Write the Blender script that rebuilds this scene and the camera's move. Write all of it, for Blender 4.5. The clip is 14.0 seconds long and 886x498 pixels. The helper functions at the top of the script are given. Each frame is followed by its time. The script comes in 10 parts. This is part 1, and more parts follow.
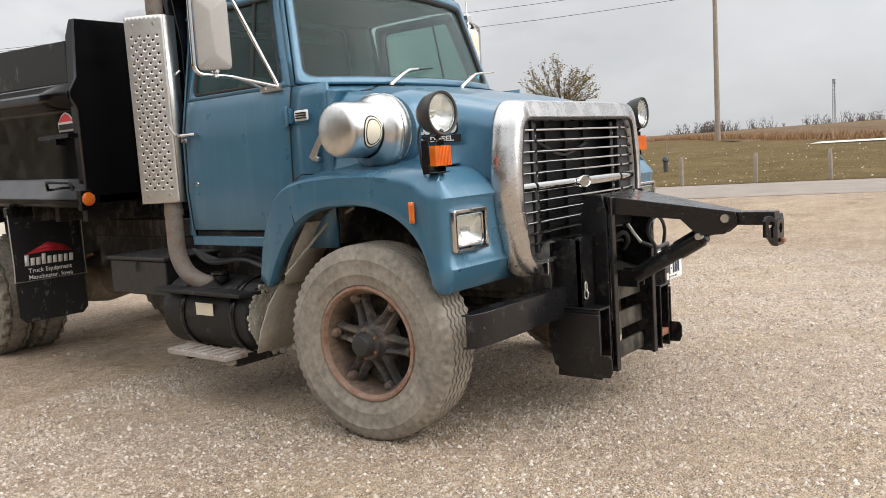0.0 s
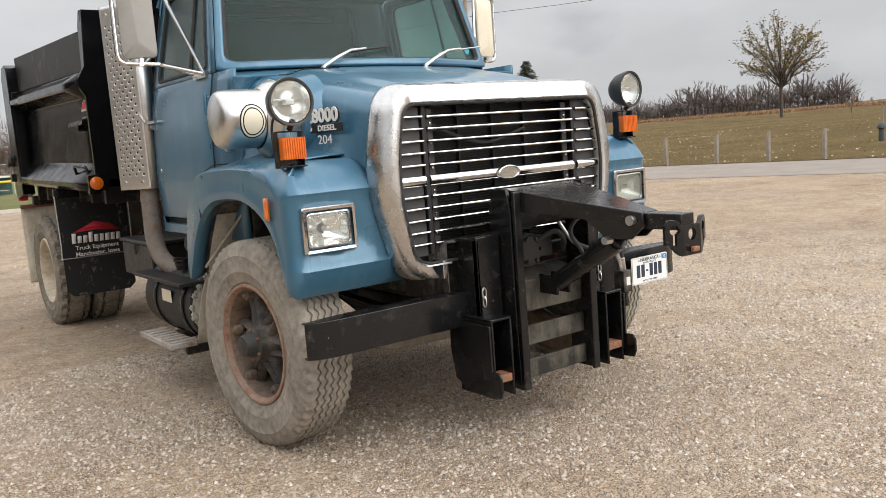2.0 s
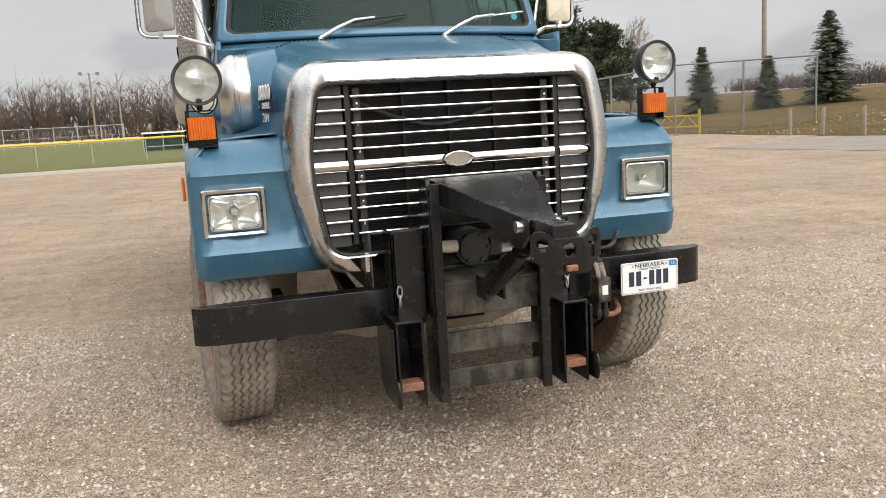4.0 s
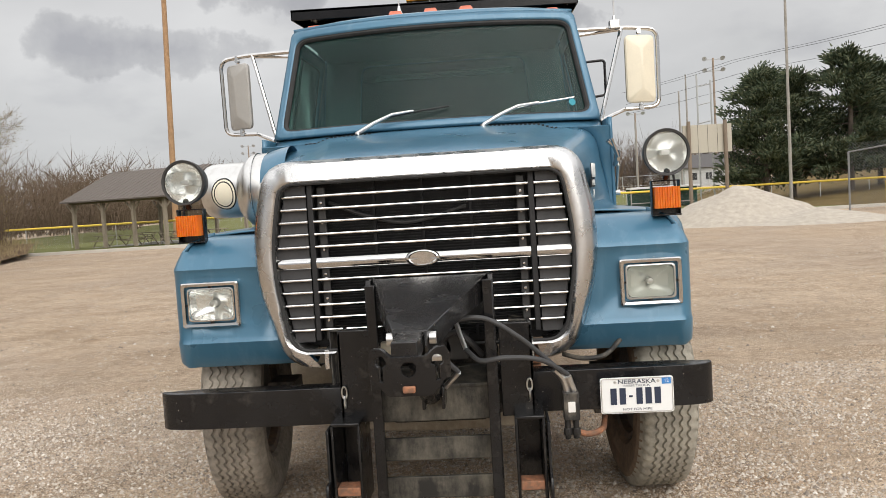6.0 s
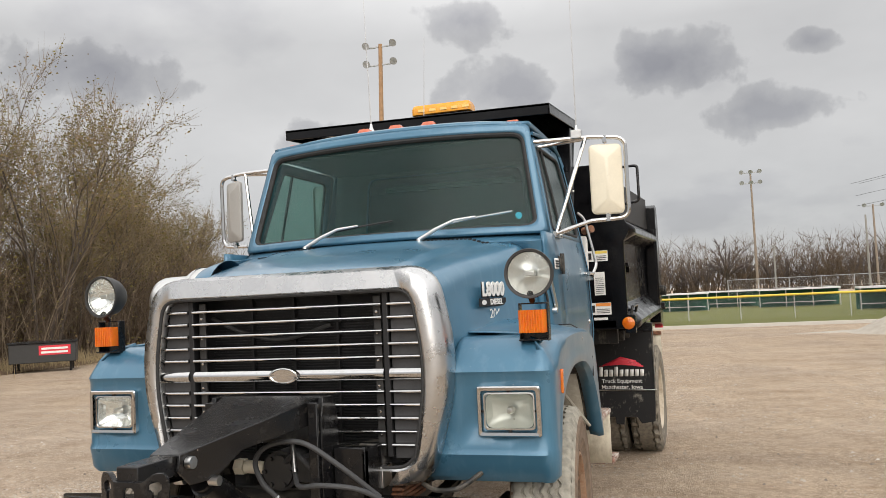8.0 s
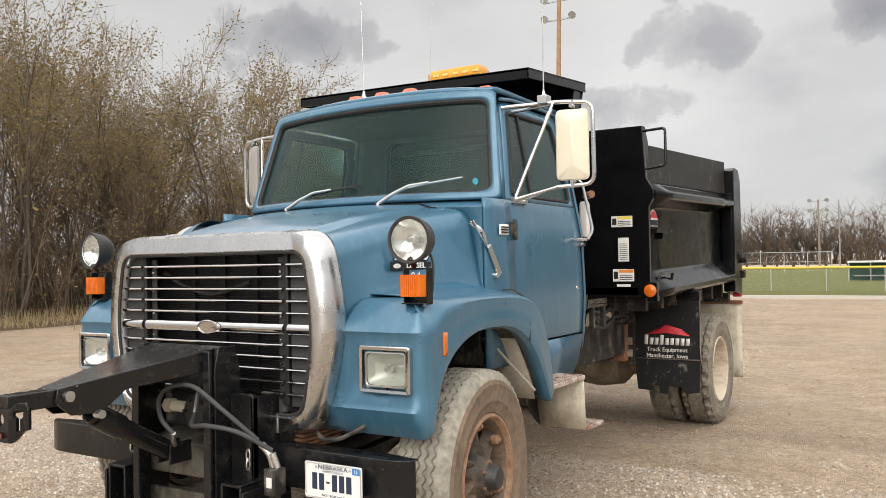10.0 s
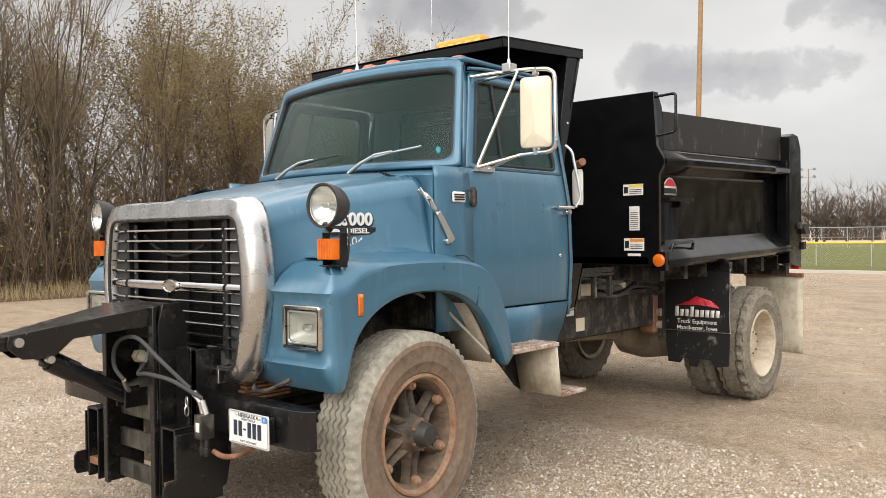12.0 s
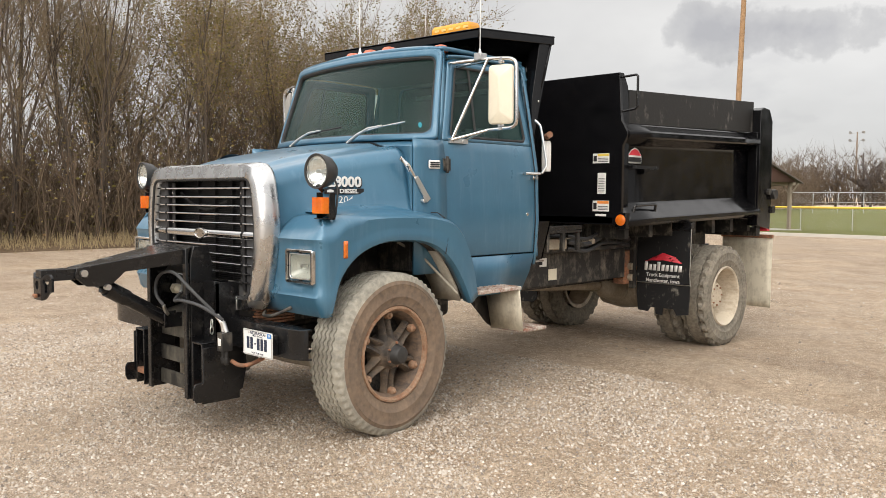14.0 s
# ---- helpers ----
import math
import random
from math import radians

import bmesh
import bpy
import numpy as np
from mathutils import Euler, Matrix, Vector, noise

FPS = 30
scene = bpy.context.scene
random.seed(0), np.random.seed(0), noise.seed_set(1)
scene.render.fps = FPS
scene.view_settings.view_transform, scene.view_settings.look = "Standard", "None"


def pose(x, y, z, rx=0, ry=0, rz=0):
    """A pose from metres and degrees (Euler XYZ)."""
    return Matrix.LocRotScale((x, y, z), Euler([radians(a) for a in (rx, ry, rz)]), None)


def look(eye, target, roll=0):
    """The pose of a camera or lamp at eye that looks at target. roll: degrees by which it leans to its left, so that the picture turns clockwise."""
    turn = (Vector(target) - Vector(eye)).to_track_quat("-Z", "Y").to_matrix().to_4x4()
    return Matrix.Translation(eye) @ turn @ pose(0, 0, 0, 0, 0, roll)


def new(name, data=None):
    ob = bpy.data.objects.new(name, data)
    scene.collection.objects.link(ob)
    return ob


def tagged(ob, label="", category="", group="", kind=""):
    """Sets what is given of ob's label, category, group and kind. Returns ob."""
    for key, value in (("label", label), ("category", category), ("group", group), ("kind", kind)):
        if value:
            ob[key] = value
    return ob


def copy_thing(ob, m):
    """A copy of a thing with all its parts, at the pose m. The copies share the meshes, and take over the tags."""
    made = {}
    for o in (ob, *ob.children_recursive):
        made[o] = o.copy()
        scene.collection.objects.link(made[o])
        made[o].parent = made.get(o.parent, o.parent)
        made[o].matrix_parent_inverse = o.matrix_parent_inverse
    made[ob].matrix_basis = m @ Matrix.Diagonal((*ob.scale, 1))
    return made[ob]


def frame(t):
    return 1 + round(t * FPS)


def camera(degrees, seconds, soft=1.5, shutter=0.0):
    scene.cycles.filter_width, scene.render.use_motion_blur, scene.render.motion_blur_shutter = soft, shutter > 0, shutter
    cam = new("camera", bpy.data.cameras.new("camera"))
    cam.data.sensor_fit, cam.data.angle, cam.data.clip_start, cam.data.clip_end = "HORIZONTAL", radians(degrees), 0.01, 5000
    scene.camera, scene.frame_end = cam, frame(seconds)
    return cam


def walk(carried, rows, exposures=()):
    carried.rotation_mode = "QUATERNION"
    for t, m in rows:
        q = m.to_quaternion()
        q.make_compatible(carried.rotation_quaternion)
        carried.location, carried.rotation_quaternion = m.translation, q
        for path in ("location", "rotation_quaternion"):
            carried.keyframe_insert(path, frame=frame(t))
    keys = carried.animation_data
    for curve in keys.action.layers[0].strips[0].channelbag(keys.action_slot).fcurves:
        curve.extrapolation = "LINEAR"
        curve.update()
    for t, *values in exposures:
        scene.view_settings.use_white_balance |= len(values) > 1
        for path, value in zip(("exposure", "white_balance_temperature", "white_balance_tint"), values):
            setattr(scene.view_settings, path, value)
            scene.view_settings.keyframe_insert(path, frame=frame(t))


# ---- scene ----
cam = camera(56.0, 14.0, 0.72)
METRES, EYE, TILT, LEAN, TURN = 10.209, 1.485, 0.6, 0.35, -51.5
ROWS = [
    (0.0, 0.0, 0.0, 0.0, -0.34, -6.49, 3.02),
    (0.5, 0.0374, 0.0138, -0.0024, 2.85, -6.73, 3.31),
    (1.0, 0.0785, 0.0291, 0.0002, 6.25, -7.04, 3.47),
    (1.5, 0.1215, 0.0386, 0.0036, 10.19, -7.36, 3.56),
    (2.0, 0.1566, 0.0602, 0.0012, 14.77, -7.82, 3.62),
    (2.5, 0.1928, 0.08, 0.0026, 19.63, -8.26, 3.53),
    (3.0, 0.2296, 0.1007, 0.0059, 24.63, -8.9, 3.44),
    (3.2, 0.2421, 0.1123, 0.0030, 26.78, -9.09, 3.24),
    (5.3, 0.3517, 0.2337, 0.0084, 47.17, -10.20, 2.76),
    (5.5, 0.3597, 0.2446, 0.0055, 49.34, -8.67, 2.9),
    (6.0, 0.3826, 0.2735, 0.0118, 55.3, -4.42, 3.21),
    (6.5, 0.3953, 0.308, 0.0144, 60.53, -0.31, 3.21),
    (7.0, 0.4125, 0.3409, 0.0153, 64.48, 2.45, 3.04),
    (7.5, 0.4358, 0.3768, 0.0178, 67.52, 3.23, 2.81),
    (8.0, 0.4496, 0.413, 0.0156, 70.3, 2.76, 2.55),
    (8.5, 0.474, 0.4425, 0.0147, 73.25, 1.81, 2.35),
    (9.0, 0.4954, 0.4705, 0.0162, 76.39, 0.95, 2.12),
    (9.2, 0.4979, 0.4828, 0.0149, 77.81, 0.64, 1.94),
    (11.3, 0.4897, 0.6063, 0.0149, 90.46, 0.61, 0.72),
    (11.5, 0.4928, 0.6153, 0.0138, 91.42, 0.49, 0.94),
    (12.0, 0.5123, 0.6365, 0.0103, 93.01, -1.55, 0.77),
    (12.5, 0.5359, 0.6476, 0.0108, 94.0, -3.11, 0.5),
    (13.0, 0.5662, 0.6586, 0.0109, 94.92, -3.97, 0.26),
    (13.5, 0.5923, 0.6764, 0.0108, 95.58, -4.41, 0.09),
    (14.0, 0.6117, 0.6844, 0.0125, 95.83, -4.37, -0.1),
]
# stops, kelvin and tint of the clip's own exposure
EXPOSURES = [(0.0, 0.30, 6200, 10), (3.0, 0.16, 6250, 10), (5.5, 0.16, 6300, 10), (6.5, 0.0, 6300, 10), (9.0, 0.14, 6350, 10), (11.5, 0.30, 6450, 10), (14.0, 0.28, 6420, 10)]
walk(cam, [(t, pose(0, 0, 0, TILT, LEAN, 0) @ pose(-4.274, -3.028, EYE, 0, 0, TURN) @ pose(METRES * x, METRES * y, METRES * z, 90 + pitch, roll, yaw)) for t, x, y, z, yaw, pitch, roll in ROWS], EXPOSURES)

# ---- world and light ----
world = bpy.data.worlds.new("sky")
scene.world = world
world.use_nodes = True
wn, wl = world.node_tree.nodes, world.node_tree.links
wn.clear()
SUN_EL, SUN_AZ = radians(36), radians(158)


def wnode(kind, **values):
    n = wn.new(kind)
    for key, value in values.items():
        n.inputs[key].default_value = value
    return n


out = wn.new("ShaderNodeOutputWorld")
sky = wn.new("ShaderNodeTexSky")
sky.sky_type, sky.sun_disc = "NISHITA", False
sky.sun_elevation, sky.sun_rotation = SUN_EL, SUN_AZ
coord = wn.new("ShaderNodeTexCoord")
split = wn.new("ShaderNodeSeparateXYZ")
wl.new(coord.outputs["Generated"], split.inputs[0])
# cloud layer seen in perspective: directions divided by their height
lift = wn.new("ShaderNodeMath")
lift.operation = "ADD"
lift.inputs[1].default_value = 0.42
wl.new(split.outputs["Z"], lift.inputs[0])
clampz = wn.new("ShaderNodeMath")
clampz.operation = "MAXIMUM"
clampz.inputs[1].default_value = 0.05
wl.new(lift.outputs[0], clampz.inputs[0])
plane = wn.new("ShaderNodeVectorMath")
plane.operation = "DIVIDE"
both = wn.new("ShaderNodeCombineXYZ")
for k in "XYZ":
    wl.new(clampz.outputs[0], both.inputs[k])
wl.new(coord.outputs["Generated"], plane.inputs[0])
wl.new(both.outputs[0], plane.inputs[1])
veil = wnode("ShaderNodeTexNoise", Scale=1.7, Detail=5.0, Roughness=0.55)
puff = wnode("ShaderNodeTexNoise", Scale=2.5, Detail=7.0, Roughness=0.5)
wl.new(plane.outputs[0], veil.inputs["Vector"])
wl.new(plane.outputs[0], puff.inputs["Vector"])
veil_ramp = wn.new("ShaderNodeValToRGB")
veil_ramp.color_ramp.elements[0].position, veil_ramp.color_ramp.elements[1].position = 0.35, 0.72
veil_ramp.color_ramp.elements[0].color = (0.775, 0.755, 0.73, 1)
veil_ramp.color_ramp.elements[1].color = (0.965, 0.94, 0.905, 1)
wl.new(veil.outputs["Fac"], veil_ramp.inputs[0])
puff_ramp = wn.new("ShaderNodeValToRGB")
puff_ramp.color_ramp.elements[0].position, puff_ramp.color_ramp.elements[1].position = 0.545, 0.655
puff_ramp.color_ramp.elements[0].color = (1, 1, 1, 1)
puff_ramp.color_ramp.elements[1].color = (0.84, 0.84, 0.86, 1)
wl.new(puff.outputs["Fac"], puff_ramp.inputs[0])
cloud = wn.new("ShaderNodeMix")
cloud.data_type, cloud.blend_type = "RGBA", "MULTIPLY"
cloud.inputs["Factor"].default_value = 1.0
wl.new(veil_ramp.outputs[0], cloud.inputs["A"])
wl.new(puff_ramp.outputs[0], cloud.inputs["B"])
# the low grey cumulus below the veil: bearing, height and half width in degrees, flatness
PUFFS = [(-16.8, 18.6, 4.0, 2.7), (-14.0, 13.9, 4.7, 2.5), (-2.6, 14.8, 4.1, 1.8), (3.2, 11.0, 4.0, 2.9), (6.2, 14.9, 1.7, 2.2), (-26.5, 10.4, 4.4, 2.6), (-20.5, 10.3, 4.6, 3.2), (18.0, 13.5, 4.5, 2.6), (34.0, 9.0, 6.0, 3.6), (-41.0, 15.0, 5.5, 2.4)]
ragged = wnode("ShaderNodeTexNoise", Scale=17.0, Detail=6.0, Roughness=0.55)
wl.new(coord.outputs["Generated"], ragged.inputs["Vector"])


def wmath(operation, a, b):
    n = wn.new("ShaderNodeMath")
    n.operation = operation
    for k, v in enumerate((a, b)):
        if isinstance(v, (int, float)):
            n.inputs[k].default_value = v
        else:
            wl.new(v, n.inputs[k])
    return n.outputs[0]


nearest = 9.0
for az, el, half, flat in PUFFS:
    az, el, half = radians(az), radians(el), radians(half)
    off = wn.new("ShaderNodeVectorMath")
    off.operation = "SUBTRACT"
    off.inputs[1].default_value = (math.sin(az) * math.cos(el), math.cos(az) * math.cos(el), math.sin(el))
    wl.new(coord.outputs["Generated"], off.inputs[0])
    squash = wn.new("ShaderNodeVectorMath")
    squash.operation = "MULTIPLY"
    squash.inputs[1].default_value = (1 / half, 1 / half, flat / half)
    wl.new(off.outputs[0], squash.inputs[0])
    size = wn.new("ShaderNodeVectorMath")
    size.operation = "LENGTH"
    wl.new(squash.outputs[0], size.inputs[0])
    nearest = wmath("MINIMUM", size.outputs["Value"], nearest)
shape = wmath("ADD", nearest, wmath("MULTIPLY", wmath("SUBTRACT", ragged.outputs["Fac"], 0.5), 2.6))
cumulus = wn.new("ShaderNodeValToRGB")
cumulus.color_ramp.elements[0].position, cumulus.color_ramp.elements[1].position = 0.1, 1.02
cumulus.color_ramp.elements[0].color = (0.62, 0.62, 0.65, 1)
cumulus.color_ramp.elements[1].color = (1, 1, 1, 1)
mid = cumulus.color_ramp.elements.new(0.78)
mid.color = (0.78, 0.78, 0.79, 1)
wl.new(shape, cumulus.inputs[0])
puffed = wn.new("ShaderNodeMix")
puffed.data_type, puffed.blend_type = "RGBA", "MULTIPLY"
puffed.inputs["Factor"].default_value = 1.0
wl.new(cloud.outputs["Result"], puffed.inputs["A"])
wl.new(cumulus.outputs[0], puffed.inputs["B"])
# the overcast dome is brighter overhead than at the horizon
dome = wn.new("ShaderNodeMapRange")
dome.inputs["From Min"].default_value, dome.inputs["From Max"].default_value = 0.30, 0.56
dome.inputs["To Min"].default_value, dome.inputs["To Max"].default_value = 0.76, 1.9
wl.new(split.outputs["Z"], dome.inputs["Value"])
low = wn.new("ShaderNodeValToRGB")
low.color_ramp.elements[0].position, low.color_ramp.elements[1].position = 0.02, 0.17
low.color_ramp.elements[0].color = (0.83, 0.84, 0.86, 1)
low.color_ramp.elements[1].color = (1, 1, 1, 1)
wl.new(split.outputs["Z"], low.inputs[0])
haze = wn.new("ShaderNodeMix")
haze.data_type, haze.blend_type = "RGBA", "MULTIPLY"
haze.inputs["Factor"].default_value = 1.0
wl.new(puffed.outputs["Result"], haze.inputs["A"])
wl.new(low.outputs[0], haze.inputs["B"])
bg_cloud = wn.new("ShaderNodeBackground")
wl.new(haze.outputs["Result"], bg_cloud.inputs["Color"])
wl.new(dome.outputs[0], bg_cloud.inputs["Strength"])
bg_sky = wn.new("ShaderNodeBackground")
bg_sky.inputs["Strength"].default_value = 0.08
wl.new(sky.outputs[0], bg_sky.inputs["Color"])
mixed = wn.new("ShaderNodeMixShader")
mixed.inputs[0].default_value = 0.93
wl.new(bg_sky.outputs[0], mixed.inputs[1])
wl.new(bg_cloud.outputs[0], mixed.inputs[2])
wl.new(mixed.outputs[0], out.inputs["Surface"])

sun = new("sun", bpy.data.lights.new("sun", "SUN"))
sun.data.energy, sun.data.angle, sun.data.color = 2.15, radians(62), (1.0, 0.93, 0.84)
sun.matrix_world = look((math.sin(SUN_AZ) * math.cos(SUN_EL) * 50, math.cos(SUN_AZ) * math.cos(SUN_EL) * 50, math.sin(SUN_EL) * 50), (0, 0, 0))

# ---- materials ----
def rgba(c):
    return (c[0], c[1], c[2], 1.0)


class Mat:
    """A small builder round one node material."""

    def __init__(self, name):
        self.m = bpy.data.materials.new(name)
        self.m.use_nodes = True
        self.n, self.l = self.m.node_tree.nodes, self.m.node_tree.links
        self.b = self.n["Principled BSDF"]
        self.tc = self.n.new("ShaderNodeTexCoord")

    def noise(self, scale, detail=4.0, rough=0.55, stretch=(1, 1, 1), distort=0.0):
        mp = self.n.new("ShaderNodeMapping")
        mp.inputs["Scale"].default_value = stretch
        self.l.new(self.tc.outputs["Object"], mp.inputs["Vector"])
        t = self.n.new("ShaderNodeTexNoise")
        t.inputs["Scale"].default_value, t.inputs["Detail"].default_value = scale, detail
        t.inputs["Roughness"].default_value, t.inputs["Distortion"].default_value = rough, distort
        self.l.new(mp.outputs[0], t.inputs["Vector"])
        return t.outputs["Fac"]

    def voronoi(self, scale, out="Distance", feature="F1"):
        t = self.n.new("ShaderNodeTexVoronoi")
        t.feature = feature
        t.inputs["Scale"].default_value = scale
        self.l.new(self.tc.outputs["Object"], t.inputs["Vector"])
        return t.outputs[out]

    def ramp(self, fac, stops):
        r = self.n.new("ShaderNodeValToRGB")
        while len(r.color_ramp.elements) < len(stops):
            r.color_ramp.elements.new(0.5)
        for e, (p, c) in zip(r.color_ramp.elements, stops):
            e.position, e.color = p, rgba(c if isinstance(c, tuple) else (c, c, c))
        self.l.new(fac, r.inputs[0])
        return r.outputs[0]

    def mix(self, fac, a, b, blend="MIX"):
        x = self.n.new("ShaderNodeMix")
        x.data_type, x.blend_type = "RGBA", blend
        for key, v in (("Factor", fac), ("A", a), ("B", b)):
            if isinstance(v, (int, float)):
                x.inputs[key].default_value = v
            elif isinstance(v, tuple):
                x.inputs[key].default_value = rgba(v)
            else:
                self.l.new(v, x.inputs[key])
        return x.outputs["Result"]

    def math(self, op, a, b=0.0):
        x = self.n.new("ShaderNodeMath")
        x.operation = op
        for i, v in enumerate((a, b)):
            if isinstance(v, (int, float)):
                x.inputs[i].default_value = v
            else:
                self.l.new(v, x.inputs[i])
        return x.outputs[0]

    def bump(self, h, strength, dist=0.01):
        x = self.n.new("ShaderNodeBump")
        x.inputs["Strength"].default_value, x.inputs["Distance"].default_value = strength, dist
        self.l.new(h, x.inputs["Height"])
        self.l.new(x.outputs[0], self.b.inputs["Normal"])

    def set(self, **kw):
        for key, v in kw.items():
            s = self.b.inputs[key.replace("_", " ")]
            if isinstance(v, (int, float)):
                s.default_value = v
            elif isinstance(v, tuple):
                s.default_value = rgba(v)
            else:
                self.l.new(v, s)
        return self.m


def simple(name, c, rough=0.5, metal=0.0, var=0.12, scale=14.0, bump=0.0, bscale=60.0, dirt=None, dirt_amount=0.3, spec=0.5):
    """Base colour with grain at two scales, and dirt where given."""
    m = Mat(name)
    lo, hi = tuple(v * (1 - var) for v in c), tuple(min(1, v * (1 + var)) for v in c)
    col = m.ramp(m.mix(0.4, m.noise(scale), m.noise(scale * 7)), [(0.3, lo), (0.7, hi)])
    if dirt:
        f = m.ramp(m.noise(scale * 0.45, 8.0, 0.65), [(0.5 - dirt_amount * 0.35, 0.0), (0.78, min(1.0, dirt_amount * 2))])
        col = m.mix(f, col, dirt)
    r = m.ramp(m.noise(scale * 1.6, 5.0), [(0.3, max(0.02, rough - 0.08)), (0.7, min(1.0, rough + 0.1))])
    if bump:
        m.bump(m.noise(bscale, 4.0), bump, 0.004)
    return m.set(Base_Color=col, Roughness=r, Metallic=metal, Specular_IOR_Level=spec)


def blue_paint():
    m = Mat("faded_blue_paint")
    base = m.ramp(m.mix(0.3, m.noise(1.6, 4.0), m.noise(9.0, 5.0)), [(0.3, (0.041, 0.126, 0.205)), (0.7, (0.058, 0.163, 0.250))])
    streak = m.ramp(m.noise(5.0, 5.0, 0.6, (3, 3, 0.35)), [(0.52, 0.0), (0.75, 0.35)])
    col = m.mix(streak, base, (0.135, 0.245, 0.335))
    chips = m.ramp(m.noise(55.0, 4.0, 0.6), [(0.735, 0.0), (0.76, 0.55)])
    col = m.mix(chips, col, (0.33, 0.36, 0.38))
    rough = m.ramp(m.noise(4.0, 6.0), [(0.3, 0.26), (0.7, 0.38)])
    m.bump(m.noise(130.0, 3.0), 0.04, 0.002)
    return m.set(Base_Color=col, Roughness=rough, Coat_Weight=0.4, Coat_Roughness=0.10, Metallic=0.2)


def rubber(name, dust, amount):
    m = Mat(name)
    base = m.ramp(m.noise(9.0, 6.0), [(0.3, (0.035, 0.034, 0.032)), (0.7, (0.075, 0.072, 0.066))])
    f = m.ramp(m.mix(0.5, m.noise(5.0, 8.0, 0.65), m.noise(32.0, 5.0)), [(0.5 - amount * 0.4, 0.0), (0.72, min(1.0, amount * 1.7))])
    col = m.mix(f, base, dust)
    m.bump(m.noise(70.0, 5.0), 0.25, 0.004)
    return m.set(Base_Color=col, Roughness=0.88, Specular_IOR_Level=0.25)


def black_steel(name="black_painted_steel", rough=0.23, dust=0.12, tone=(0.011, 0.011, 0.012)):
    m = Mat(name)
    col = m.ramp(m.noise(6.0, 6.0), [(0.3, tone), (0.75, tuple(v * 2.1 for v in tone))])
    f = m.ramp(m.noise(9.0, 9.0, 0.7), [(0.56, 0.0), (0.8, dust * 2.2)])
    col = m.mix(f, col, (0.19, 0.17, 0.145))
    scr = m.ramp(m.noise(26.0, 5.0, 0.6, (1, 1, 5)), [(0.70, 0.0), (0.74, dust * 2.0)])
    col = m.mix(scr, col, (0.3, 0.29, 0.27))
    chip = m.ramp(m.noise(75.0, 3.0, 0.5), [(0.735, 0.0), (0.76, min(1.0, dust * 5.0))])
    col = m.mix(chip, col, (0.42, 0.36, 0.30))
    r = m.ramp(m.noise(7.0, 6.0), [(0.3, rough - 0.06), (0.7, rough + 0.14)])
    m.bump(m.noise(90.0, 4.0), 0.06, 0.003)
    return m.set(Base_Color=col, Roughness=r, Specular_IOR_Level=0.4)


def chrome(name, rough=0.12, tint=(0.78, 0.77, 0.75), dull=0.2):
    m = Mat(name)
    f = m.ramp(m.noise(24.0, 7.0, 0.65), [(0.5, 0.0), (0.78, dull * 2)])
    col = m.mix(f, tint, (0.42, 0.39, 0.35))
    r = m.mix(f, (rough, rough, rough), (0.45, 0.45, 0.45))
    return m.set(Base_Color=col, Roughness=r, Metallic=1.0)


def window_glass(name, tint=(0.70, 0.82, 0.80), base=0.04, haze=0.07, rough=0.03, haze_colour=(0.45, 0.54, 0.50)):
    """Thin pane: clear to look through from either side, with a mirror-like sheen that grows at grazing angles."""
    m = Mat(name)
    m.n.remove(m.b)
    clear, gloss, mixer, rim = (m.n.new(k) for k in ("ShaderNodeBsdfTransparent", "ShaderNodeBsdfGlossy", "ShaderNodeMixShader", "ShaderNodeLayerWeight"))
    clear.inputs[0].default_value = rgba(tint)
    gloss.inputs["Color"].default_value, gloss.inputs["Roughness"].default_value = (0.46, 0.48, 0.48, 1), rough
    rim.inputs["Blend"].default_value = 0.5
    sheen = m.math("ADD", m.math("MULTIPLY", m.math("POWER", rim.outputs["Facing"], 4.0), 1.7), base * 2.0)
    m.l.new(sheen, mixer.inputs[0])
    m.l.new(clear.outputs[0], mixer.inputs[1])
    m.l.new(gloss.outputs[0], mixer.inputs[2])
    # road dust plus the hazy sheen of reflected sky, put in as one flat colour
    dust, haze_mix = m.n.new("ShaderNodeBsdfDiffuse"), m.n.new("ShaderNodeMixShader")
    dust.inputs["Color"].default_value = rgba(haze_colour)
    m.l.new(m.ramp(m.noise(3.0, 6.0, 0.6), [(0.3, haze * 0.6), (0.7, haze * 1.4)]), haze_mix.inputs[0])
    m.l.new(mixer.outputs[0], haze_mix.inputs[1])
    m.l.new(dust.outputs[0], haze_mix.inputs[2])
    m.l.new(haze_mix.outputs[0], m.n["Material Output"].inputs["Surface"])
    return m.m


def rusty(name, paint, rust=(0.16, 0.075, 0.04), amount=0.5):
    m = Mat(name)
    f = m.ramp(m.mix(0.4, m.noise(12.0, 8.0, 0.65), m.noise(60.0, 5.0)), [(0.62 - amount * 0.35, 0.0), (0.7 - amount * 0.15, 1.0)])
    r2 = m.ramp(m.noise(30.0, 6.0), [(0.3, tuple(v * 0.6 for v in rust)), (0.7, tuple(v * 1.5 for v in rust))])
    col = m.mix(f, paint, r2)
    m.bump(m.noise(80.0, 5.0), 0.25, 0.004)
    return m.set(Base_Color=col, Roughness=0.75)


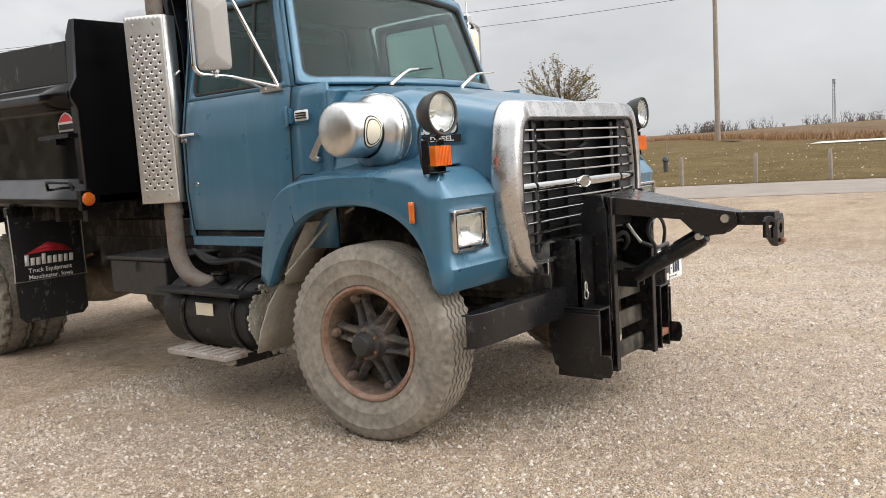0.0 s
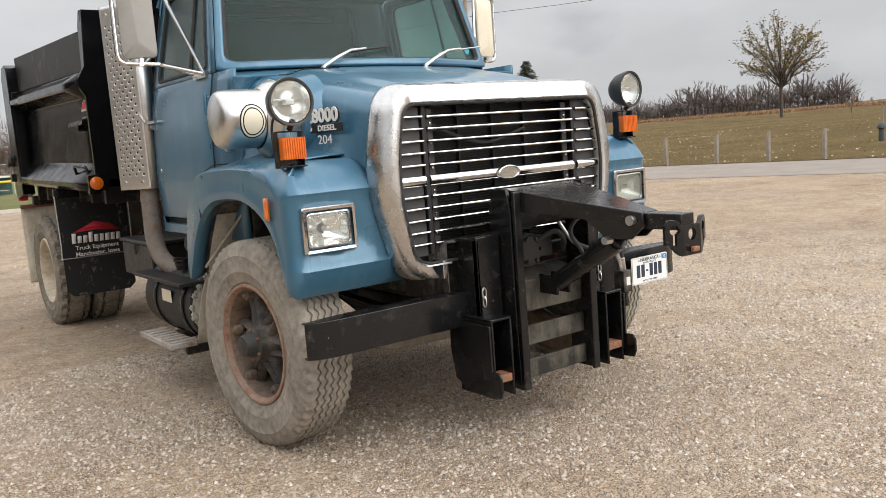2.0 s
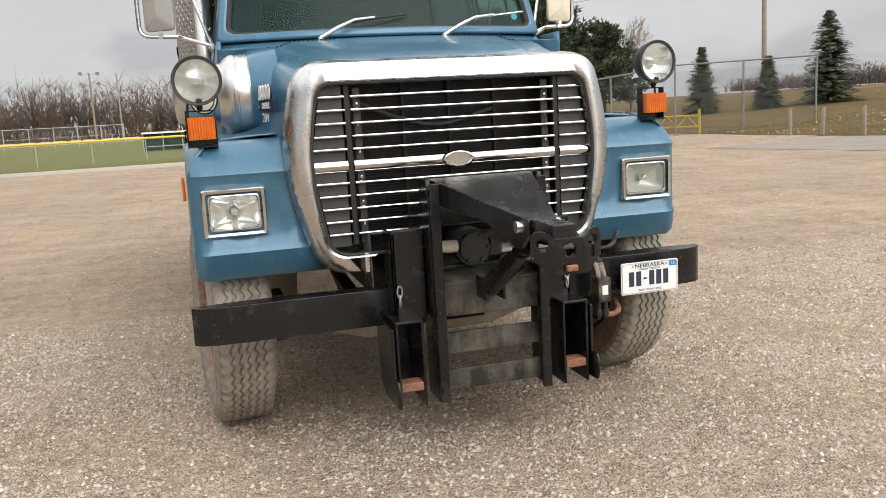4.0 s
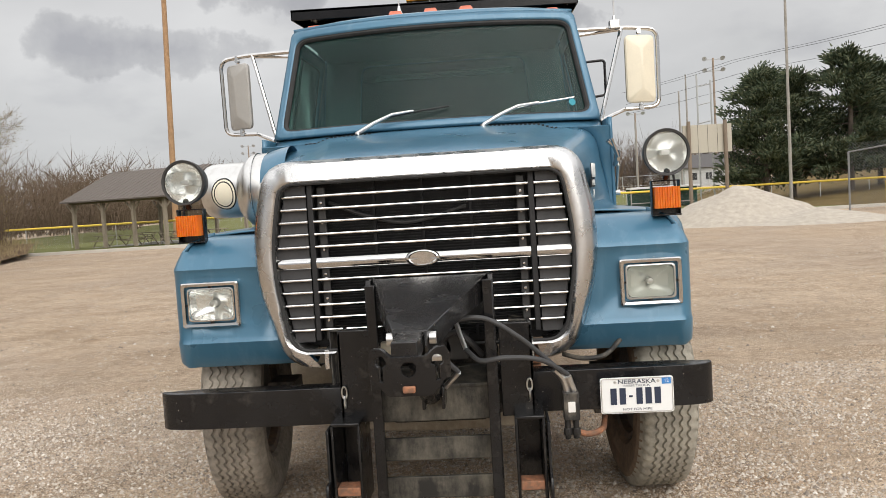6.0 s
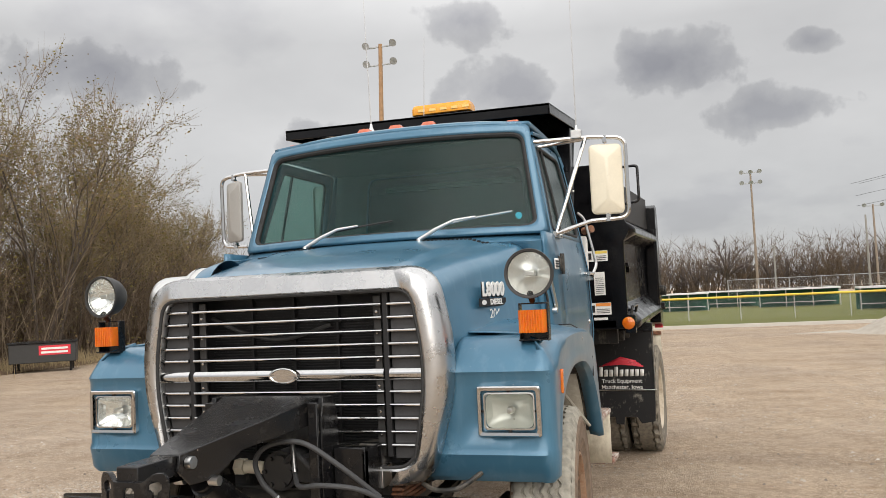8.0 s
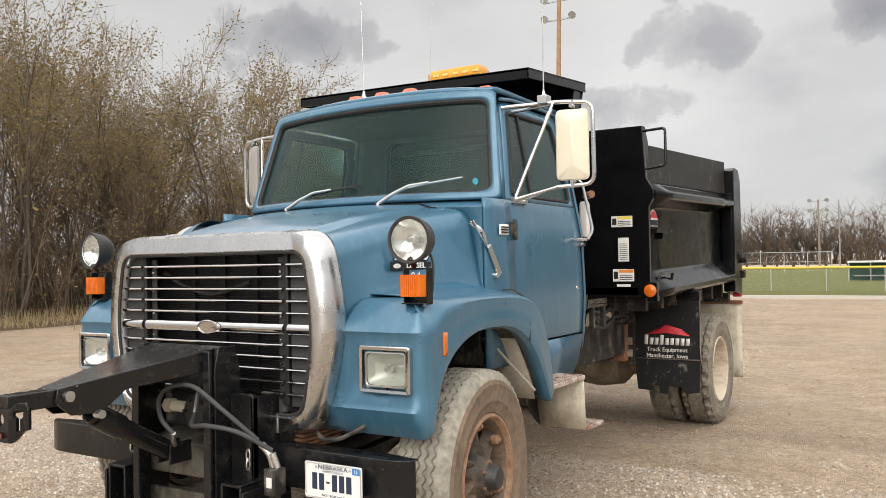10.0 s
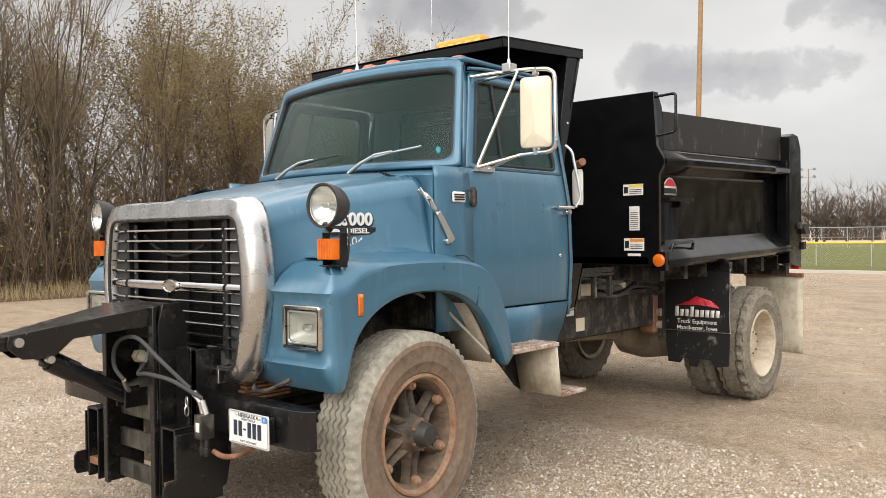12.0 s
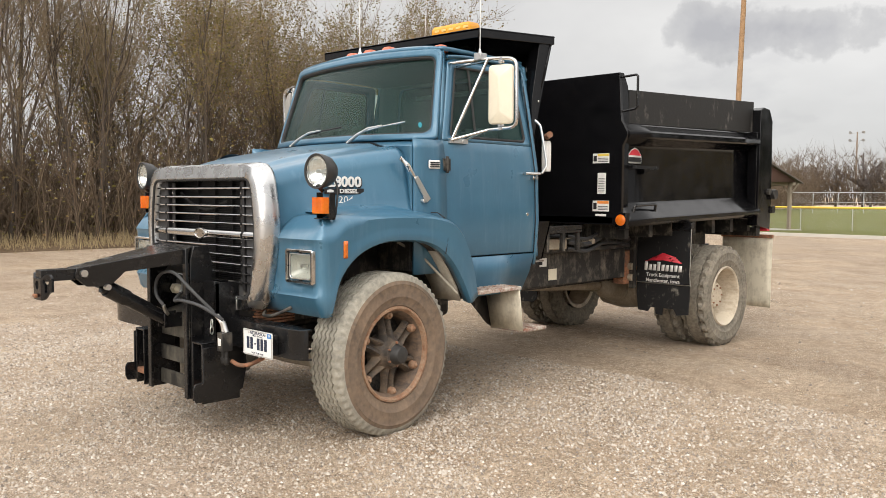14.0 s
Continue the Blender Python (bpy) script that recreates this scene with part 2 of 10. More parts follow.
def muddy(name, base, mud=(0.36, 0.33, 0.27), amount=0.5, scale=14.0):
    """Paint or steel under dried mud: broad cakes, runs and a fine spatter."""
    m = Mat(name)
    cake = m.mix(0.35, m.noise(scale * 0.4, 8.0, 0.68), m.noise(scale * 1.3, 7.0, 0.7, (1.6, 1.6, 0.45)))
    f = m.ramp(cake, [(0.60 - amount * 0.36, 0.0), (0.76 - amount * 0.2, 0.9)])
    spat = m.ramp(m.noise(scale * 6.0, 4.0, 0.6), [(0.66, 0.0), (0.72, 0.45 * amount)])
    mud_c = m.ramp(m.noise(scale * 2.2, 6.0, 0.7), [(0.3, tuple(v * 0.66 for v in mud)), (0.7, mud)])
    col = m.mix(spat, m.mix(f, base, mud_c), mud)
    m.bump(m.mix(0.5, f, m.noise(scale * 4.0, 5.0)), 0.4, 0.006)
    return m.set(Base_Color=col, Roughness=m.mix(f, (0.5, 0.5, 0.5), (0.9, 0.9, 0.9)), Specular_IOR_Level=0.3)


M_BLUE = blue_paint()
M_BLACK = black_steel(rough=0.19, dust=0.13, tone=(0.006, 0.006, 0.0065))
M_BODY = black_steel("black_body_paint", 0.13, 0.012, (0.003, 0.003, 0.0035))
M_BODY.node_tree.nodes["Principled BSDF"].inputs["Specular IOR Level"].default_value = 0.30
M_CHASSIS = muddy("muddy_chassis_steel", (0.022, 0.021, 0.020), (0.30, 0.265, 0.215), 0.30)
M_CROSS = muddy("dusty_black_plate", (0.022, 0.021, 0.019), (0.26, 0.235, 0.185), 0.38, 6.0)
M_BAY = simple("grille_bay_grey", (0.05, 0.05, 0.052), 0.5, metal=0.3, var=0.2)
M_CHROME = chrome("chrome_plate", 0.12, (0.60, 0.597, 0.59), 0.18)
M_BRUSHED = chrome("brushed_aluminium", 0.30, (0.64, 0.635, 0.62), 0.25)
M_SURROUND = simple("polished_surround", (0.58, 0.578, 0.575), 0.27, metal=1.0, var=0.07, scale=6.0)
M_STACK = chrome("galvanised_heat_shield", 0.38, (0.70, 0.69, 0.67), 0.2)
M_PIPE = rusty("rusty_exhaust_pipe", (0.20, 0.18, 0.16), (0.17, 0.11, 0.07), 0.5)
M_TYRE_R = rubber("dusty_tyre_rubber", (0.40, 0.355, 0.295), 0.80)
M_TYRE_L = rubber("dusty_tyre_rubber_pale", (0.47, 0.44, 0.365), 0.86)
M_TYRE_WALL = rubber("brown_dusty_sidewall", (0.275, 0.195, 0.135), 0.82)
M_TYRE_REAR = rubber("rear_tyre_rubber", (0.34, 0.30, 0.235), 0.60)
M_RIM_R = rusty("rusty_rim_lip", (0.30, 0.22, 0.17), (0.22, 0.095, 0.05), 0.6)
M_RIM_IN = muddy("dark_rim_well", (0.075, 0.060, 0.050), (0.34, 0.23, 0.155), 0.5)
M_RIM_L = rusty("rusty_brown_rim", (0.34, 0.225, 0.145), (0.21, 0.10, 0.052), 0.6)
M_SPOKE_R = muddy("black_cast_spoke", (0.045, 0.042, 0.040), (0.30, 0.25, 0.20), 0.35)
M_SPOKE_L = muddy("dusty_cast_spoke", (0.052, 0.044, 0.038), (0.28, 0.205, 0.14), 0.45)
M_RIM_REAR = muddy("cream_rear_rim", (0.58, 0.51, 0.40), (0.36, 0.28, 0.20), 0.4)
M_RUBBER = simple("black_rubber_seal", (0.022, 0.022, 0.022), 0.7)
M_PLASTIC = simple("black_plastic", (0.028, 0.027, 0.026), 0.5)
M_DARK = simple("dark_interior", (0.035, 0.036, 0.038), 0.85)
M_DASH = simple("dash_vinyl", (0.06, 0.065, 0.07), 0.7)
M_LINING = simple("cab_lining_blue_grey", (0.085, 0.14, 0.15), 0.85)
M_SEAT = simple("seat_vinyl", (0.07, 0.085, 0.095), 0.7)
M_WINDOW = window_glass("cab_glass", (0.44, 0.62, 0.57), 0.018, 0.20, 0.25, (0.036, 0.088, 0.080))
M_LENS = window_glass("lamp_glass", (0.93, 0.94, 0.93), 0.04)
M_REFLECT = simple("lamp_reflector", (0.90, 0.90, 0.88), 0.13, metal=0.85, var=0.05)
M_REFLECT_DULL = simple("clouded_lamp_reflector", (0.52, 0.53, 0.48), 0.35, metal=0.45, var=0.12)
M_MIRROR_GREY = simple("grey_mirror_back", (0.34, 0.33, 0.31), 0.45, var=0.06)
M_CREAM = simple("cream_mirror_back", (0.72, 0.66, 0.52), 0.35, var=0.05)
M_WHITE = simple("white_label", (0.78, 0.77, 0.74), 0.55, var=0.06, dirt=(0.4, 0.38, 0.34), dirt_amount=0.15)
M_YELLOW = simple("yellow_label", (0.75, 0.58, 0.10), 0.5, var=0.05)
M_ORANGE = simple("orange_label", (0.75, 0.26, 0.05), 0.5, var=0.05)
M_RED = simple("red_print", (0.62, 0.03, 0.05), 0.5, var=0.05)
M_INK = simple("black_print", (0.008, 0.008, 0.009), 0.6)
M_AXLE = muddy("muddy_axle_housing", (0.26, 0.215, 0.16), (0.56, 0.49, 0.38), 0.6)
M_WOOD = muddy("black_worn_sideboard", (0.018, 0.017, 0.016), (0.40, 0.37, 0.33), 0.15, 7.0)
M_STEP = rusty("worn_step_steel", (0.40, 0.37, 0.34), (0.20, 0.13, 0.09), 0.5)
M_STEP_WORN = rusty("worn_painted_step", (0.56, 0.52, 0.46), (0.20, 0.085, 0.05), 0.62)
M_MUDPLATE = muddy("mud_caked_plate", (0.30, 0.275, 0.235), (0.55, 0.51, 0.42), 0.75)
M_MUDFLAP = muddy("rubber_mudflap", (0.014, 0.014, 0.015), (0.44, 0.41, 0.35), 0.10, 26.0)
M_FLAP_REAR = muddy("mud_white_rear_flap", (0.66, 0.61, 0.49), (0.34, 0.29, 0.21), 0.36, 12.0)
M_TANK = muddy("black_fuel_tank", (0.018, 0.018, 0.018), (0.30, 0.27, 0.22), 0.12)
M_HOSE = simple("black_rubber_hose", (0.045, 0.046, 0.048), 0.6)
M_RUST = rusty("bare_rusty_steel", (0.15, 0.09, 0.06), (0.28, 0.12, 0.06), 0.7)
M_PLATE = simple("plate_white_enamel", (0.78, 0.79, 0.78), 0.4, var=0.03)
M_NAVY = simple("plate_navy_ink", (0.02, 0.03, 0.06), 0.5)
M_STICKER_BLUE = simple("blue_sticker", (0.05, 0.22, 0.55), 0.5)


def amber_plastic():
    m = Mat("amber_lens")
    return m.set(Base_Color=m.ramp(m.noise(20.0), [(0.3, (0.56, 0.112, 0.007)), (0.7, (0.70, 0.175, 0.010))]), Roughness=0.2, Subsurface_Weight=0.25, Coat_Weight=0.5)


def amber(name, a, b):
    m = Mat(name)
    return m.set(Base_Color=m.ramp(m.noise(20.0), [(0.3, a), (0.7, b)]), Roughness=0.25, Coat_Weight=0.4)


M_AMBER = amber_plastic()
M_BEACON = amber("beacon_yellow_lens", (0.70, 0.28, 0.006), (0.82, 0.37, 0.010))
M_CLEAR_RED = amber("dull_red_marker", (0.50, 0.11, 0.05), (0.62, 0.16, 0.08))

# ---- mesh tools ----
def part(name, bm, material, parent=None, label="", smooth=35, bevel=0.0, thick=0.0, seg=2):
    """Links a bmesh as one mesh object under a thing or a part."""
    me = bpy.data.meshes.new(name)
    bm.normal_update()
    bm.to_mesh(me)
    bm.free()
    for m in material if isinstance(material, (list, tuple)) else [material]:
        me.materials.append(m)
    if smooth:
        me.shade_smooth()
        me.set_sharp_from_angle(angle=radians(smooth))
    ob = new(name, me)
    if parent is not None:
        ob.parent = parent
    if thick:
        md = ob.modifiers.new("thickness", "SOLIDIFY")
        md.thickness, md.offset = abs(thick), -1 if thick > 0 else 1
    if bevel:
        md = ob.modifiers.new("edges", "BEVEL")
        md.width, md.segments, md.limit_method, md.angle_limit = bevel, seg, "ANGLE", radians(32)
        md.harden_normals = False
    if label:
        tagged(ob, label)
    return ob


def thing(name, label, category, group="", at=None, kind=""):
    ob = new(name)
    ob.empty_display_size = 0.1
    if at is not None:
        ob.matrix_basis = at
    return tagged(ob, label, category, group, kind)


def child(name, parent, at=None, label=""):
    """An empty part that holds pieces of its own."""
    ob = new(name)
    ob.empty_display_size = 0.05
    ob.parent = parent
    if at is not None:
        ob.matrix_basis = at
    if label:
        tagged(ob, label)
    return ob


def put(bm, verts, faces, mat=0):
    vs = [bm.verts.new(v) for v in verts]
    for f in faces:
        try:
            bm.faces.new([vs[i] for i in f]).material_index = mat
        except ValueError:
            pass
    return vs


def box(bm, c, s, m=None, mat=0):
    m = m or Matrix()
    v = [m @ Vector((c[0] + s[0] * (x - 0.5), c[1] + s[1] * (y - 0.5), c[2] + s[2] * (z - 0.5))) for z in (0, 1) for y in (0, 1) for x in (0, 1)]
    put(bm, v, [(0, 2, 3, 1), (4, 5, 7, 6), (0, 1, 5, 4), (2, 6, 7, 3), (0, 4, 6, 2), (1, 3, 7, 5)], mat)


def span(bm, lo, hi, m=None, mat=0):
    box(bm, [(a + b) / 2 for a, b in zip(lo, hi)], [abs(b - a) for a, b in zip(lo, hi)], m, mat)


def one_box(name, lo, hi, material, parent, label="", bevel=0.004, m=None):
    bm = bmesh.new()
    span(bm, lo, hi, m)
    return part(name, bm, material, parent, label, bevel=bevel)


def frame_of(axis):
    """Two vectors square to the axis."""
    a = Vector(axis).normalized()
    u = a.orthogonal().normalized()
    if abs(a.z) < 0.95:
        u = a.cross(Vector((0, 0, 1))).normalized()
    return u, a.cross(u).normalized()


def sweep(bm, pts, r, seg=10, cap=True, mat=0, closed=False):
    """A tube of radius r (one number or one a point) along a line of points."""
    pts = [Vector(p) for p in pts]
    n = len(pts)
    rings, u = [], None
    for i, p in enumerate(pts):
        if closed:
            d = (pts[(i + 1) % n] - pts[i - 1]).normalized()
        else:
            d = (pts[min(i + 1, n - 1)] - pts[max(i - 1, 0)]).normalized()
        if u is None:
            u, v = frame_of(d)
        else:
            u = (u - d * u.dot(d)).normalized()
            v = d.cross(u).normalized()
        rr = r[i] if isinstance(r, (list, tuple)) else r
        rings.append([bm.verts.new(p + (u * math.cos(a) + v * math.sin(a)) * rr) for a in (2 * math.pi * k / seg for k in range(seg))])
    for i in range(n if closed else n - 1):
        a, b = rings[i], rings[(i + 1) % n]
        for k in range(seg):
            bm.faces.new((a[k], a[(k + 1) % seg], b[(k + 1) % seg], b[k])).material_index = mat
    if cap and not closed:
        bm.faces.new(rings[0][::-1]).material_index = mat
        bm.faces.new(rings[-1]).material_index = mat


def smooth_line(pts, n=8):
    """Catmull-Rom through the points."""
    pts = [Vector(p) for p in pts]
    full = [pts[0] * 2 - pts[1], *pts, pts[-1] * 2 - pts[-2]]
    out = []
    for i in range(len(pts) - 1):
        a, b, c, d = full[i : i + 4]
        for k in range(n):
            t = k / n
            out.append(0.5 * (2 * b + (c - a) * t + (2 * a - 5 * b + 4 * c - d) * t * t + (3 * b - a - 3 * c + d) * t**3))
    return out + [pts[-1]]


def fillet(pts, r=0.05, n=5):
    """A polyline with rounded corners."""
    pts = [Vector(p) for p in pts]
    out = [pts[0]]
    for a, b, c in zip(pts, pts[1:], pts[2:]):
        d0, d1 = a - b, c - b
        k = min(r, d0.length * 0.48, d1.length * 0.48)
        p0, p1 = b + d0.normalized() * k, b + d1.normalized() * k
        out += [p0.lerp(b, t).lerp(b.lerp(p1, t), t) for t in (i / n for i in range(n + 1))]
    return out + [pts[-1]]


def lathe(bm, prof, m=None, seg=32, mat=0, close=False):
    """Turns a profile of (radius, height) round the local z of m."""
    m = m or Matrix()
    rings = []
    for r, h in prof:
        if r < 1e-5:
            rings.append([bm.verts.new(m @ Vector((0, 0, h)))])
        else:
            rings.append([bm.verts.new(m @ Vector((r * math.cos(a), r * math.sin(a), h))) for a in (2 * math.pi * k / seg for k in range(seg))])
    pairs = list(zip(rings, rings[1:])) + ([(rings[-1], rings[0])] if close else [])
    for a, b in pairs:
        for k in range(seg):
            q = [a[k % len(a)], a[(k + 1) % len(a)], b[(k + 1) % len(b)], b[k % len(b)]]
            q = [v for i, v in enumerate(q) if v not in q[:i]]
            if len(q) > 2:
                bm.faces.new(q).material_index = mat


def cyl(bm, p0, p1, r, seg=20, mat=0):
    sweep(bm, [p0, p1], r, seg, True, mat)


def grid(bm, rows, mat=0, closed=False):
    """Quads over rows of points."""
    vs = [[bm.verts.new(p) for p in row] for row in rows]
    n = len(vs[0])
    for a, b in zip(vs, vs[1:]):
        for k in range(n if closed else n - 1):
            bm.faces.new((a[k], a[(k + 1) % n], b[(k + 1) % n], b[k])).material_index = mat
    return vs


def rloop(corners, r, k=5, m=5):
    """A closed loop through corners rounded by r (one number or one a corner): equal counts for equal k and m."""
    cs = [Vector(c) for c in corners]
    out, n = [], len(cs)
    arcs = []
    for i in range(n):
        a, b, c = cs[i - 1], cs[i], cs[(i + 1) % n]
        rr = r[i] if isinstance(r, (list, tuple)) else r
        d0, d1 = a - b, c - b
        q = min(rr, d0.length * 0.49, d1.length * 0.49)
        p0, p1 = b + d0.normalized() * q, b + d1.normalized() * q
        arcs.append([p0.lerp(b, t).lerp(b.lerp(p1, t), t) for t in (j / k for j in range(k + 1))])
    for i in range(n):
        out += arcs[i]
        e, s = arcs[i][-1], arcs[(i + 1) % n][0]
        out += [e.lerp(s, j / (m + 1)) for j in range(1, m + 1)]
    return out


def plate(bm, loop, depth, mat=0):
    """A loop of points pulled out by the vector depth."""
    d = Vector(depth)
    a = [bm.verts.new(p) for p in loop]
    b = [bm.verts.new(Vector(p) + d) for p in loop]
    bm.faces.new(a[::-1]).material_index = mat
    bm.faces.new(b).material_index = mat
    n = len(a)
    for k in range(n):
        bm.faces.new((a[k], a[(k + 1) % n], b[(k + 1) % n], b[k])).material_index = mat


def ring_between(bm, outer, inner, n, shape, mat=0):
    """A sheet with a hole: rings from the outer loop to the inner one, each point laid by shape()."""
    rows = [[shape(a.lerp(b, j / n)) for a, b in zip(outer, inner)] for j in range(n + 1)]
    return grid(bm, rows, mat, True)


def sheet(bm, loop, shape, n=6, mat=0):
    """A filled loop, as rings that shrink to its middle."""
    c = sum(loop, Vector((0, 0))) / len(loop) if len(loop[0]) == 2 else sum(loop, Vector((0, 0, 0))) / len(loop)
    rows = [[shape(p.lerp(c, j / n)) for p in loop] for j in range(n)]
    vs = grid(bm, rows, mat, True)
    mid = bm.verts.new(shape(c))
    last = vs[-1]
    for k in range(len(last)):
        bm.faces.new((last[k], last[(k + 1) % len(last)], mid)).material_index = mat


def lettering(name, text, size, m, material, parent, depth=0.001, bold=0.0, stretch=1.0, align="CENTER", shear=0.0):
    """Raised letters in the built-in font, as a mesh. They stand in the local x-y plane of m."""
    cu = bpy.data.curves.new(name, "FONT")
    cu.body, cu.size, cu.extrude, cu.offset, cu.align_x, cu.align_y, cu.shear = text, size, depth, bold, align, "CENTER", shear
    cu.resolution_u = 3
    tmp = bpy.data.objects.new(name, cu)
    scene.collection.objects.link(tmp)
    me = bpy.data.meshes.new_from_object(tmp.evaluated_get(bpy.context.evaluated_depsgraph_get()))
    bpy.data.objects.remove(tmp)
    bpy.data.curves.remove(cu)
    me.transform(m @ Matrix.Diagonal((stretch, 1, 1, 1)))
    me.materials.clear()
    me.materials.append(material)
    ob = new(name, me)
    ob.parent = parent
    return ob


def lerp_table(table, x):
    """Linear look-up in rows (x, value...)."""
    if x <= table[0][0]:
        return table[0][1:]
    for a, b in zip(table, table[1:]):
        if x <= b[0]:
            t = (x - a[0]) / (b[0] - a[0])
            return [p + (q - p) * t for p, q in zip(a[1:], b[1:])]
    return table[-1][1:]


def ease(t):
    t = min(1.0, max(0.0, t))
    return t * t * (3 - 2 * t)


FRONT = Matrix.Rotation(radians(90), 4, "X")  # a local x-y plane that faces the truck's front


def facing(p, turn=0.0, tip=0.0):
    """A plane at p whose outward side looks to the truck's front, turned about the vertical and tipped back."""
    return Matrix.Translation(p) @ Matrix.Rotation(radians(turn), 4, "Z") @ FRONT @ Matrix.Rotation(radians(-tip), 4, "X")


def turn_out(bm, way):
    """Turns every face towards one side."""
    bm.normal_update()
    w = Vector(way)
    for f in bm.faces:
        if f.normal.dot(w) < 0:
            f.normal_flip()

# ---- the truck: front, hood and cab ----
truck = thing("dump_truck", "faded blue conventional-cab dump truck with black dump body and plow hitch", "truck")


def hood_section(y):
    """Half outline of the hood at y: crown height, shoulder half width, foot half width."""
    return lerp_table([(-0.66, 1.700, 0.690, 0.765), (-0.45, 1.752, 0.722, 0.785), (-0.2, 1.810, 0.765, 0.835), (0.1, 1.862, 0.845, 0.915), (0.34, 1.905, 0.915, 0.985)], y)


def hood_point(y, s):
    """s runs 0 at the crown to 1 at the foot of the side."""
    crown, half, foot = hood_section(y)
    rise = 0.022 * ease((0.52 - s) / 0.08) * ease((y + 0.62) / 0.25)
    if s < 0.60:
        x = half * 0.86 * s / 0.60
        return Vector((x, y, crown - 0.030 * (x / half) ** 2 + rise))
    if s < 0.78:
        a = (s - 0.60) / 0.18 * math.pi / 2
        r = 0.115
        return Vector((half * 0.86 + math.sin(a) * half * 0.14, y, crown - 0.026 - r * (1 - math.cos(a))))
    t = (s - 0.78) / 0.22
    base = 1.395 - 0.28 * ease((-0.38 - y) / 0.2)
    top = crown - 0.026 - 0.115
    flare = 0.015 * ease((t - 0.72) / 0.28) * ease((y + 0.62) / 0.2)
    return Vector((half + (foot - half) * t + flare, max(y, -0.595) if t > 0.6 else y, top + (base - top) * t))


def make_hood():
    bm = bmesh.new()
    ys = [-0.66 + 1.0 * k / 22 for k in range(23)]
    ss = sorted({k / 40 for k in range(41)} | {0.445, 0.46, 0.48, 0.5, 0.515})
    rows = []
    for y in ys:
        half = [hood_point(y, s) for s in ss]
        rows.append([Vector((-p.x, p.y, p.z)) for p in half[:0:-1]] + half)
    grid(bm, rows)
    hood = part("hood", bm, M_BLUE, truck, "faded blue tilt hood with raised centre", thick=0.006)
    # flared cone under the air cleaner
    bm = bmesh.new()
    m = Matrix.Translation((-0.72, 0.0, 1.625)) @ Matrix.Rotation(radians(-90), 4, "Y")
    lathe(bm, [(0.235, 0.0), (0.225, 0.05), (0.212, 0.10), (0.198, 0.135), (0.0, 0.135)], m, 36)
    part("intake_cone", bm, M_BLUE, hood)
    # raised lettering on both sides, with its dark backing strips
    for side in (-1, 1):
        bx = 0.825 * side
        turn = Matrix.Translation((bx if side > 0 else -0.808, -0.135 if side > 0 else -0.29, 1.628)) @ Matrix.Rotation(radians(side * 80), 4, "Z") @ FRONT
        badge = child("model_badge", hood)
        lettering("badge_shadow", "L8000", 0.098, turn @ Matrix.Translation((0.003, -0.007, 0.0)), M_INK, badge, 0.002, 0.004, 1.06)
        lettering("badge_letters", "L8000", 0.092, turn @ Matrix.Translation((0, -0.003, 0.003)), M_WHITE, badge, 0.003, 0.003, 1.08)
        lower = turn @ Matrix.Translation((0.0, -0.062, 0))
        bm = bmesh.new()
        span(bm, (-0.145, -0.019, -0.004), (0.145, 0.019, 0.002), lower)
        part("badge_backing", bm, M_INK, badge)
        lettering("badge_letters", "DIESEL", 0.038, lower @ Matrix.Translation((0.032, 0, 0.003)), M_WHITE, badge, 0.0015, 0.001, 1.25)
        bm = bmesh.new()
        sheet(bm, [lower @ Vector((-0.105 + 0.026 * math.cos(a), 0.012 * math.sin(a), 0.004)) for a in (2 * math.pi * k / 20 for k in range(20))], lambda p: p, 2)
        part("badge_oval", bm, M_WHITE, badge)
        lettering("fleet_number", "204", 0.062, turn @ Matrix.Translation((0.01, -0.118, 0.002)), M_WHITE, badge, 0.0008, 0.0, 1.2)
    # louvres ahead of the windscreen
    for k in range(2):
        bm = bmesh.new()
        for j in range(16):
            x = (0.32 if k else -0.72) + j * 0.024
            z = hood_point(0.31, abs(x) * 0.60 / (hood_section(0.31)[1] * 0.86)).z
            span(bm, (x, 0.295, z - 0.01), (x + 0.013, 0.325, z + 0.004))
        part("cowl_louvre", bm, M_INK, hood)
    return hood


make_hood()

SUR_OUT = [(-0.71, 1.745), (0.71, 1.745), (0.805, 1.29), (0.655, 0.795), (-0.655, 0.795), (-0.805, 1.29)]
SUR_IN = [(-0.622, 1.640), (0.622, 1.640), (0.680, 1.29), (0.608, 0.89), (-0.608, 0.89), (-0.680, 1.29)]


def scaled(loop, kx, kz, dz=0.0):
    return [(x * kx, 1.28 + (z - 1.28) * kz + dz) for x, z in loop]


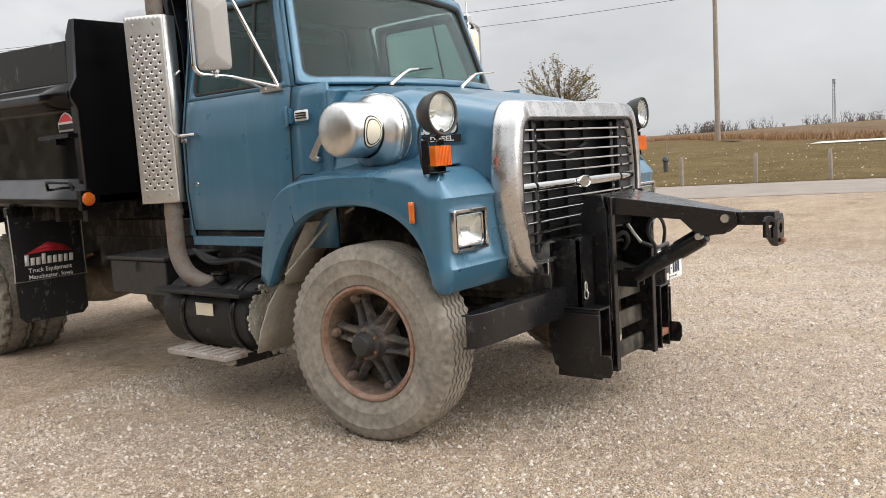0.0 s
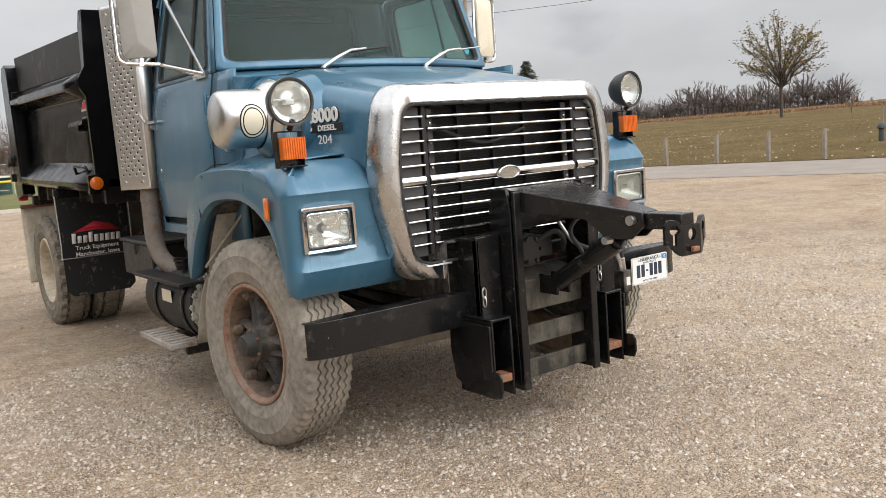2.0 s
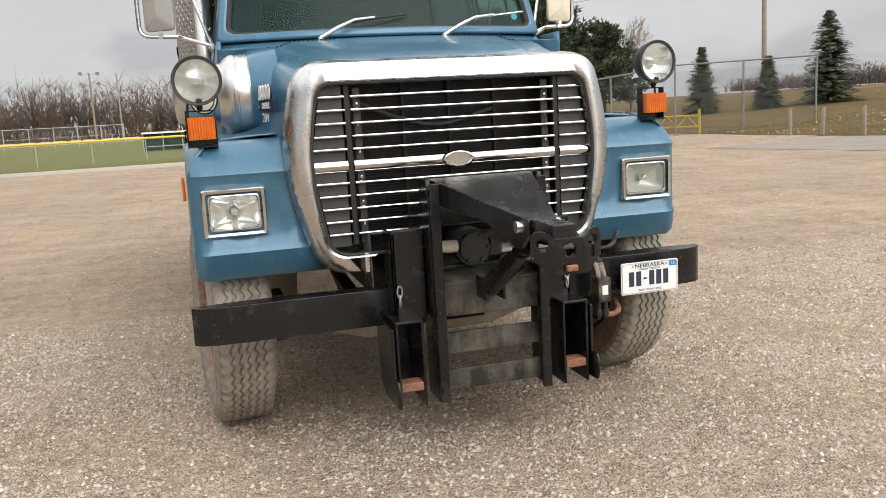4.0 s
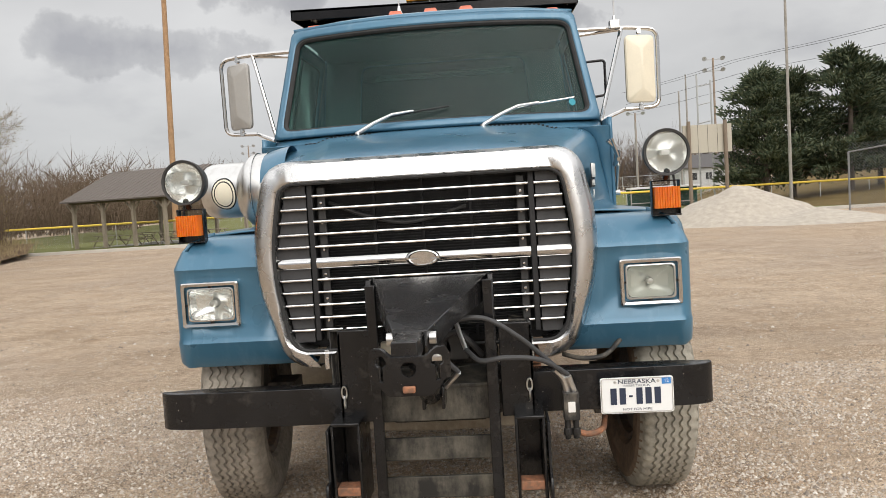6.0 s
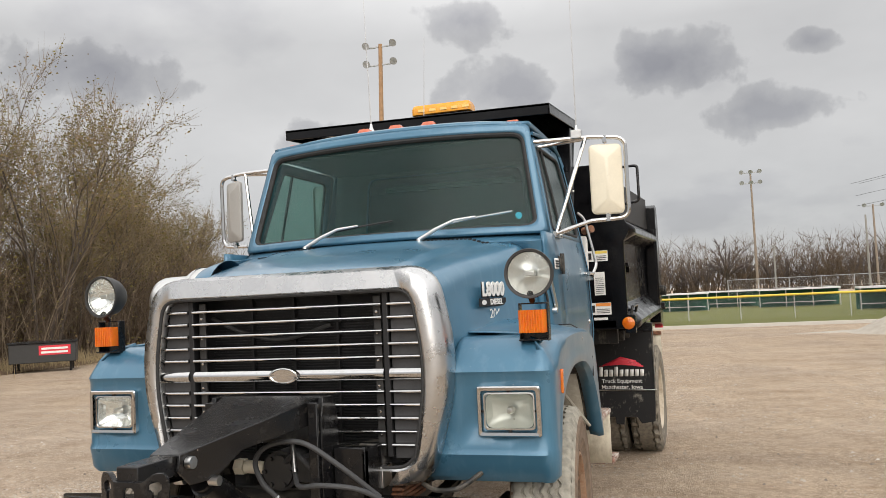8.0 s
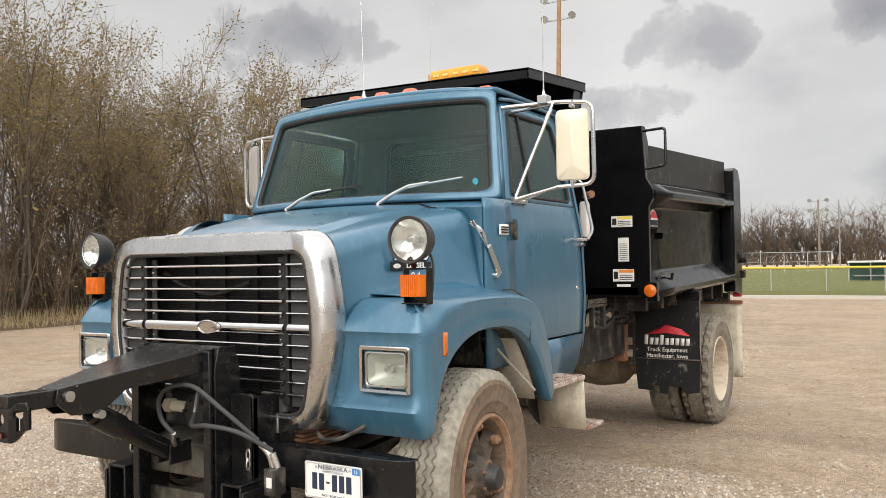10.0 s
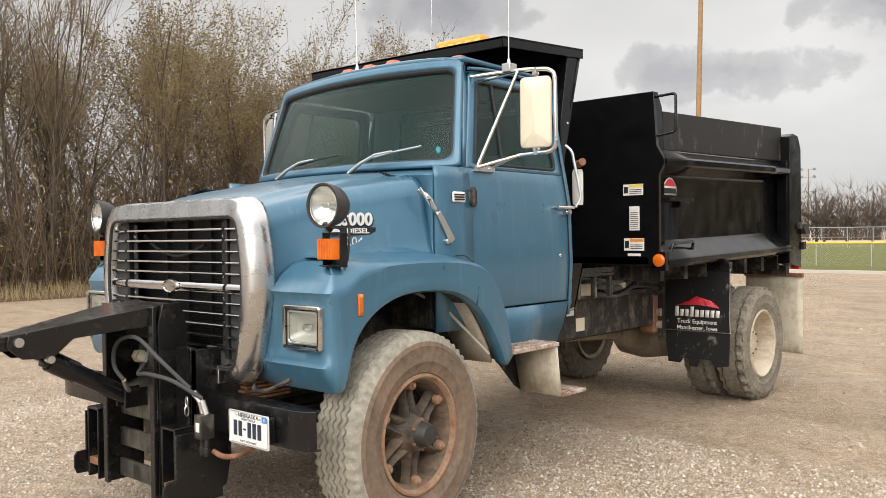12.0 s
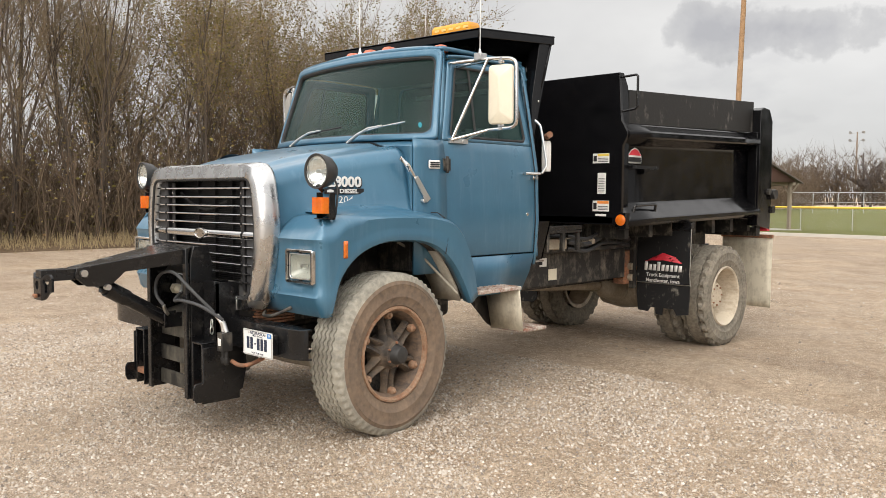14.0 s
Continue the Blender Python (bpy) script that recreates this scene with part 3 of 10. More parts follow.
def make_grille():
    """Polished surround, bars in three bays, emblem and the radiator behind."""
    rr_o = [0.13, 0.13, 0.5, 0.14, 0.14, 0.5]
    rr_i = [0.07, 0.07, 0.3, 0.09, 0.09, 0.3]
    layers = [(scaled(SUR_OUT, 0.965, 0.972), rr_o, -0.585), (scaled(SUR_OUT, 0.995, 0.996), rr_o, -0.60), (scaled(SUR_OUT, 1.0, 1.0), rr_o, -0.62), (scaled(SUR_OUT, 0.985, 0.985), rr_o, -0.665), (scaled(SUR_OUT, 0.955, 0.96), rr_o, -0.712), (scaled(SUR_IN, 1.03, 1.03), rr_i, -0.730), (scaled(SUR_IN, 1.005, 1.005), rr_i, -0.722), (scaled(SUR_IN, 0.985, 0.985), rr_i, -0.675), (scaled(SUR_IN, 0.98, 0.98), rr_i, -0.62)]
    bm = bmesh.new()
    rows = []
    for loop, r, y in layers:
        rows.append([Vector((p.x, y, p[1])) for p in rloop(loop, r, 6, 8)])
    grid(bm, rows, closed=True)
    low = [f for f in bm.faces if abs(f.calc_center_median().x) < 0.46 and f.calc_center_median().z < 1.0]
    bmesh.ops.delete(bm, geom=low, context="FACES")
    for side in (-1, 1):
        one_box("surround_foot", (side * 0.455 - 0.012, -0.725, 0.805), (side * 0.455 + 0.012, -0.62, 0.895), M_SURROUND, truck, bevel=0.004)
    part("grille_surround", bm, M_SURROUND, truck, "polished aluminium grille surround", smooth=50)
    # dark rubber line inside the surround
    bm = bmesh.new()
    sweep(bm, [(p.x, -0.716, p[1]) for p in rloop(scaled(SUR_IN, 1.0, 1.0), rr_i, 6, 8)], 0.009, 8, closed=True)
    part("surround_seal", bm, M_RUBBER, truck)
    grille = child("grille", truck, label="chrome horizontal-bar grille")
    z0 = 1.282
    rows_z = [(z0, 0.023)] + [(z0 + d, 0.009) for d in (0.074, 0.130, 0.186, 0.243, 0.300, -0.074, -0.130, -0.187, -0.244, -0.300)]

    def half_at(z):
        return lerp_table([(0.90, 0.595), (1.29, 0.665), (1.64, 0.607)], z)[0]

    for z, h in rows_z:
        for a, b in ((-half_at(z), -0.505), (-0.478, 0.478), (0.505, half_at(z))):
            bm = bmesh.new()
            prof = [(-0.676, z - h), (-0.690, z - h), (-0.700, z - h * 0.5), (-0.702, z), (-0.700, z + h * 0.5), (-0.690, z + h), (-0.676, z + h)]
            grid(bm, [[Vector((x, y, zz)) for y, zz in prof] for x in (a, b)], closed=True)
            for x in (a, b):
                put(bm, [(x, y, zz) for y, zz in prof], [tuple(range(7))])
            part("bar", bm, M_CHROME, grille)
    for x in (-0.4915, 0.4915):
        one_box("post", (x - 0.013, -0.690, 0.93), (x + 0.013, -0.64, 1.635), M_INK, grille)
    for side in (-1, 1):
        bm = bmesh.new()
        loop = [(0.512, 0.925), (0.597, 0.925), (0.662, 1.29), (0.604, 1.63), (0.512, 1.63)]
        plate(bm, [Vector((side * x, -0.676, z)) for x, z in loop], (0, 0.012, 0))
        bmesh.ops.recalc_face_normals(bm, faces=bm.faces)
        part("bay_backing", bm, M_BAY, grille, "dark grey backing plate")
    for x in (-0.445, 0.445):
        one_box("bracket", (x - 0.018, -0.668, 0.93), (x + 0.018, -0.655, 1.62), M_PLASTIC, grille)
        for z in (1.02, 1.12, 1.23, 1.34, 1.46, 1.55):
            bm = bmesh.new()
            lathe(bm, [(0.0, 0.006), (0.006, 0.005), (0.008, 0.0)], facing((x, -0.669, z)), 10)
            part("rivet", bm, M_CHROME, grille)
    bm = bmesh.new()
    oval = facing((0.0, -0.703, z0))
    lathe(bm, [(0.0, 0.010), (0.028, 0.010), (0.031, 0.014), (0.035, 0.012), (0.038, 0.0)], oval @ Matrix.Diagonal((2.05, 1.0, 1.0, 1)), 40)
    part("oval_emblem", bm, M_CHROME, grille, "plain chrome oval emblem")
    # radiator core with its fins
    bm = bmesh.new()
    span(bm, (-0.66, -0.57, 0.88), (0.66, -0.55, 1.68))
    for k in range(58):
        z = 0.91 + k * 0.0128
        span(bm, (-0.44, -0.585, z), (0.44, -0.5705, z + 0.005))
    for x in (-0.22, 0.0, 0.22):
        span(bm, (x - 0.006, -0.60, 0.90), (x + 0.006, -0.571, 1.66))
    part("radiator", bm, M_INK, grille, "black radiator core")
    bm = bmesh.new()
    sweep(bm, smooth_line([(-0.42, -0.62, 1.55), (-0.25, -0.63, 1.48), (-0.05, -0.62, 1.44), (0.2, -0.62, 1.5)], 6), 0.009, 8)
    part("cable", bm, M_PLASTIC, grille)
    # walls that close the bay at the sides
    for s in (-1, 1):
        one_box("side_baffle", (s * 0.655, -0.66, 0.88), (s * 0.668, -0.55, 1.66), M_INK, grille)


make_grille()

SIDE_LOW = [(-0.535, 0.81), (-0.50, 0.93), (-0.42, 1.075), (-0.30, 1.175), (-0.13, 1.235), (0.06, 1.245), (0.26, 1.225), (0.42, 1.155), (0.545, 1.035), (0.635, 0.905), (0.70, 0.79)]
SIDE_TOP = [(-0.535, 1.40), (-0.44, 1.415), (-0.33, 1.425), (-0.18, 1.428), (0.0, 1.425), (0.2, 1.42), (0.40, 1.405), (0.565, 1.36), (0.675, 1.25), (0.755, 1.07), (0.805, 0.84)]
FRACT = [0.0, 0.06, 0.16, 0.3, 0.44, 0.56, 0.66, 0.78, 0.86, 0.92, 0.97, 1.0]


def make_fender(s):
    """Front fender: front face, rounded corner and side over the wheel arch, drawn out in one skin."""
    bm = bmesh.new()
    zf = [0.81, 0.835, 0.89, 0.932, 0.955, 1.038, 1.188, 1.252, 1.277, 1.31, 1.36, 1.40]
    df = [0.065, 0.045, 0.02, 0.0, 0.014, 0.014, 0.014, 0.014, 0.0, 0.022, 0.072, 0.125]
    ds = [0.03, 0.004, 0.0, 0.0, 0.004, 0.004, 0.004, 0.004, 0.004, 0.018, 0.045, 0.085]
    cols = []
    for k, x in enumerate((0.68, 0.78, 0.905, 1.0, 1.102, 1.115)):
        inner = [lerp_table([(0.80, 0.53), (1.0, 0.63), (1.29, 0.755), (1.40, 0.76)], z)[0] for z in zf]
        cols.append([Vector((inner[i] if k == 0 else max(x, inner[i] + 0.02), -0.622 + d, z)) for i, (z, d) in enumerate(zip(zf, df))])
    for k in range(1, 8):
        a = k / 8 * math.pi / 2
        n = Vector((math.sin(a), -math.cos(a)))
        w = ease(k / 8)
        c = Vector((1.115, -0.542))
        cols.append([Vector((*(c + n * (0.080 - (d0 * (1 - w) + d1 * w))), z)) for z, d0, d1 in zip(zf, df, ds)])
    low, top = smooth_line([Vector((a, b, 0)) for a, b in SIDE_LOW], 4), smooth_line([Vector((a, b, 0)) for a, b in SIDE_TOP], 4)
    for i, (a, b) in enumerate(zip(low, top)):
        w = ease(i / 6)
        col = []
        for f, z0, d in zip(FRACT, zf, ds):
            q = a.lerp(b, f)
            z = z0 * (1 - w) + q.y * w
            tuck = 0.02 * ease((q.x - 0.45) / 0.35) * f
            col.append(Vector((1.195 - d - tuck, q.x, z)))
        cols.append(col)
    rolled = [[Vector((c[0].x - (0.05 if i > 12 else 0), c[0].y + (0.05 if i <= 12 else 0), c[0].z + 0.012))] + c for i, c in enumerate(cols)]
    made = grid(bm, [[Vector((p.x * s, p.y, p.z)) for p in c] for c in rolled])
    lamp_cut = [f for f in bm.faces if 0.905 < abs(f.calc_center_median().x) < 1.102 and 1.04 < f.calc_center_median().z < 1.187 and f.calc_center_median().y < -0.59]
    bmesh.ops.delete(bm, geom=lamp_cut, context="FACES")
    # top of the fender, running in to the hood side
    first = next(i for i, c in enumerate(cols) if i > 12 and c[-1].y > -0.42)
    tops = [c[-1] for c in cols[first:]]
    rows = []
    for p in tops:
        inner = 0.755 + 0.205 * ease((p.y + 0.45) / 0.95)
        rise = 0.022 if p.z > 1.3 else 0.0
        rows.append([Vector((s * (p.x + (inner - p.x) * t), p.y, p.z + rise * math.sin(t * math.pi / 2) + (0.05 * ease((p.y + 0.36) / 0.3) if p.z > 1.3 else 0.0) * max(0.0, (t - 0.6) / 0.4) ** 2.5)) for t in (0, 0.12, 0.3, 0.6, 0.75, 0.87, 1.0)])
    grid(bm, rows)
    back = cols[first][-1].y
    front_top = [c[-1] for c in cols[:first + 1]]
    rows = []
    for p in front_top:
        rows.append([Vector((s * (p.x - (p.x - min(p.x, 1.03)) * t), p.y + (back - p.y) * t, p.z + 0.022 * math.sin(t * math.pi / 2))) for t in (0, 0.3, 0.6, 1.0)])
    grid(bm, rows)
    bmesh.ops.remove_doubles(bm, verts=bm.verts, dist=0.002)
    bmesh.ops.recalc_face_normals(bm, faces=bm.faces)
    fender = part("fender", bm, M_BLUE, truck, "faded blue front fender", smooth=40, thick=0.006)
    # seam of the rear fender piece
    bm = bmesh.new()
    sweep(bm, [(s * x, y, z) for x, y, z in ((0.98, 0.47, 1.424), (1.08, 0.475, 1.424), (1.135, 0.48, 1.392), (1.165, 0.475, 1.34), (1.19, 0.46, 1.25), (1.196, 0.435, 1.15))], 0.0035, 6)
    part("seam", bm, M_INK, fender)
    # dark wheel house behind the arch
    bm = bmesh.new()
    arc = smooth_line([Vector((a, b, 0)) for a, b in SIDE_LOW], 3)
    grid(bm, [[Vector((s * x, p.x, p.y + 0.03)) for x in (1.16, 0.9, 0.62)] for p in arc])
    put(bm, [(s * 0.62, -0.5, 0.85), (s * 0.62, 0.66, 0.85), (s * 0.62, 0.55, 1.25), (s * 0.62, -0.42, 1.25)], [(0, 1, 2, 3)])
    part("wheel_house", bm, M_CHASSIS, fender, thick=0.004)
    # mud-caked plate at the back of the arch and its stay
    bm = bmesh.new()
    grid(bm, [[Vector((s * x, y, z)) for x in (1.10, 0.97, 0.84)] for y, z in ((0.45, 1.16), (0.56, 1.02), (0.64, 0.90), (0.68, 0.80))])
    part("mud_plate", bm, M_MUDPLATE, fender, thick=0.01)
    bm = bmesh.new()
    sweep(bm, [(s * 1.13, 0.62, 0.86), (s * 0.98, 0.40, 1.14), (s * 0.86, 0.30, 1.22)], 0.009, 8)
    part("stay", bm, M_MUDPLATE, fender)
    # side marker
    bm = bmesh.new()
    sheet(bm, [Vector((s * 1.2, -0.425 + p.x, 1.215 + p[1])) for p in rloop([(-0.014, -0.052), (0.014, -0.052), (0.014, 0.052), (-0.014, 0.052)], 0.004, 2, 1)], lambda p: p, 2)
    part("side_marker", bm, M_AMBER, fender, "amber side marker", thick=0.014 if s < 0 else 0.014)
    return fender


def make_headlight(s):
    x0, z0, y0 = s * 1.003, 1.113, -0.612
    lamp = child("headlight", truck, label="rectangular headlight in a chrome bezel")
    m = facing((x0, y0, z0))
    bm = bmesh.new()
    lay = [((0.136, 0.104), -0.012), ((0.136, 0.104), 0.016), ((0.131, 0.099), 0.022), ((0.119, 0.087), 0.020), ((0.1165, 0.0845), -0.004)]
    grid(bm, [[m @ Vector((p.x, p[1], h)) for p in rloop([(-a, -b), (a, -b), (a, b), (-a, b)], 0.012, 4, 2)] for (a, b), h in lay], closed=True)
    part("bezel", bm, M_CHROME, lamp)
    bm = bmesh.new()
    lay = [((0.1105, 0.0785), -0.004), ((0.1095, 0.0775), 0.010), ((0.1045, 0.0725), 0.011), ((0.102, 0.070), 0.006)]
    grid(bm, [[m @ Vector((p.x, p[1], h)) for p in rloop([(-a, -b), (a, -b), (a, b), (-a, b)], 0.02, 4, 2)] for (a, b), h in lay], closed=True)
    part("retaining_ring", bm, M_CHROME if s < 0 else M_BRUSHED, lamp)
    bm = bmesh.new()
    grid(bm, [[m @ Vector((p.x, p[1], h)) for p in rloop([(-a, -b), (a, -b), (a, b), (-a, b)], 0.012, 4, 2)] for (a, b), h in (((0.118, 0.086), -0.006), ((0.106, 0.074), -0.006), ((0.104, 0.072), -0.06))], closed=True)
    part("bucket", bm, M_INK, lamp)
    bm = bmesh.new()
    lay = [((0.1015, 0.0695), 0.002), ((0.082, 0.054), -0.03), ((0.03, 0.03), -0.05), ((0.003, 0.003), -0.055)]
    grid(bm, [[m @ Vector((p.x, p[1], h)) for p in rloop([(-a, -b), (a, -b), (a, b), (-a, b)], 0.03, 5, 3)] for (a, b), h in lay], closed=True)
    turn_out(bm, (0, -1, 0))
    part("reflector", bm, M_REFLECT if s < 0 else M_REFLECT_DULL, lamp)
    bm = bmesh.new()
    lathe(bm, [(0.0, 0.0), (0.012, -0.002), (0.016, -0.012), (0.016, -0.04)], m, 14)
    part("bulb_shield", bm, M_BRUSHED, lamp)
    bm = bmesh.new()
    sheet(bm, [Vector((p.x, p[1])) for p in rloop([(-0.103, -0.071), (0.103, -0.071), (0.103, 0.071), (-0.103, 0.071)], 0.02, 4, 6)], lambda p: m @ Vector((p.x, p.y, 0.012 - 0.5 * p.length_squared + 0.0009 * math.sin(p.x * 420))), 6)
    turn_out(bm, (0, -1, 0))
    part("lens", bm, M_LENS, lamp, "fluted clear lens").visible_shadow = False
    for a, b in ((0, 0.0825), (0, -0.0825), (-0.1145, 0), (0.1145, 0)):
        bm = bmesh.new()
        span(bm, (a - 0.006, b - 0.004, -0.004), (a + 0.006, b + 0.004, 0.012), m)
        part("clip", bm, M_INK, lamp)
    return lamp


def make_spot(s):
    """Round auxiliary lamp on a bracket, with an amber turn signal under it."""
    x, y, z = s * 1.105, -0.555, 1.682
    aux = child("auxiliary_lamp", truck, label="round auxiliary lamp over an amber turn signal")
    turn = facing((x, y, z), s * 4)
    bm = bmesh.new()
    lathe(bm, [(0.0, -0.115), (0.03, -0.112), (0.065, -0.095), (0.09, -0.06), (0.103, -0.01), (0.106, 0.018), (0.104, 0.024), (0.094, 0.022), (0.092, 0.01)], turn, 40)
    part("lamp_bowl", bm, M_PLASTIC, aux, "black lamp housing")
    bm = bmesh.new()
    lathe(bm, [(0.091, 0.014), (0.07, -0.02), (0.035, -0.045), (0.0, -0.052)], turn, 36)
    turn_out(bm, (0, -1, 0))
    part("reflector", bm, M_REFLECT, aux)
    bm = bmesh.new()
    span(bm, (-0.022, -0.012, -0.04), (0.022, 0.012, 0.002), turn)
    part("bulb_shield", bm, M_BRUSHED, aux, bevel=0.004)
    bm = bmesh.new()
    lathe(bm, [(0.0, 0.026), (0.03, 0.025), (0.06, 0.021), (0.085, 0.015), (0.093, 0.010)], turn, 36)
    turn_out(bm, (0, -1, 0))
    part("lens", bm, M_LENS, aux, "clear domed lens").visible_shadow = False
    bm = bmesh.new()
    for dx in (-0.061, 0.061):
        span(bm, (x + dx - 0.003, y + 0.03, 1.395), (x + dx + 0.003, y + 0.075, 1.555))
    span(bm, (x - 0.064, y + 0.068, 1.40), (x + 0.064, y + 0.073, 1.50))
    span(bm, (x - 0.064, y + 0.01, 1.398), (x + 0.064, y + 0.075, 1.404))
    span(bm, (x - 0.064, y + 0.03, 1.552), (x + 0.064, y + 0.075, 1.558))
    cyl(bm, (x, y + 0.03, 1.565), (x, y - 0.01, 1.60), 0.014, 10)
    part("bracket", bm, M_BLACK, aux, bevel=0.002)
    bm = bmesh.new()
    sweep(bm, smooth_line([(x + s * 0.02, y + 0.09, 1.66), (x + s * 0.05, y + 0.10, 1.58), (x + s * 0.05, y + 0.09, 1.45), (x + s * 0.02, y + 0.10, 1.40)], 5), 0.006, 7)
    part("cable", bm, M_PLASTIC, aux)
    bm = bmesh.new()
    face = [(x - 0.057, y + 0.055), (x - 0.057, y - 0.004), (x - 0.050, y - 0.012)]
    for k in range(9):
        face += [(x - 0.0485 + k * 0.0113, y - 0.0125), (x - 0.046 + k * 0.0113, y - 0.0165), (x - 0.0418 + k * 0.0113, y - 0.0165), (x - 0.0393 + k * 0.0113, y - 0.0125)]
    face += [(x + 0.057, y - 0.004), (x + 0.057, y + 0.055)]
    plate(bm, [Vector((a, b, 1.432)) for a, b in face], (0, 0, 0.096))
    bmesh.ops.recalc_face_normals(bm, faces=bm.faces)
    part("turn_signal", bm, M_AMBER, aux, "amber turn signal lens")


for side in (-1, 1):
    make_fender(side)
    make_headlight(side)
    make_spot(side)


def cab_x(z):
    """Half width of the cab side at height z."""
    return lerp_table([(0.80, 0.93), (1.0, 0.99), (1.10, 1.005), (1.35, 1.02), (1.75, 1.005), (1.93, 0.972), (2.20, 0.922), (2.46, 0.868), (2.56, 0.845), (2.62, 0.80)], z)[0]


def screen_point(u, v):
    """The windscreen's surface: u -1..1 across, v 0..1 up."""
    half = 0.955 + (0.845 - 0.955) * v
    return Vector((u * half, 0.60 + 0.165 * v - (0.20 - 0.10 * v) * (1 - abs(u) ** 2.3), 1.93 + 0.655 * v + 0.018 * v * (1 - u * u)))


def make_cab():
    cab = child("cab", truck, label="faded blue steel cab")
    # front frame round the windscreen
    bm = bmesh.new()
    outer = [Vector((p.x, p[1])) for p in rloop([(-1, 0), (1, 0), (1, 1), (-1, 1)], [0.03, 0.03, 0.05, 0.05], 6, 14)]
    inner = [Vector((p.x, p[1])) for p in rloop([(-0.955, 0.06), (0.955, 0.06), (0.955, 0.925), (-0.955, 0.925)], [0.09, 0.09, 0.09, 0.09], 6, 14)]
    ring_between(bm, outer, inner, 3, lambda p: screen_point(p.x, p.y))
    part("windscreen_frame", bm, M_BLUE, cab, thick=-0.03)
    bm = bmesh.new()
    sweep(bm, [screen_point(p.x, p.y) + Vector((0, -0.008, 0)) for p in inner], 0.019, 8, closed=True)
    part("windscreen_seal", bm, M_RUBBER, cab, "black rubber windscreen seal")
    bm = bmesh.new()
    sheet(bm, inner, lambda p: screen_point(p.x, p.y), 8)
    part("windscreen", bm, M_WINDOW, cab, "tinted curved windscreen").visible_shadow = False
    # sun-shade band at the windscreen's corner: small sticker
    bm = bmesh.new()
    sheet(bm, [screen_point(0.86, 0.17) + Vector((0.02 * math.cos(a), -0.006, 0.02 * math.sin(a))) for a in (2 * math.pi * k / 16 for k in range(16))], lambda p: p, 2)
    part("windscreen_sticker", bm, simple("teal_sticker", (0.05, 0.35, 0.45), 0.5), cab)
    # roof
    bm = bmesh.new()
    rows = []
    for j in range(15):
        y = j / 14
        row = []
        for i in range(41):
            u = -1 + i / 20
            edge = screen_point(u, 1.0)
            back = Vector((u * 0.835, 1.66, 2.575))
            p = edge.lerp(back, y)
            dome = 0.040 * (1 - abs(u) ** 4) * (1 - (2 * y - 1) ** 6) + 0.016 * (1 - abs(u) ** 8) * ease(y * 4)
            row.append(p + Vector((0, 0, dome)))
        rows.append(row)
    grid(bm, rows)
    part("roof", bm, M_BLUE, cab, thick=-0.03)
    # cowl between hood and screen
    bm = bmesh.new()
    grid(bm, [[screen_point(u, 0.0).lerp(Vector((u * 0.93, 0.33, 1.902 - 0.02 * u * u - 0.08 * abs(u) ** 8)), t) for u in [-1 + i / 15 for i in range(31)]] for t in (0, 0.3, 0.7, 1)])
    part("cowl_top", bm, M_BLUE, cab, thick=-0.01)
    for s in (-1, 1):
        bm = bmesh.new()
        rows = []
        for k in range(12):
            q = hood_point(0.335, 0.6 + 0.4 * k / 11)
            rows.append([Vector((s * (q.x - 0.012), 0.322, q.z + 0.004)), Vector((s * max(q.x, 0.978), 0.324, q.z + 0.004))])
        grid(bm, rows)
        turn_out(bm, (0, -1, 0))
        part("cowl_corner", bm, M_BLUE, cab, thick=0.008)
    for s in (-1, 1):
        # cowl side, door, skirt, corner
        bm = bmesh.new()
        grid(bm, [[Vector((s * (lerp_table([(0.30, 0.975), (0.62, cab_x(z))], y)[0] - 0.0), y, z)) for z in (1.0, 1.2, 1.42, 1.6, 1.75, 1.86, 1.925)] for y in (0.33, 0.42, 0.52, 0.612)])
        part("cowl_side", bm, M_BLUE, cab, thick=-0.02 * s if s < 0 else 0.02)
        for y0, y1, nm in ((1.652, 1.70, "rear_corner"),):
            bm = bmesh.new()
            grid(bm, [[Vector((s * (cab_x(z) - d), y, z)) for z in (1.0, 1.1, 1.35, 1.75, 1.93, 2.2, 2.46, 2.58)] for y, d in ((1.632, 0), (1.665, 0.006), (1.69, 0.025), (1.70, 0.06))])
            part(nm, bm, M_BLUE, cab, thick=0.01)
        # pillar between screen and door
        bm = bmesh.new()
        grid(bm, [[screen_point(s, v), Vector((s * (cab_x(1.93 + 0.655 * v) + 0.002), 0.617 + 0.185 * v, 1.93 + 0.62 * v))] for v in (0, 0.25, 0.5, 0.75, 1.0)])
        part("pillar", bm, M_BLUE, cab, thick=0.01)
        # drip rail over the door
        bm = bmesh.new()
        sweep(bm, smooth_line([(s * 0.857, 0.79, 2.545), (s * 0.858, 1.0, 2.562), (s * 0.858, 1.4, 2.562), (s * 0.85, 1.62, 2.545), (s * 0.87, 1.68, 2.46)], 5), 0.011, 8)
        part("drip_rail", bm, M_BLUE, cab)
        make_door(s)
    # skirt under the driver's door
    bm = bmesh.new()
    grid(bm, [[Vector((x, y, z)) for y in ys] for x, z, ys in ((1.004, 1.092, (0.80, 1.2, 1.625)), (0.99, 0.95, (0.83, 1.2, 1.585)), (0.955, 0.80, (0.86, 1.2, 1.53)), (0.80, 0.785, (0.86, 1.2, 1.53)))])
    part("skirt", bm, M_BLUE, cab, thick=0.01)
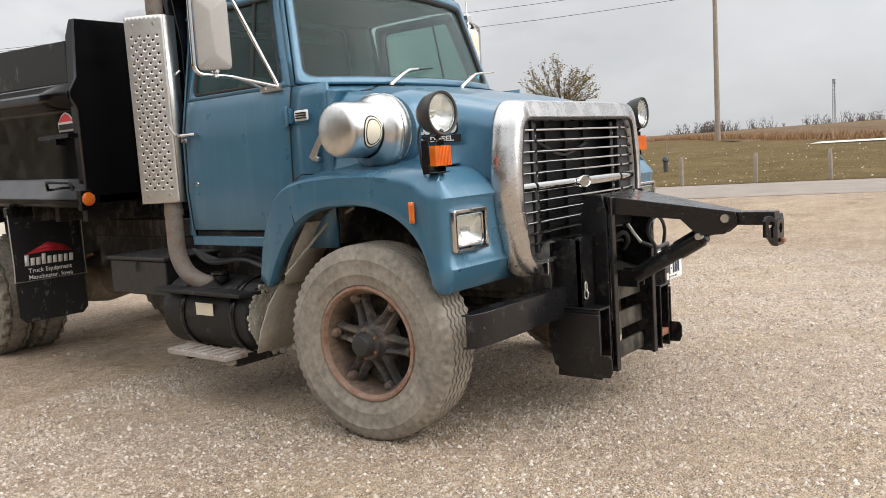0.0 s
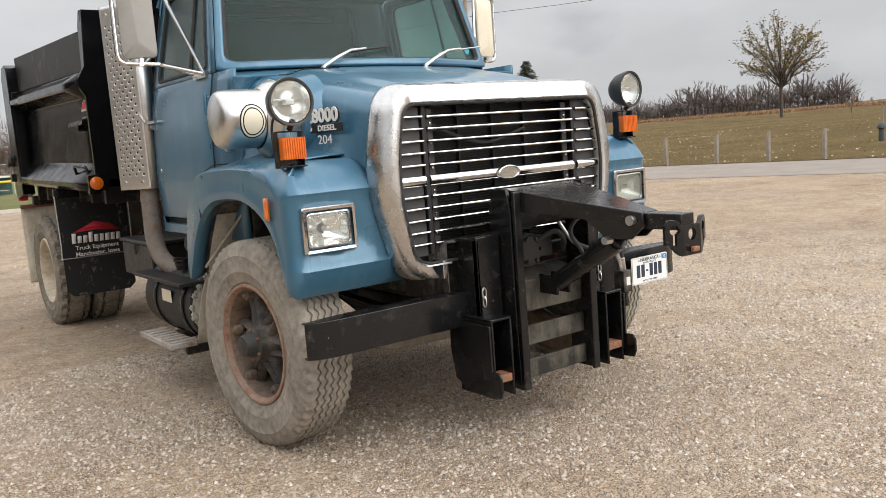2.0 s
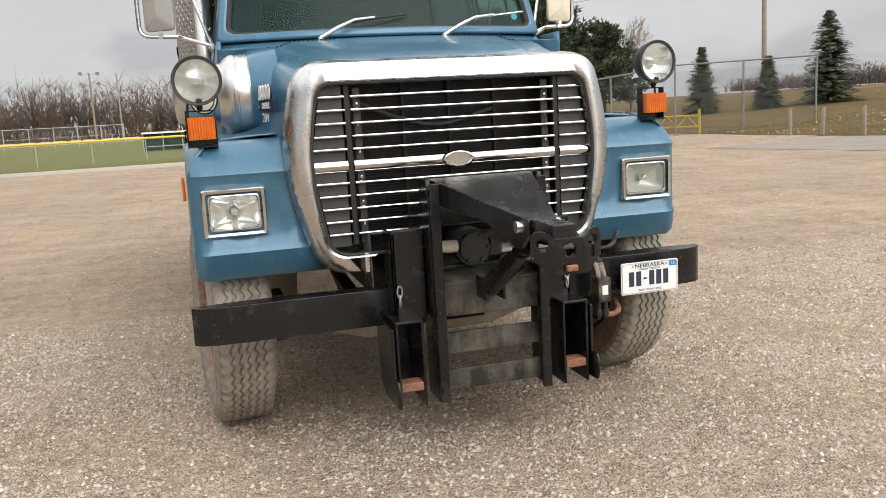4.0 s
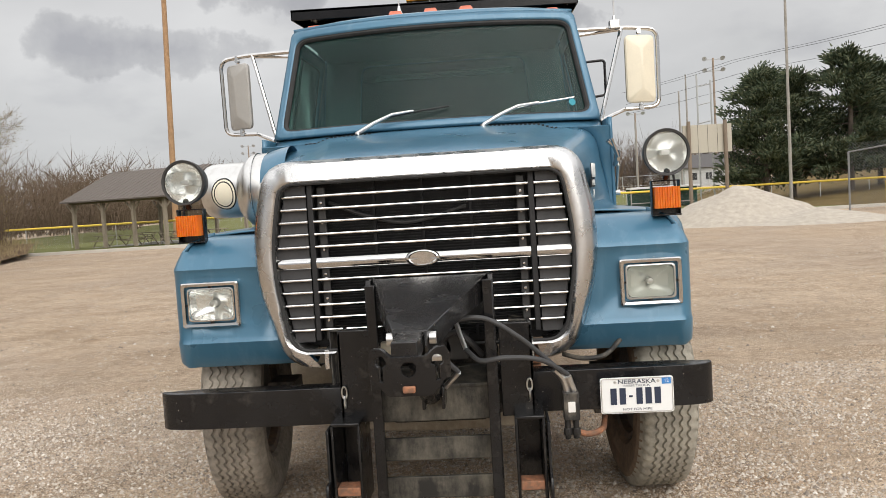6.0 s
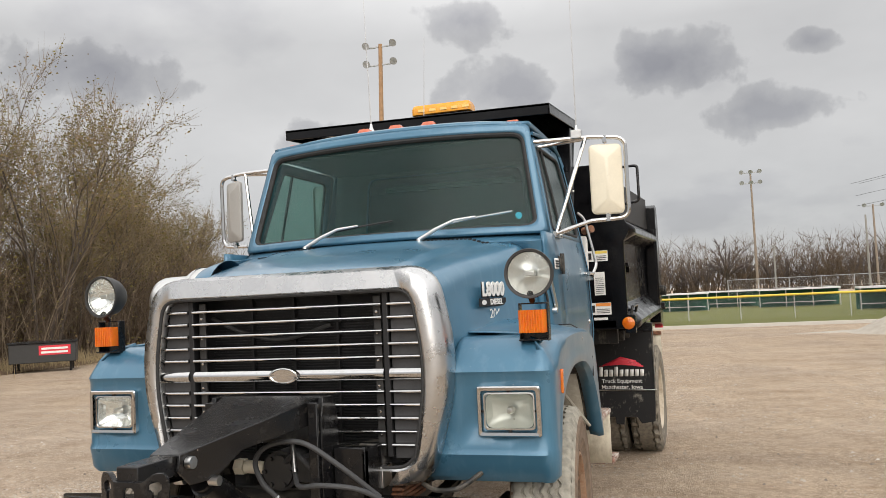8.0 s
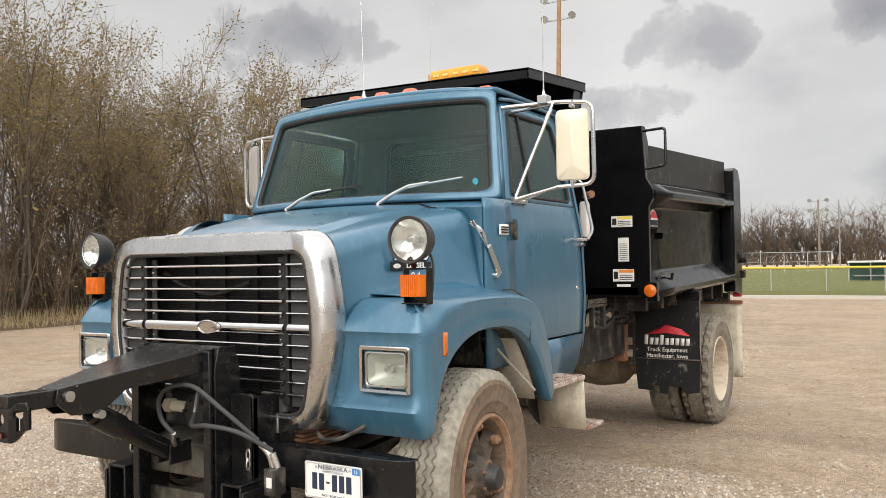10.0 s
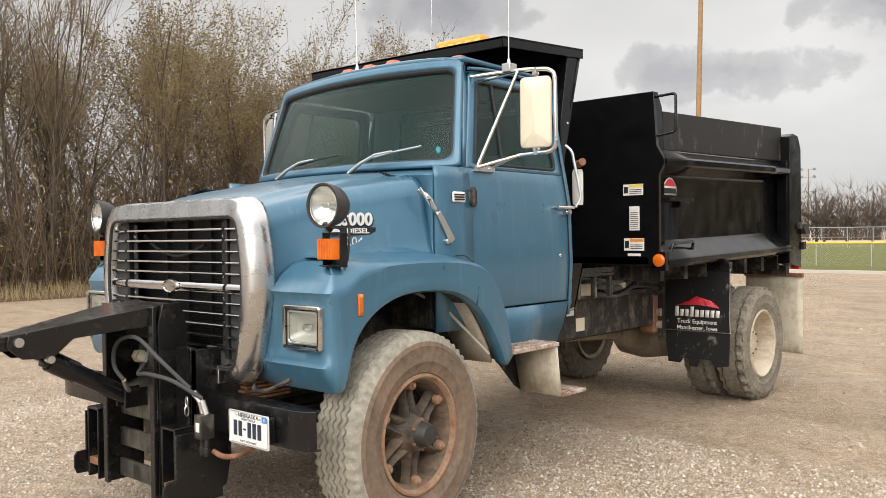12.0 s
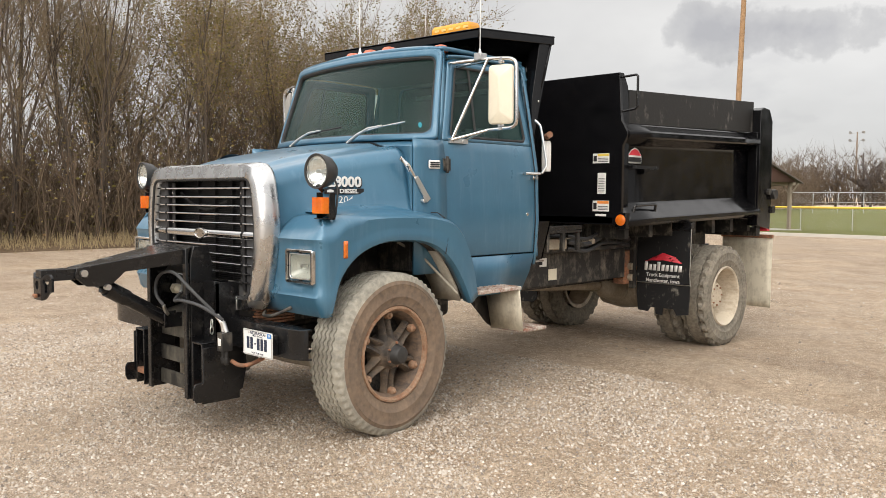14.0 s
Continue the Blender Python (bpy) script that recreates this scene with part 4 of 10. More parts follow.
    for p in ((0.985, 1.07, 1.02), (0.985, 1.43, 1.03)):
        bm = bmesh.new()
        lathe(bm, [(0, 0.008), (0.010, 0.006), (0.013, 0)], Matrix.Translation(p) @ Matrix.Rotation(radians(97), 4, "Y"), 12)
        part("bolt", bm, M_WHITE, cab)
    one_box("sill", (-1.0, 0.63, 1.0), (-0.80, 1.66, 1.06), M_BLUE, cab)
    one_box("floor_pan", (-0.96, 0.34, 1.02), (0.96, 1.68, 1.09), M_CHASSIS, cab)
    one_box("firewall", (-0.95, 0.33, 1.02), (0.95, 0.36, 1.86), M_CHASSIS, cab)
    # rear wall with its window
    bm = bmesh.new()
    outer = [Vector((p.x, p[1])) for p in rloop([(-0.99, 1.05), (0.99, 1.05), (0.84, 2.58), (-0.84, 2.58)], 0.04, 5, 6)]
    inner = [Vector((p.x, p[1])) for p in rloop([(-0.62, 2.06), (0.62, 2.06), (0.58, 2.50), (-0.58, 2.50)], 0.07, 5, 6)]
    ring_between(bm, outer, inner, 4, lambda p: Vector((p.x, 1.68, p.y)))
    part("rear_wall", bm, [M_BLUE], cab, thick=0.03)
    bm = bmesh.new()
    sheet(bm, inner, lambda p: Vector((p.x, 1.675, p.y)), 3)
    part("rear_window", bm, M_WINDOW, cab).visible_shadow = False
    # lining, dash, wheel and seat seen through the glass
    bm = bmesh.new()
    grid(bm, [[Vector((x * 0.93, y, z)) for x in (-0.86, -0.4, 0, 0.4, 0.86)] for y, z in ((0.74, 2.535), (1.0, 2.56), (1.64, 2.54))])
    part("headliner", bm, M_LINING, cab, thick=0.01)
    bm = bmesh.new()
    outer2 = [Vector((p.x * 0.98, p.y)) for p in outer]
    ring_between(bm, outer2, inner, 4, lambda p: Vector((p.x, 1.635, p.y)))
    part("rear_lining", bm, M_LINING, cab, thick=0.008)
    bm = bmesh.new()
    prof = [(0.50, 1.86), (0.62, 1.90), (0.74, 1.88), (0.78, 1.80), (0.74, 1.55), (0.66, 1.45)]
    grid(bm, [[Vector((x, y - 0.10 * (1 - (x / 0.95) ** 2), z)) for y, z in prof] for x in [-0.95 + 0.1 * k for k in range(20)]])
    part("dashboard", bm, M_DASH, cab, thick=0.01)
    bm = bmesh.new()
    m = Matrix.Translation((0.45, 0.98, 1.90)) @ Matrix.Rotation(radians(38), 4, "X")
    sweep(bm, [m @ Vector((0.24 * math.cos(a), 0.24 * math.sin(a), 0)) for a in (2 * math.pi * k / 40 for k in range(40))], 0.014, 8, closed=True)
    for a in (90, 210, 330):
        sweep(bm, [m @ Vector((0, 0, -0.03)), m @ Vector((0.235 * math.cos(radians(a)), 0.235 * math.sin(radians(a)), 0))], 0.012, 6)
    cyl(bm, m @ Vector((0, 0, -0.4)), m @ Vector((0, 0, -0.01)), 0.03, 12)
    part("steering_wheel", bm, M_PLASTIC, cab, "black steering wheel")
    for x, w in ((0.45, 0.25), (-0.42, 0.32)):
        bm = bmesh.new()
        grid(bm, [[Vector((p.x, y, p[1])) for p in rloop([(x - w * k, 1.35), (x + w * k, 1.35), (x + w * k, 2.08), (x - w * k, 2.08)], 0.10, 4, 3)] for y, k in ((1.56, 0.93), (1.52, 1.0), (1.45, 1.0), (1.41, 0.92), (1.40, 0.6), (1.40, 0.1))], closed=True)
        span(bm, (x - w, 0.98, 1.30), (x + w, 1.50, 1.45))
        part("seat", bm, M_SEAT, cab, "dark vinyl cab seat")


def make_door(s):
    door = child("door", truck, label="faded blue cab door")
    bm = bmesh.new()
    grid(bm, [[Vector((s * cab_x(z), y + dy * 1.0, z)) for y, dy in ((0.622, 0), (0.80, 0), (1.05, 0), (1.3, 0), (1.5, 0), (1.628, 0.0))] for z in (1.10, 1.2, 1.35, 1.5, 1.65, 1.75, 1.85, 1.93)])
    part("lower_panel", bm, M_BLUE, door, thick=0.03 if s > 0 else -0.03, bevel=0.006)
    outer = [Vector((p.x, p[1])) for p in rloop([(0.622, 1.931), (1.628, 1.931), (1.575, 2.535), (0.805, 2.535)], [0.004, 0.004, 0.06, 0.05], 5, 6)]
    inner = [Vector((p.x, p[1])) for p in rloop([(0.715, 1.962), (1.555, 1.962), (1.50, 2.475), (0.862, 2.475)], [0.03, 0.05, 0.06, 0.04], 5, 6)]
    at = lambda p: Vector((s * cab_x(p.y), p.x, p.y))
    bm = bmesh.new()
    ring_between(bm, outer, inner, 2, at)
    part("window_frame", bm, M_BLUE, door, thick=0.03 if s > 0 else -0.03)
    bm = bmesh.new()
    sweep(bm, [at(p) + Vector((-s * 0.004, 0, 0)) for p in inner], 0.011, 8, closed=True)
    part("window_seal", bm, M_RUBBER, door)
    bm = bmesh.new()
    sheet(bm, inner, lambda p: at(p) + Vector((-s * 0.012, 0, 0)), 4)
    part("window", bm, M_WINDOW, door, "tinted door window").visible_shadow = False
    bm = bmesh.new()
    sweep(bm, [(s * (cab_x(z) - 0.006), y, z) for y, z in ((0.985, 1.965), (0.995, 2.22), (1.005, 2.47))], 0.010, 6)
    part("vent_divider", bm, M_RUBBER, door)
    # handle, hinge, seam and the tie rod of the mirror
    bm = bmesh.new()
    sweep(bm, fillet([(s * 1.04, 1.47, 1.715), (s * 1.045, 1.62, 1.715), (s * 1.04, 1.655, 1.715)], 0.02), 0.012, 8)
    span(bm, (s * 1.0, 1.575, 1.67), (s * 1.035, 1.64, 1.70))
    cyl(bm, (s * 1.0, 1.60, 1.685), (s * 1.05, 1.60, 1.685), 0.015, 12)
    cyl(bm, (s * 1.0, 1.49, 1.715), (s * 1.04, 1.49, 1.715), 0.010, 8)
    part("door_handle", bm, M_CHROME, door, "chrome door handle")
    bm = bmesh.new()
    span(bm, (s * 1.0, 0.585, 1.715), (s * 1.028, 0.655, 1.80))
    cyl(bm, (s * 1.03, 0.618, 1.70), (s * 1.03, 0.618, 1.815), 0.013, 10)
    part("hinge", bm, M_CHASSIS if s > 0 else M_BLUE, door, bevel=0.003)
    bm = bmesh.new()
    sweep(bm, [(s * (cab_x(z) + 0.0), 0.617, z) for z in (1.1, 1.35, 1.6, 1.75, 1.93)], 0.004, 6)
    part("door_gap", bm, M_INK, door)
    bm = bmesh.new()
    sweep(bm, [(s * (cab_x(z) + 0.0), 1.631, z) for z in (1.1, 1.35, 1.6, 1.75, 1.93, 2.2, 2.4)], 0.004, 6)
    part("door_gap", bm, M_INK, door)
    bm = bmesh.new()
    sweep(bm, fillet([(s * 0.95, 1.70, 2.14), (s * 0.99, 1.72, 2.10), (s * 1.06, 1.72, 1.78), (s * 1.04, 1.68, 1.72)], 0.03), 0.010, 8)
    part("grab_rod", bm, M_BRUSHED, door)
    bm = bmesh.new()
    lathe(bm, [(0, 0.006), (0.012, 0.005), (0.014, 0)], Matrix.Translation((s * 1.018, 1.53, 1.40)) @ Matrix.Rotation(radians(90 * s), 4, "Y"), 14)
    part("lock", bm, M_CHROME, door)


make_cab()


def make_wiper(x, s, black):
    w = child("wiper", truck, label="chrome windscreen wiper")
    base = Vector((x, 0.335, 1.925))
    mid = Vector((x + 0.20, 0.372, 2.022))
    tip = Vector((x + 0.50, 0.43, 2.048))
    bm = bmesh.new()
    sweep(bm, [base, base.lerp(mid, 0.5) + Vector((0, -0.012, 0.006)), mid + Vector((0, -0.014, 0)), mid.lerp(tip, 0.4) + Vector((0, -0.014, 0.004))], [0.013, 0.011, 0.008, 0.006], 8)
    lathe(bm, [(0.0, 0.03), (0.014, 0.028), (0.017, 0.0)], Matrix.Translation(base - Vector((0, 0, 0.02))), 12)
    part("wiper_arm", bm, M_STACK, w)
    bm = bmesh.new()
    sweep(bm, [mid + Vector((-0.07, -0.004, -0.02)), mid.lerp(tip, 0.5) + Vector((0, -0.004, 0.0)), tip + Vector((0.02, -0.004, 0.006))], 0.006, 6)
    part("blade", bm, M_RUBBER if black else M_CHROME, w)


make_wiper(-0.425, -1, True)
make_wiper(0.285, 1, False)


def make_mirror(s):
    mir = child("side_mirror", truck, label="tall cab mirror on a chrome tube frame")
    cx, cy = s * 1.262, 0.915
    m = Matrix.Translation((cx, cy, 2.25)) @ Matrix.Rotation(radians(15 if s > 0 else -30), 4, "Z") @ FRONT
    bm = bmesh.new()
    lay = [((0.094, 0.205), -0.012), ((0.096, 0.207), 0.004), ((0.089, 0.200), 0.012), ((0.012, 0.125), 0.038)]
    back = grid(bm, [[m @ Vector((p.x, p[1], h)) for p in rloop([(-a, -b), (a, -b), (a, b), (-a, b)], min(0.035, a), 5, 3)] for (a, b), h in lay], closed=True)
    bm.faces.new(back[-1])
    turn_out(bm, (0, -1, 0))
    part("mirror_back", bm, M_CREAM if s > 0 else M_MIRROR_GREY, mir, "cream pressed mirror back" if s > 0 else "grey pressed mirror back", smooth=25)
    bm = bmesh.new()
    sheet(bm, [m @ Vector((p.x, p[1], -0.010)) for p in rloop([(-0.092, -0.203), (0.092, -0.203), (0.092, 0.203), (-0.092, 0.203)], 0.03, 5, 3)], lambda p: p, 2)
    part("mirror_glass", bm, chrome("mirror_silver", 0.02, (0.9, 0.9, 0.9), 0.0), mir)
    tube = M_CHROME
    bm = bmesh.new()
    outer_x = s * 1.378
    sweep(bm, fillet([(s * 0.862, 0.80, 2.492), (s * 1.20, 0.905, 2.506), (outer_x, 0.94, 2.49), (outer_x, 0.95, 2.02), (s * 1.16, 0.90, 2.008)], 0.06, 6), 0.0125, 10)
    sweep(bm, [(s * 1.16, 0.90, 2.008), (s * 0.985, 0.705, 1.935)], 0.011, 8)
    sweep(bm, [(s * 1.155, 0.89, 2.502), (s * 0.985, 0.71, 1.94)], 0.012, 8)
    sweep(bm, [(s * 1.155, 0.89, 2.495), (s * 0.875, 0.86, 2.47)], 0.010, 8)
    part("tube_frame", bm, tube, mir, "chrome tube mirror frame")
    bm = bmesh.new()
    sweep(bm, [(s * 1.15, 0.89, 2.008), (s * 0.975, 0.86, 1.94)], 0.008, 8)
    span(bm, (s * 0.972, 0.68, 1.914), (s * 0.992, 0.87, 1.946))
    for y in (0.72, 0.82):
        cyl(bm, (s * 0.99, y, 1.93), (s * 1.0, y, 1.93), 0.008, 8)
    part("bracket", bm, M_BRUSHED, mir)
    for z in (2.035, 2.475):
        bm = bmesh.new()
        cyl(bm, (cx, cy - 0.02, z), (cx, cy + 0.02, z), 0.012, 8)
        span(bm, (cx - 0.012, cy - 0.01, min(z, 2.25 + (z - 2.25) * 1.15)), (cx + 0.012, cy + 0.01, max(z, 2.25 + (z - 2.25) * 1.15)))
        part("clamp", bm, M_CHROME, mir)
    return mir


for side in (-1, 1):
    make_mirror(side)


def make_roof_bits():
    for x in (-0.735, -0.215, 0.0, 0.215, 0.735):
        y, z = 0.785 + 0.05 * (abs(x) / 0.735) ** 2, 2.652 - 0.042 * (abs(x) / 0.735) ** 3
        bm = bmesh.new()
        grid(bm, [[Vector((x + p.x * k, y + p[1] * k + dy, z + h)) for p in rloop([(-0.045, -0.03), (0.045, -0.03), (0.045, 0.05), (-0.045, 0.05)], 0.012, 3, 1)] for h, k, dy in ((-0.02, 1.0, 0), (0.018, 0.92, 0), (0.034, 0.72, 0.006), (0.037, 0.1, 0.01))], closed=True)
        part("roof_marker", bm, M_CLEAR_RED, truck, "dull red clearance lamp")
    # whip aerials
    for x, y, z, lean, tall in ((-0.20, 0.86, 2.675, -0.02, 0.95), (1.11, 0.86, 2.52, 0.005, 1.15)):
        aer = child("aerial", truck, label="thin whip aerial")
        bm = bmesh.new()
        lathe(bm, [(0.0, 0.06), (0.008, 0.055), (0.012, 0.03), (0.022, 0.012), (0.026, 0.0)], Matrix.Translation((x, y, z)), 14)
        part("aerial_base", bm, M_CHROME, aer)
        bm = bmesh.new()
        sweep(bm, [(x, y, z + 0.05), (x + lean * 0.5, y, z + tall * 0.5), (x + lean, y, z + tall)], [0.004, 0.003, 0.0018], 6)
        part("whip", bm, M_STACK, aer)
    bm = bmesh.new()
    span(bm, (1.08, 0.83, 2.495), (1.14, 0.90, 2.545))
    part("aerial_clamp", bm, M_BRUSHED, truck, bevel=0.003)
    # third aerial far behind the roof
    bm = bmesh.new()
    sweep(bm, [(-0.06, 1.45, 2.64), (-0.02, 1.45, 3.45)], [0.004, 0.0018], 6)
    part("whip", bm, M_STACK, truck)


make_roof_bits()


def make_cowl_hardware(s):
    """Hood strap and badge on the cowl side."""
    bm = bmesh.new()
    m = Matrix.Translation((s * 1.022, 0.50, 1.755)) @ Matrix.Rotation(radians(90 * s), 4, "Z") @ FRONT
    sheet(bm, [m @ Vector((p.x, p[1], 0.0)) for p in rloop([(-0.055, -0.03), (0.055, -0.03), (0.055, 0.03), (-0.055, 0.03)], 0.01, 3, 2)], lambda p: p, 2)
    bd = part("cowl_badge", bm, M_WHITE, truck, "small silver maker's badge", thick=0.004)
    for k in range(3):
        bm = bmesh.new()
        span(bm, (-0.042, -0.018 + k * 0.014, 0.0), (0.042, -0.011 + k * 0.014, 0.007), m)
        part("badge_bar", bm, M_INK, bd)
    st = child("hood_latch", truck, label="chrome hood latch with rubber strap")
    bm = bmesh.new()
    sweep(bm, smooth_line([(s * 0.955, 0.24, 1.79), (s * 1.0, 0.265, 1.745), (s * 1.01, 0.30, 1.69), (s * 1.0, 0.33, 1.66)], 5), 0.014, 8)
    sweep(bm, [(s * 0.975, 0.225, 1.80), (s * 1.015, 0.27, 1.70), (s * 1.012, 0.255, 1.74)], 0.008, 6)
    part("latch_hook", bm, M_CHROME, st)
    bm = bmesh.new()
    a, b = Vector((s * 1.012, 0.325, 1.665)), Vector((s * 1.012, 0.445, 1.505))
    d = (b - a).normalized()
    n = Vector((0, -d.z, d.y))
    put(bm, [a + n * 0.018, a - n * 0.018, b - n * 0.024, b + n * 0.024] + [p + Vector((s * 0.012, 0, 0)) for p in (a + n * 0.018, a - n * 0.018, b - n * 0.024, b + n * 0.024)], [(3, 2, 1, 0), (4, 5, 6, 7), (0, 1, 5, 4), (1, 2, 6, 5), (2, 3, 7, 6), (3, 0, 4, 7)])
    cyl(bm, b + Vector((-s * 0.01, -0.05, 0.0)), b + Vector((s * 0.02, -0.05, 0.0)), 0.016, 10)
    part("latch_lever", bm, M_BRUSHED, st, bevel=0.003)


for side in (-1, 1):
    make_cowl_hardware(side)


def make_air_cleaner():
    ac = child("air_cleaner", truck, label="brushed aluminium external air cleaner")
    m = Matrix.Translation((-0.83, 0.035, 1.632)) @ Matrix.Rotation(radians(-90), 4, "Y")
    bm = bmesh.new()
    lathe(bm, [(0.0, 0.0), (0.195, 0.0), (0.198, 0.02), (0.198, 0.095), (0.194, 0.112), (0.180, 0.132), (0.165, 0.146), (0.152, 0.158), (0.140, 0.175)], m, 56)
    part("filter_drum", bm, M_BRUSHED, ac)
    bm = bmesh.new()
    m2 = m @ Matrix.Translation((0.012, 0.0, 0.0)) @ Matrix.Rotation(radians(-4), 4, "X")
    lathe(bm, [(0.147, 0.150), (0.147, 0.30), (0.144, 0.345), (0.135, 0.368), (0.12, 0.378), (0.05, 0.384), (0.0, 0.385)], m2, 48)
    part("cap", bm, M_BRUSHED, ac, "rounded aluminium cap")
    bm = bmesh.new()
    for r, z in ((0.199, 0.025), (0.199, 0.085)):
        sweep(bm, [m @ Vector((r * math.cos(a), r * math.sin(a), z)) for a in (2 * math.pi * k / 48 for k in range(48))], 0.004, 6, closed=True)
    part("band", bm, M_CHROME, ac)
    # oval maker's plate, wrapped on the cap
    for name, k, dr, mt in (("plate_rim", 1.0, 0.0015, M_INK), ("oval_plate", 0.9, 0.003, M_CREAM), ("plate_ring", 0.78, 0.004, M_INK), ("plate_field", 0.7, 0.005, M_CREAM)):
        bm = bmesh.new()

        def wrap(p, dr=dr):
            a = radians(-98) + p.x / 0.147
            return m2 @ Vector(((0.147 + dr) * math.cos(a), (0.147 + dr) * math.sin(a), 0.238 + p.y))

        sheet(bm, [Vector((0.088 * k * math.cos(a), 0.068 * k * math.sin(a))) for a in (2 * math.pi * j / 32 for j in range(32))], wrap, 4)
        part(name, bm, mt, ac)


make_air_cleaner()

# ---- the truck: bumper, plow hitch, wheels, chassis, body ----
def make_bumper():
    bumper = child("front_bumper", truck, label="black steel channel bumper with worn edges")
    for s in (-1, 1):
        bm = bmesh.new()
        xs = [0.33, 0.7, 1.02, 1.13, 1.19, 1.225]
        ys = [-0.775, -0.775, -0.775, -0.770, -0.755, -0.725]
        deep = [1.0, 1.0, 1.0, 0.8, 0.5, 0.25]
        prof = [(0.10, 0.575), (0.0, 0.575), (0.0, 0.738), (0.10, 0.738)]
        grid(bm, [[Vector((s * x, y + d * k, z + (0.02 if s > 0 else -0.005))) for d, z in prof] for x, y, k in zip(xs, ys, deep)])
        part("bumper_half", bm, M_BLACK, bumper, thick=0.009, bevel=0.006)
    one_box("centre_channel", (-0.36, -0.765, 0.59), (0.36, -0.70, 0.73), M_CHASSIS, bumper)
    # number plate, with bars for its characters
    pl = child("licence_plate", truck, label="white licence plate bolted to the bumper")
    m = facing((0.885, -0.842, 0.660), 0.0)
    bm = bmesh.new()
    plate(bm, [m @ Vector((p.x, p[1], 0)) for p in rloop([(-0.153, -0.077), (0.153, -0.077), (0.153, 0.077), (-0.153, 0.077)], 0.012, 4, 1)], m.to_3x3() @ Vector((0, 0, 0.004)))
    part("plate_sheet", bm, M_PLATE, pl)
    bm = bmesh.new()
    sweep(bm, [m @ Vector((p.x, p[1], 0.004)) for p in rloop([(-0.148, -0.072), (0.148, -0.072), (0.148, 0.072), (-0.148, 0.072)], 0.012, 4, 1)], 0.0025, 6, closed=True)
    part("plate_rim", bm, M_BRUSHED, pl)
    for k, x in enumerate((-0.098, -0.060, -0.026, 0.010, 0.048, 0.086)):
        bm = bmesh.new()
        if k == 2:
            span(bm, (x - 0.008, -0.008, 0.004), (x + 0.008, 0.0, 0.0065), m)
        else:
            span(bm, (x - 0.013, -0.038, 0.004), (x + 0.013, 0.032, 0.0065), m)
        part("number_bar", bm, M_NAVY, pl)
    lettering("plate_state", "NEBRASKA", 0.026, m @ Matrix.Translation((0.0, 0.058, 0.0045)), M_NAVY, pl, 0.0006, 0.0003, 1.25)
    lettering("plate_class", "FARM TRUCK", 0.014, m @ Matrix.Translation((0.0, 0.041, 0.0045)), M_NAVY, pl, 0.0006, 0.0, 1.3)
    lettering("plate_note", "NOT FOR HIRE", 0.014, m @ Matrix.Translation((0.0, -0.060, 0.0045)), M_NAVY, pl, 0.0006, 0.0, 1.3)
    bm = bmesh.new()
    span(bm, (0.105, 0.044, 0.004), (0.143, 0.070, 0.006), m)
    part("plate_sticker", bm, M_STICKER_BLUE, pl)
    lettering("plate_month", "12", 0.02, m @ Matrix.Translation((0.124, 0.057, 0.0065)), M_PLATE, pl, 0.0005, 0.0, 1.0)
    for x in (-0.09, 0.09):
        bm = bmesh.new()
        lathe(bm, [(0, 0.008), (0.005, 0.007), (0.007, 0.004)], m @ Matrix.Translation((x, 0.058, 0)), 10)
        part("plate_screw", bm, M_BRUSHED, pl)
    one_box("plate_bracket", (0.76, -0.838, 0.60), (1.01, -0.785, 0.72), M_BLACK, pl)


make_bumper()


def head_plate(bm, cx):
    """Plate bent back at both wings, its outline waisted at the top, with a round hole and two keyholes."""
    def bend(x, z):
        y = -1.782 + max(0.0, abs(x) - 0.055) * 0.42
        return Vector((cx + x, y, z))

    def top(x):
        return 1.052 + 0.026 * ease((abs(x) - 0.05) / 0.045) - 0.02 * max(0.0, (abs(x) - 0.118) / 0.012)

    def bottom(x):
        return 0.926 + 0.05 * ease((abs(x) - 0.065) / 0.06)

    def inside(x, z):
        if math.hypot(x, z - 1.012) < 0.025:
            return True
        for k in (-0.092, 0.092):
            if math.hypot(x - k, z - 1.035) < 0.020 or (abs(x - k) < 0.009 and 0.972 < z < 1.03):
                return True
        return False

    nx, nz = 66, 40
    pts = {}
    for i in range(nx + 1):
        x = -0.132 + 0.264 * i / nx
        for j in range(nz + 1):
            pts[i, j] = (x, bottom(x) + (top(x) - bottom(x)) * j / nz)
    made = {}

    def vert(i, j):
        if (i, j) not in made:
            made[i, j] = bm.verts.new(bend(*pts[i, j]))
        return made[i, j]

    for i in range(nx):
        for j in range(nz):
            x, z = (pts[i, j][0] + pts[i + 1, j + 1][0]) / 2, (pts[i, j][1] + pts[i + 1, j + 1][1]) / 2
            if not inside(x, z):
                bm.faces.new((vert(i, j), vert(i + 1, j), vert(i + 1, j + 1), vert(i, j + 1)))


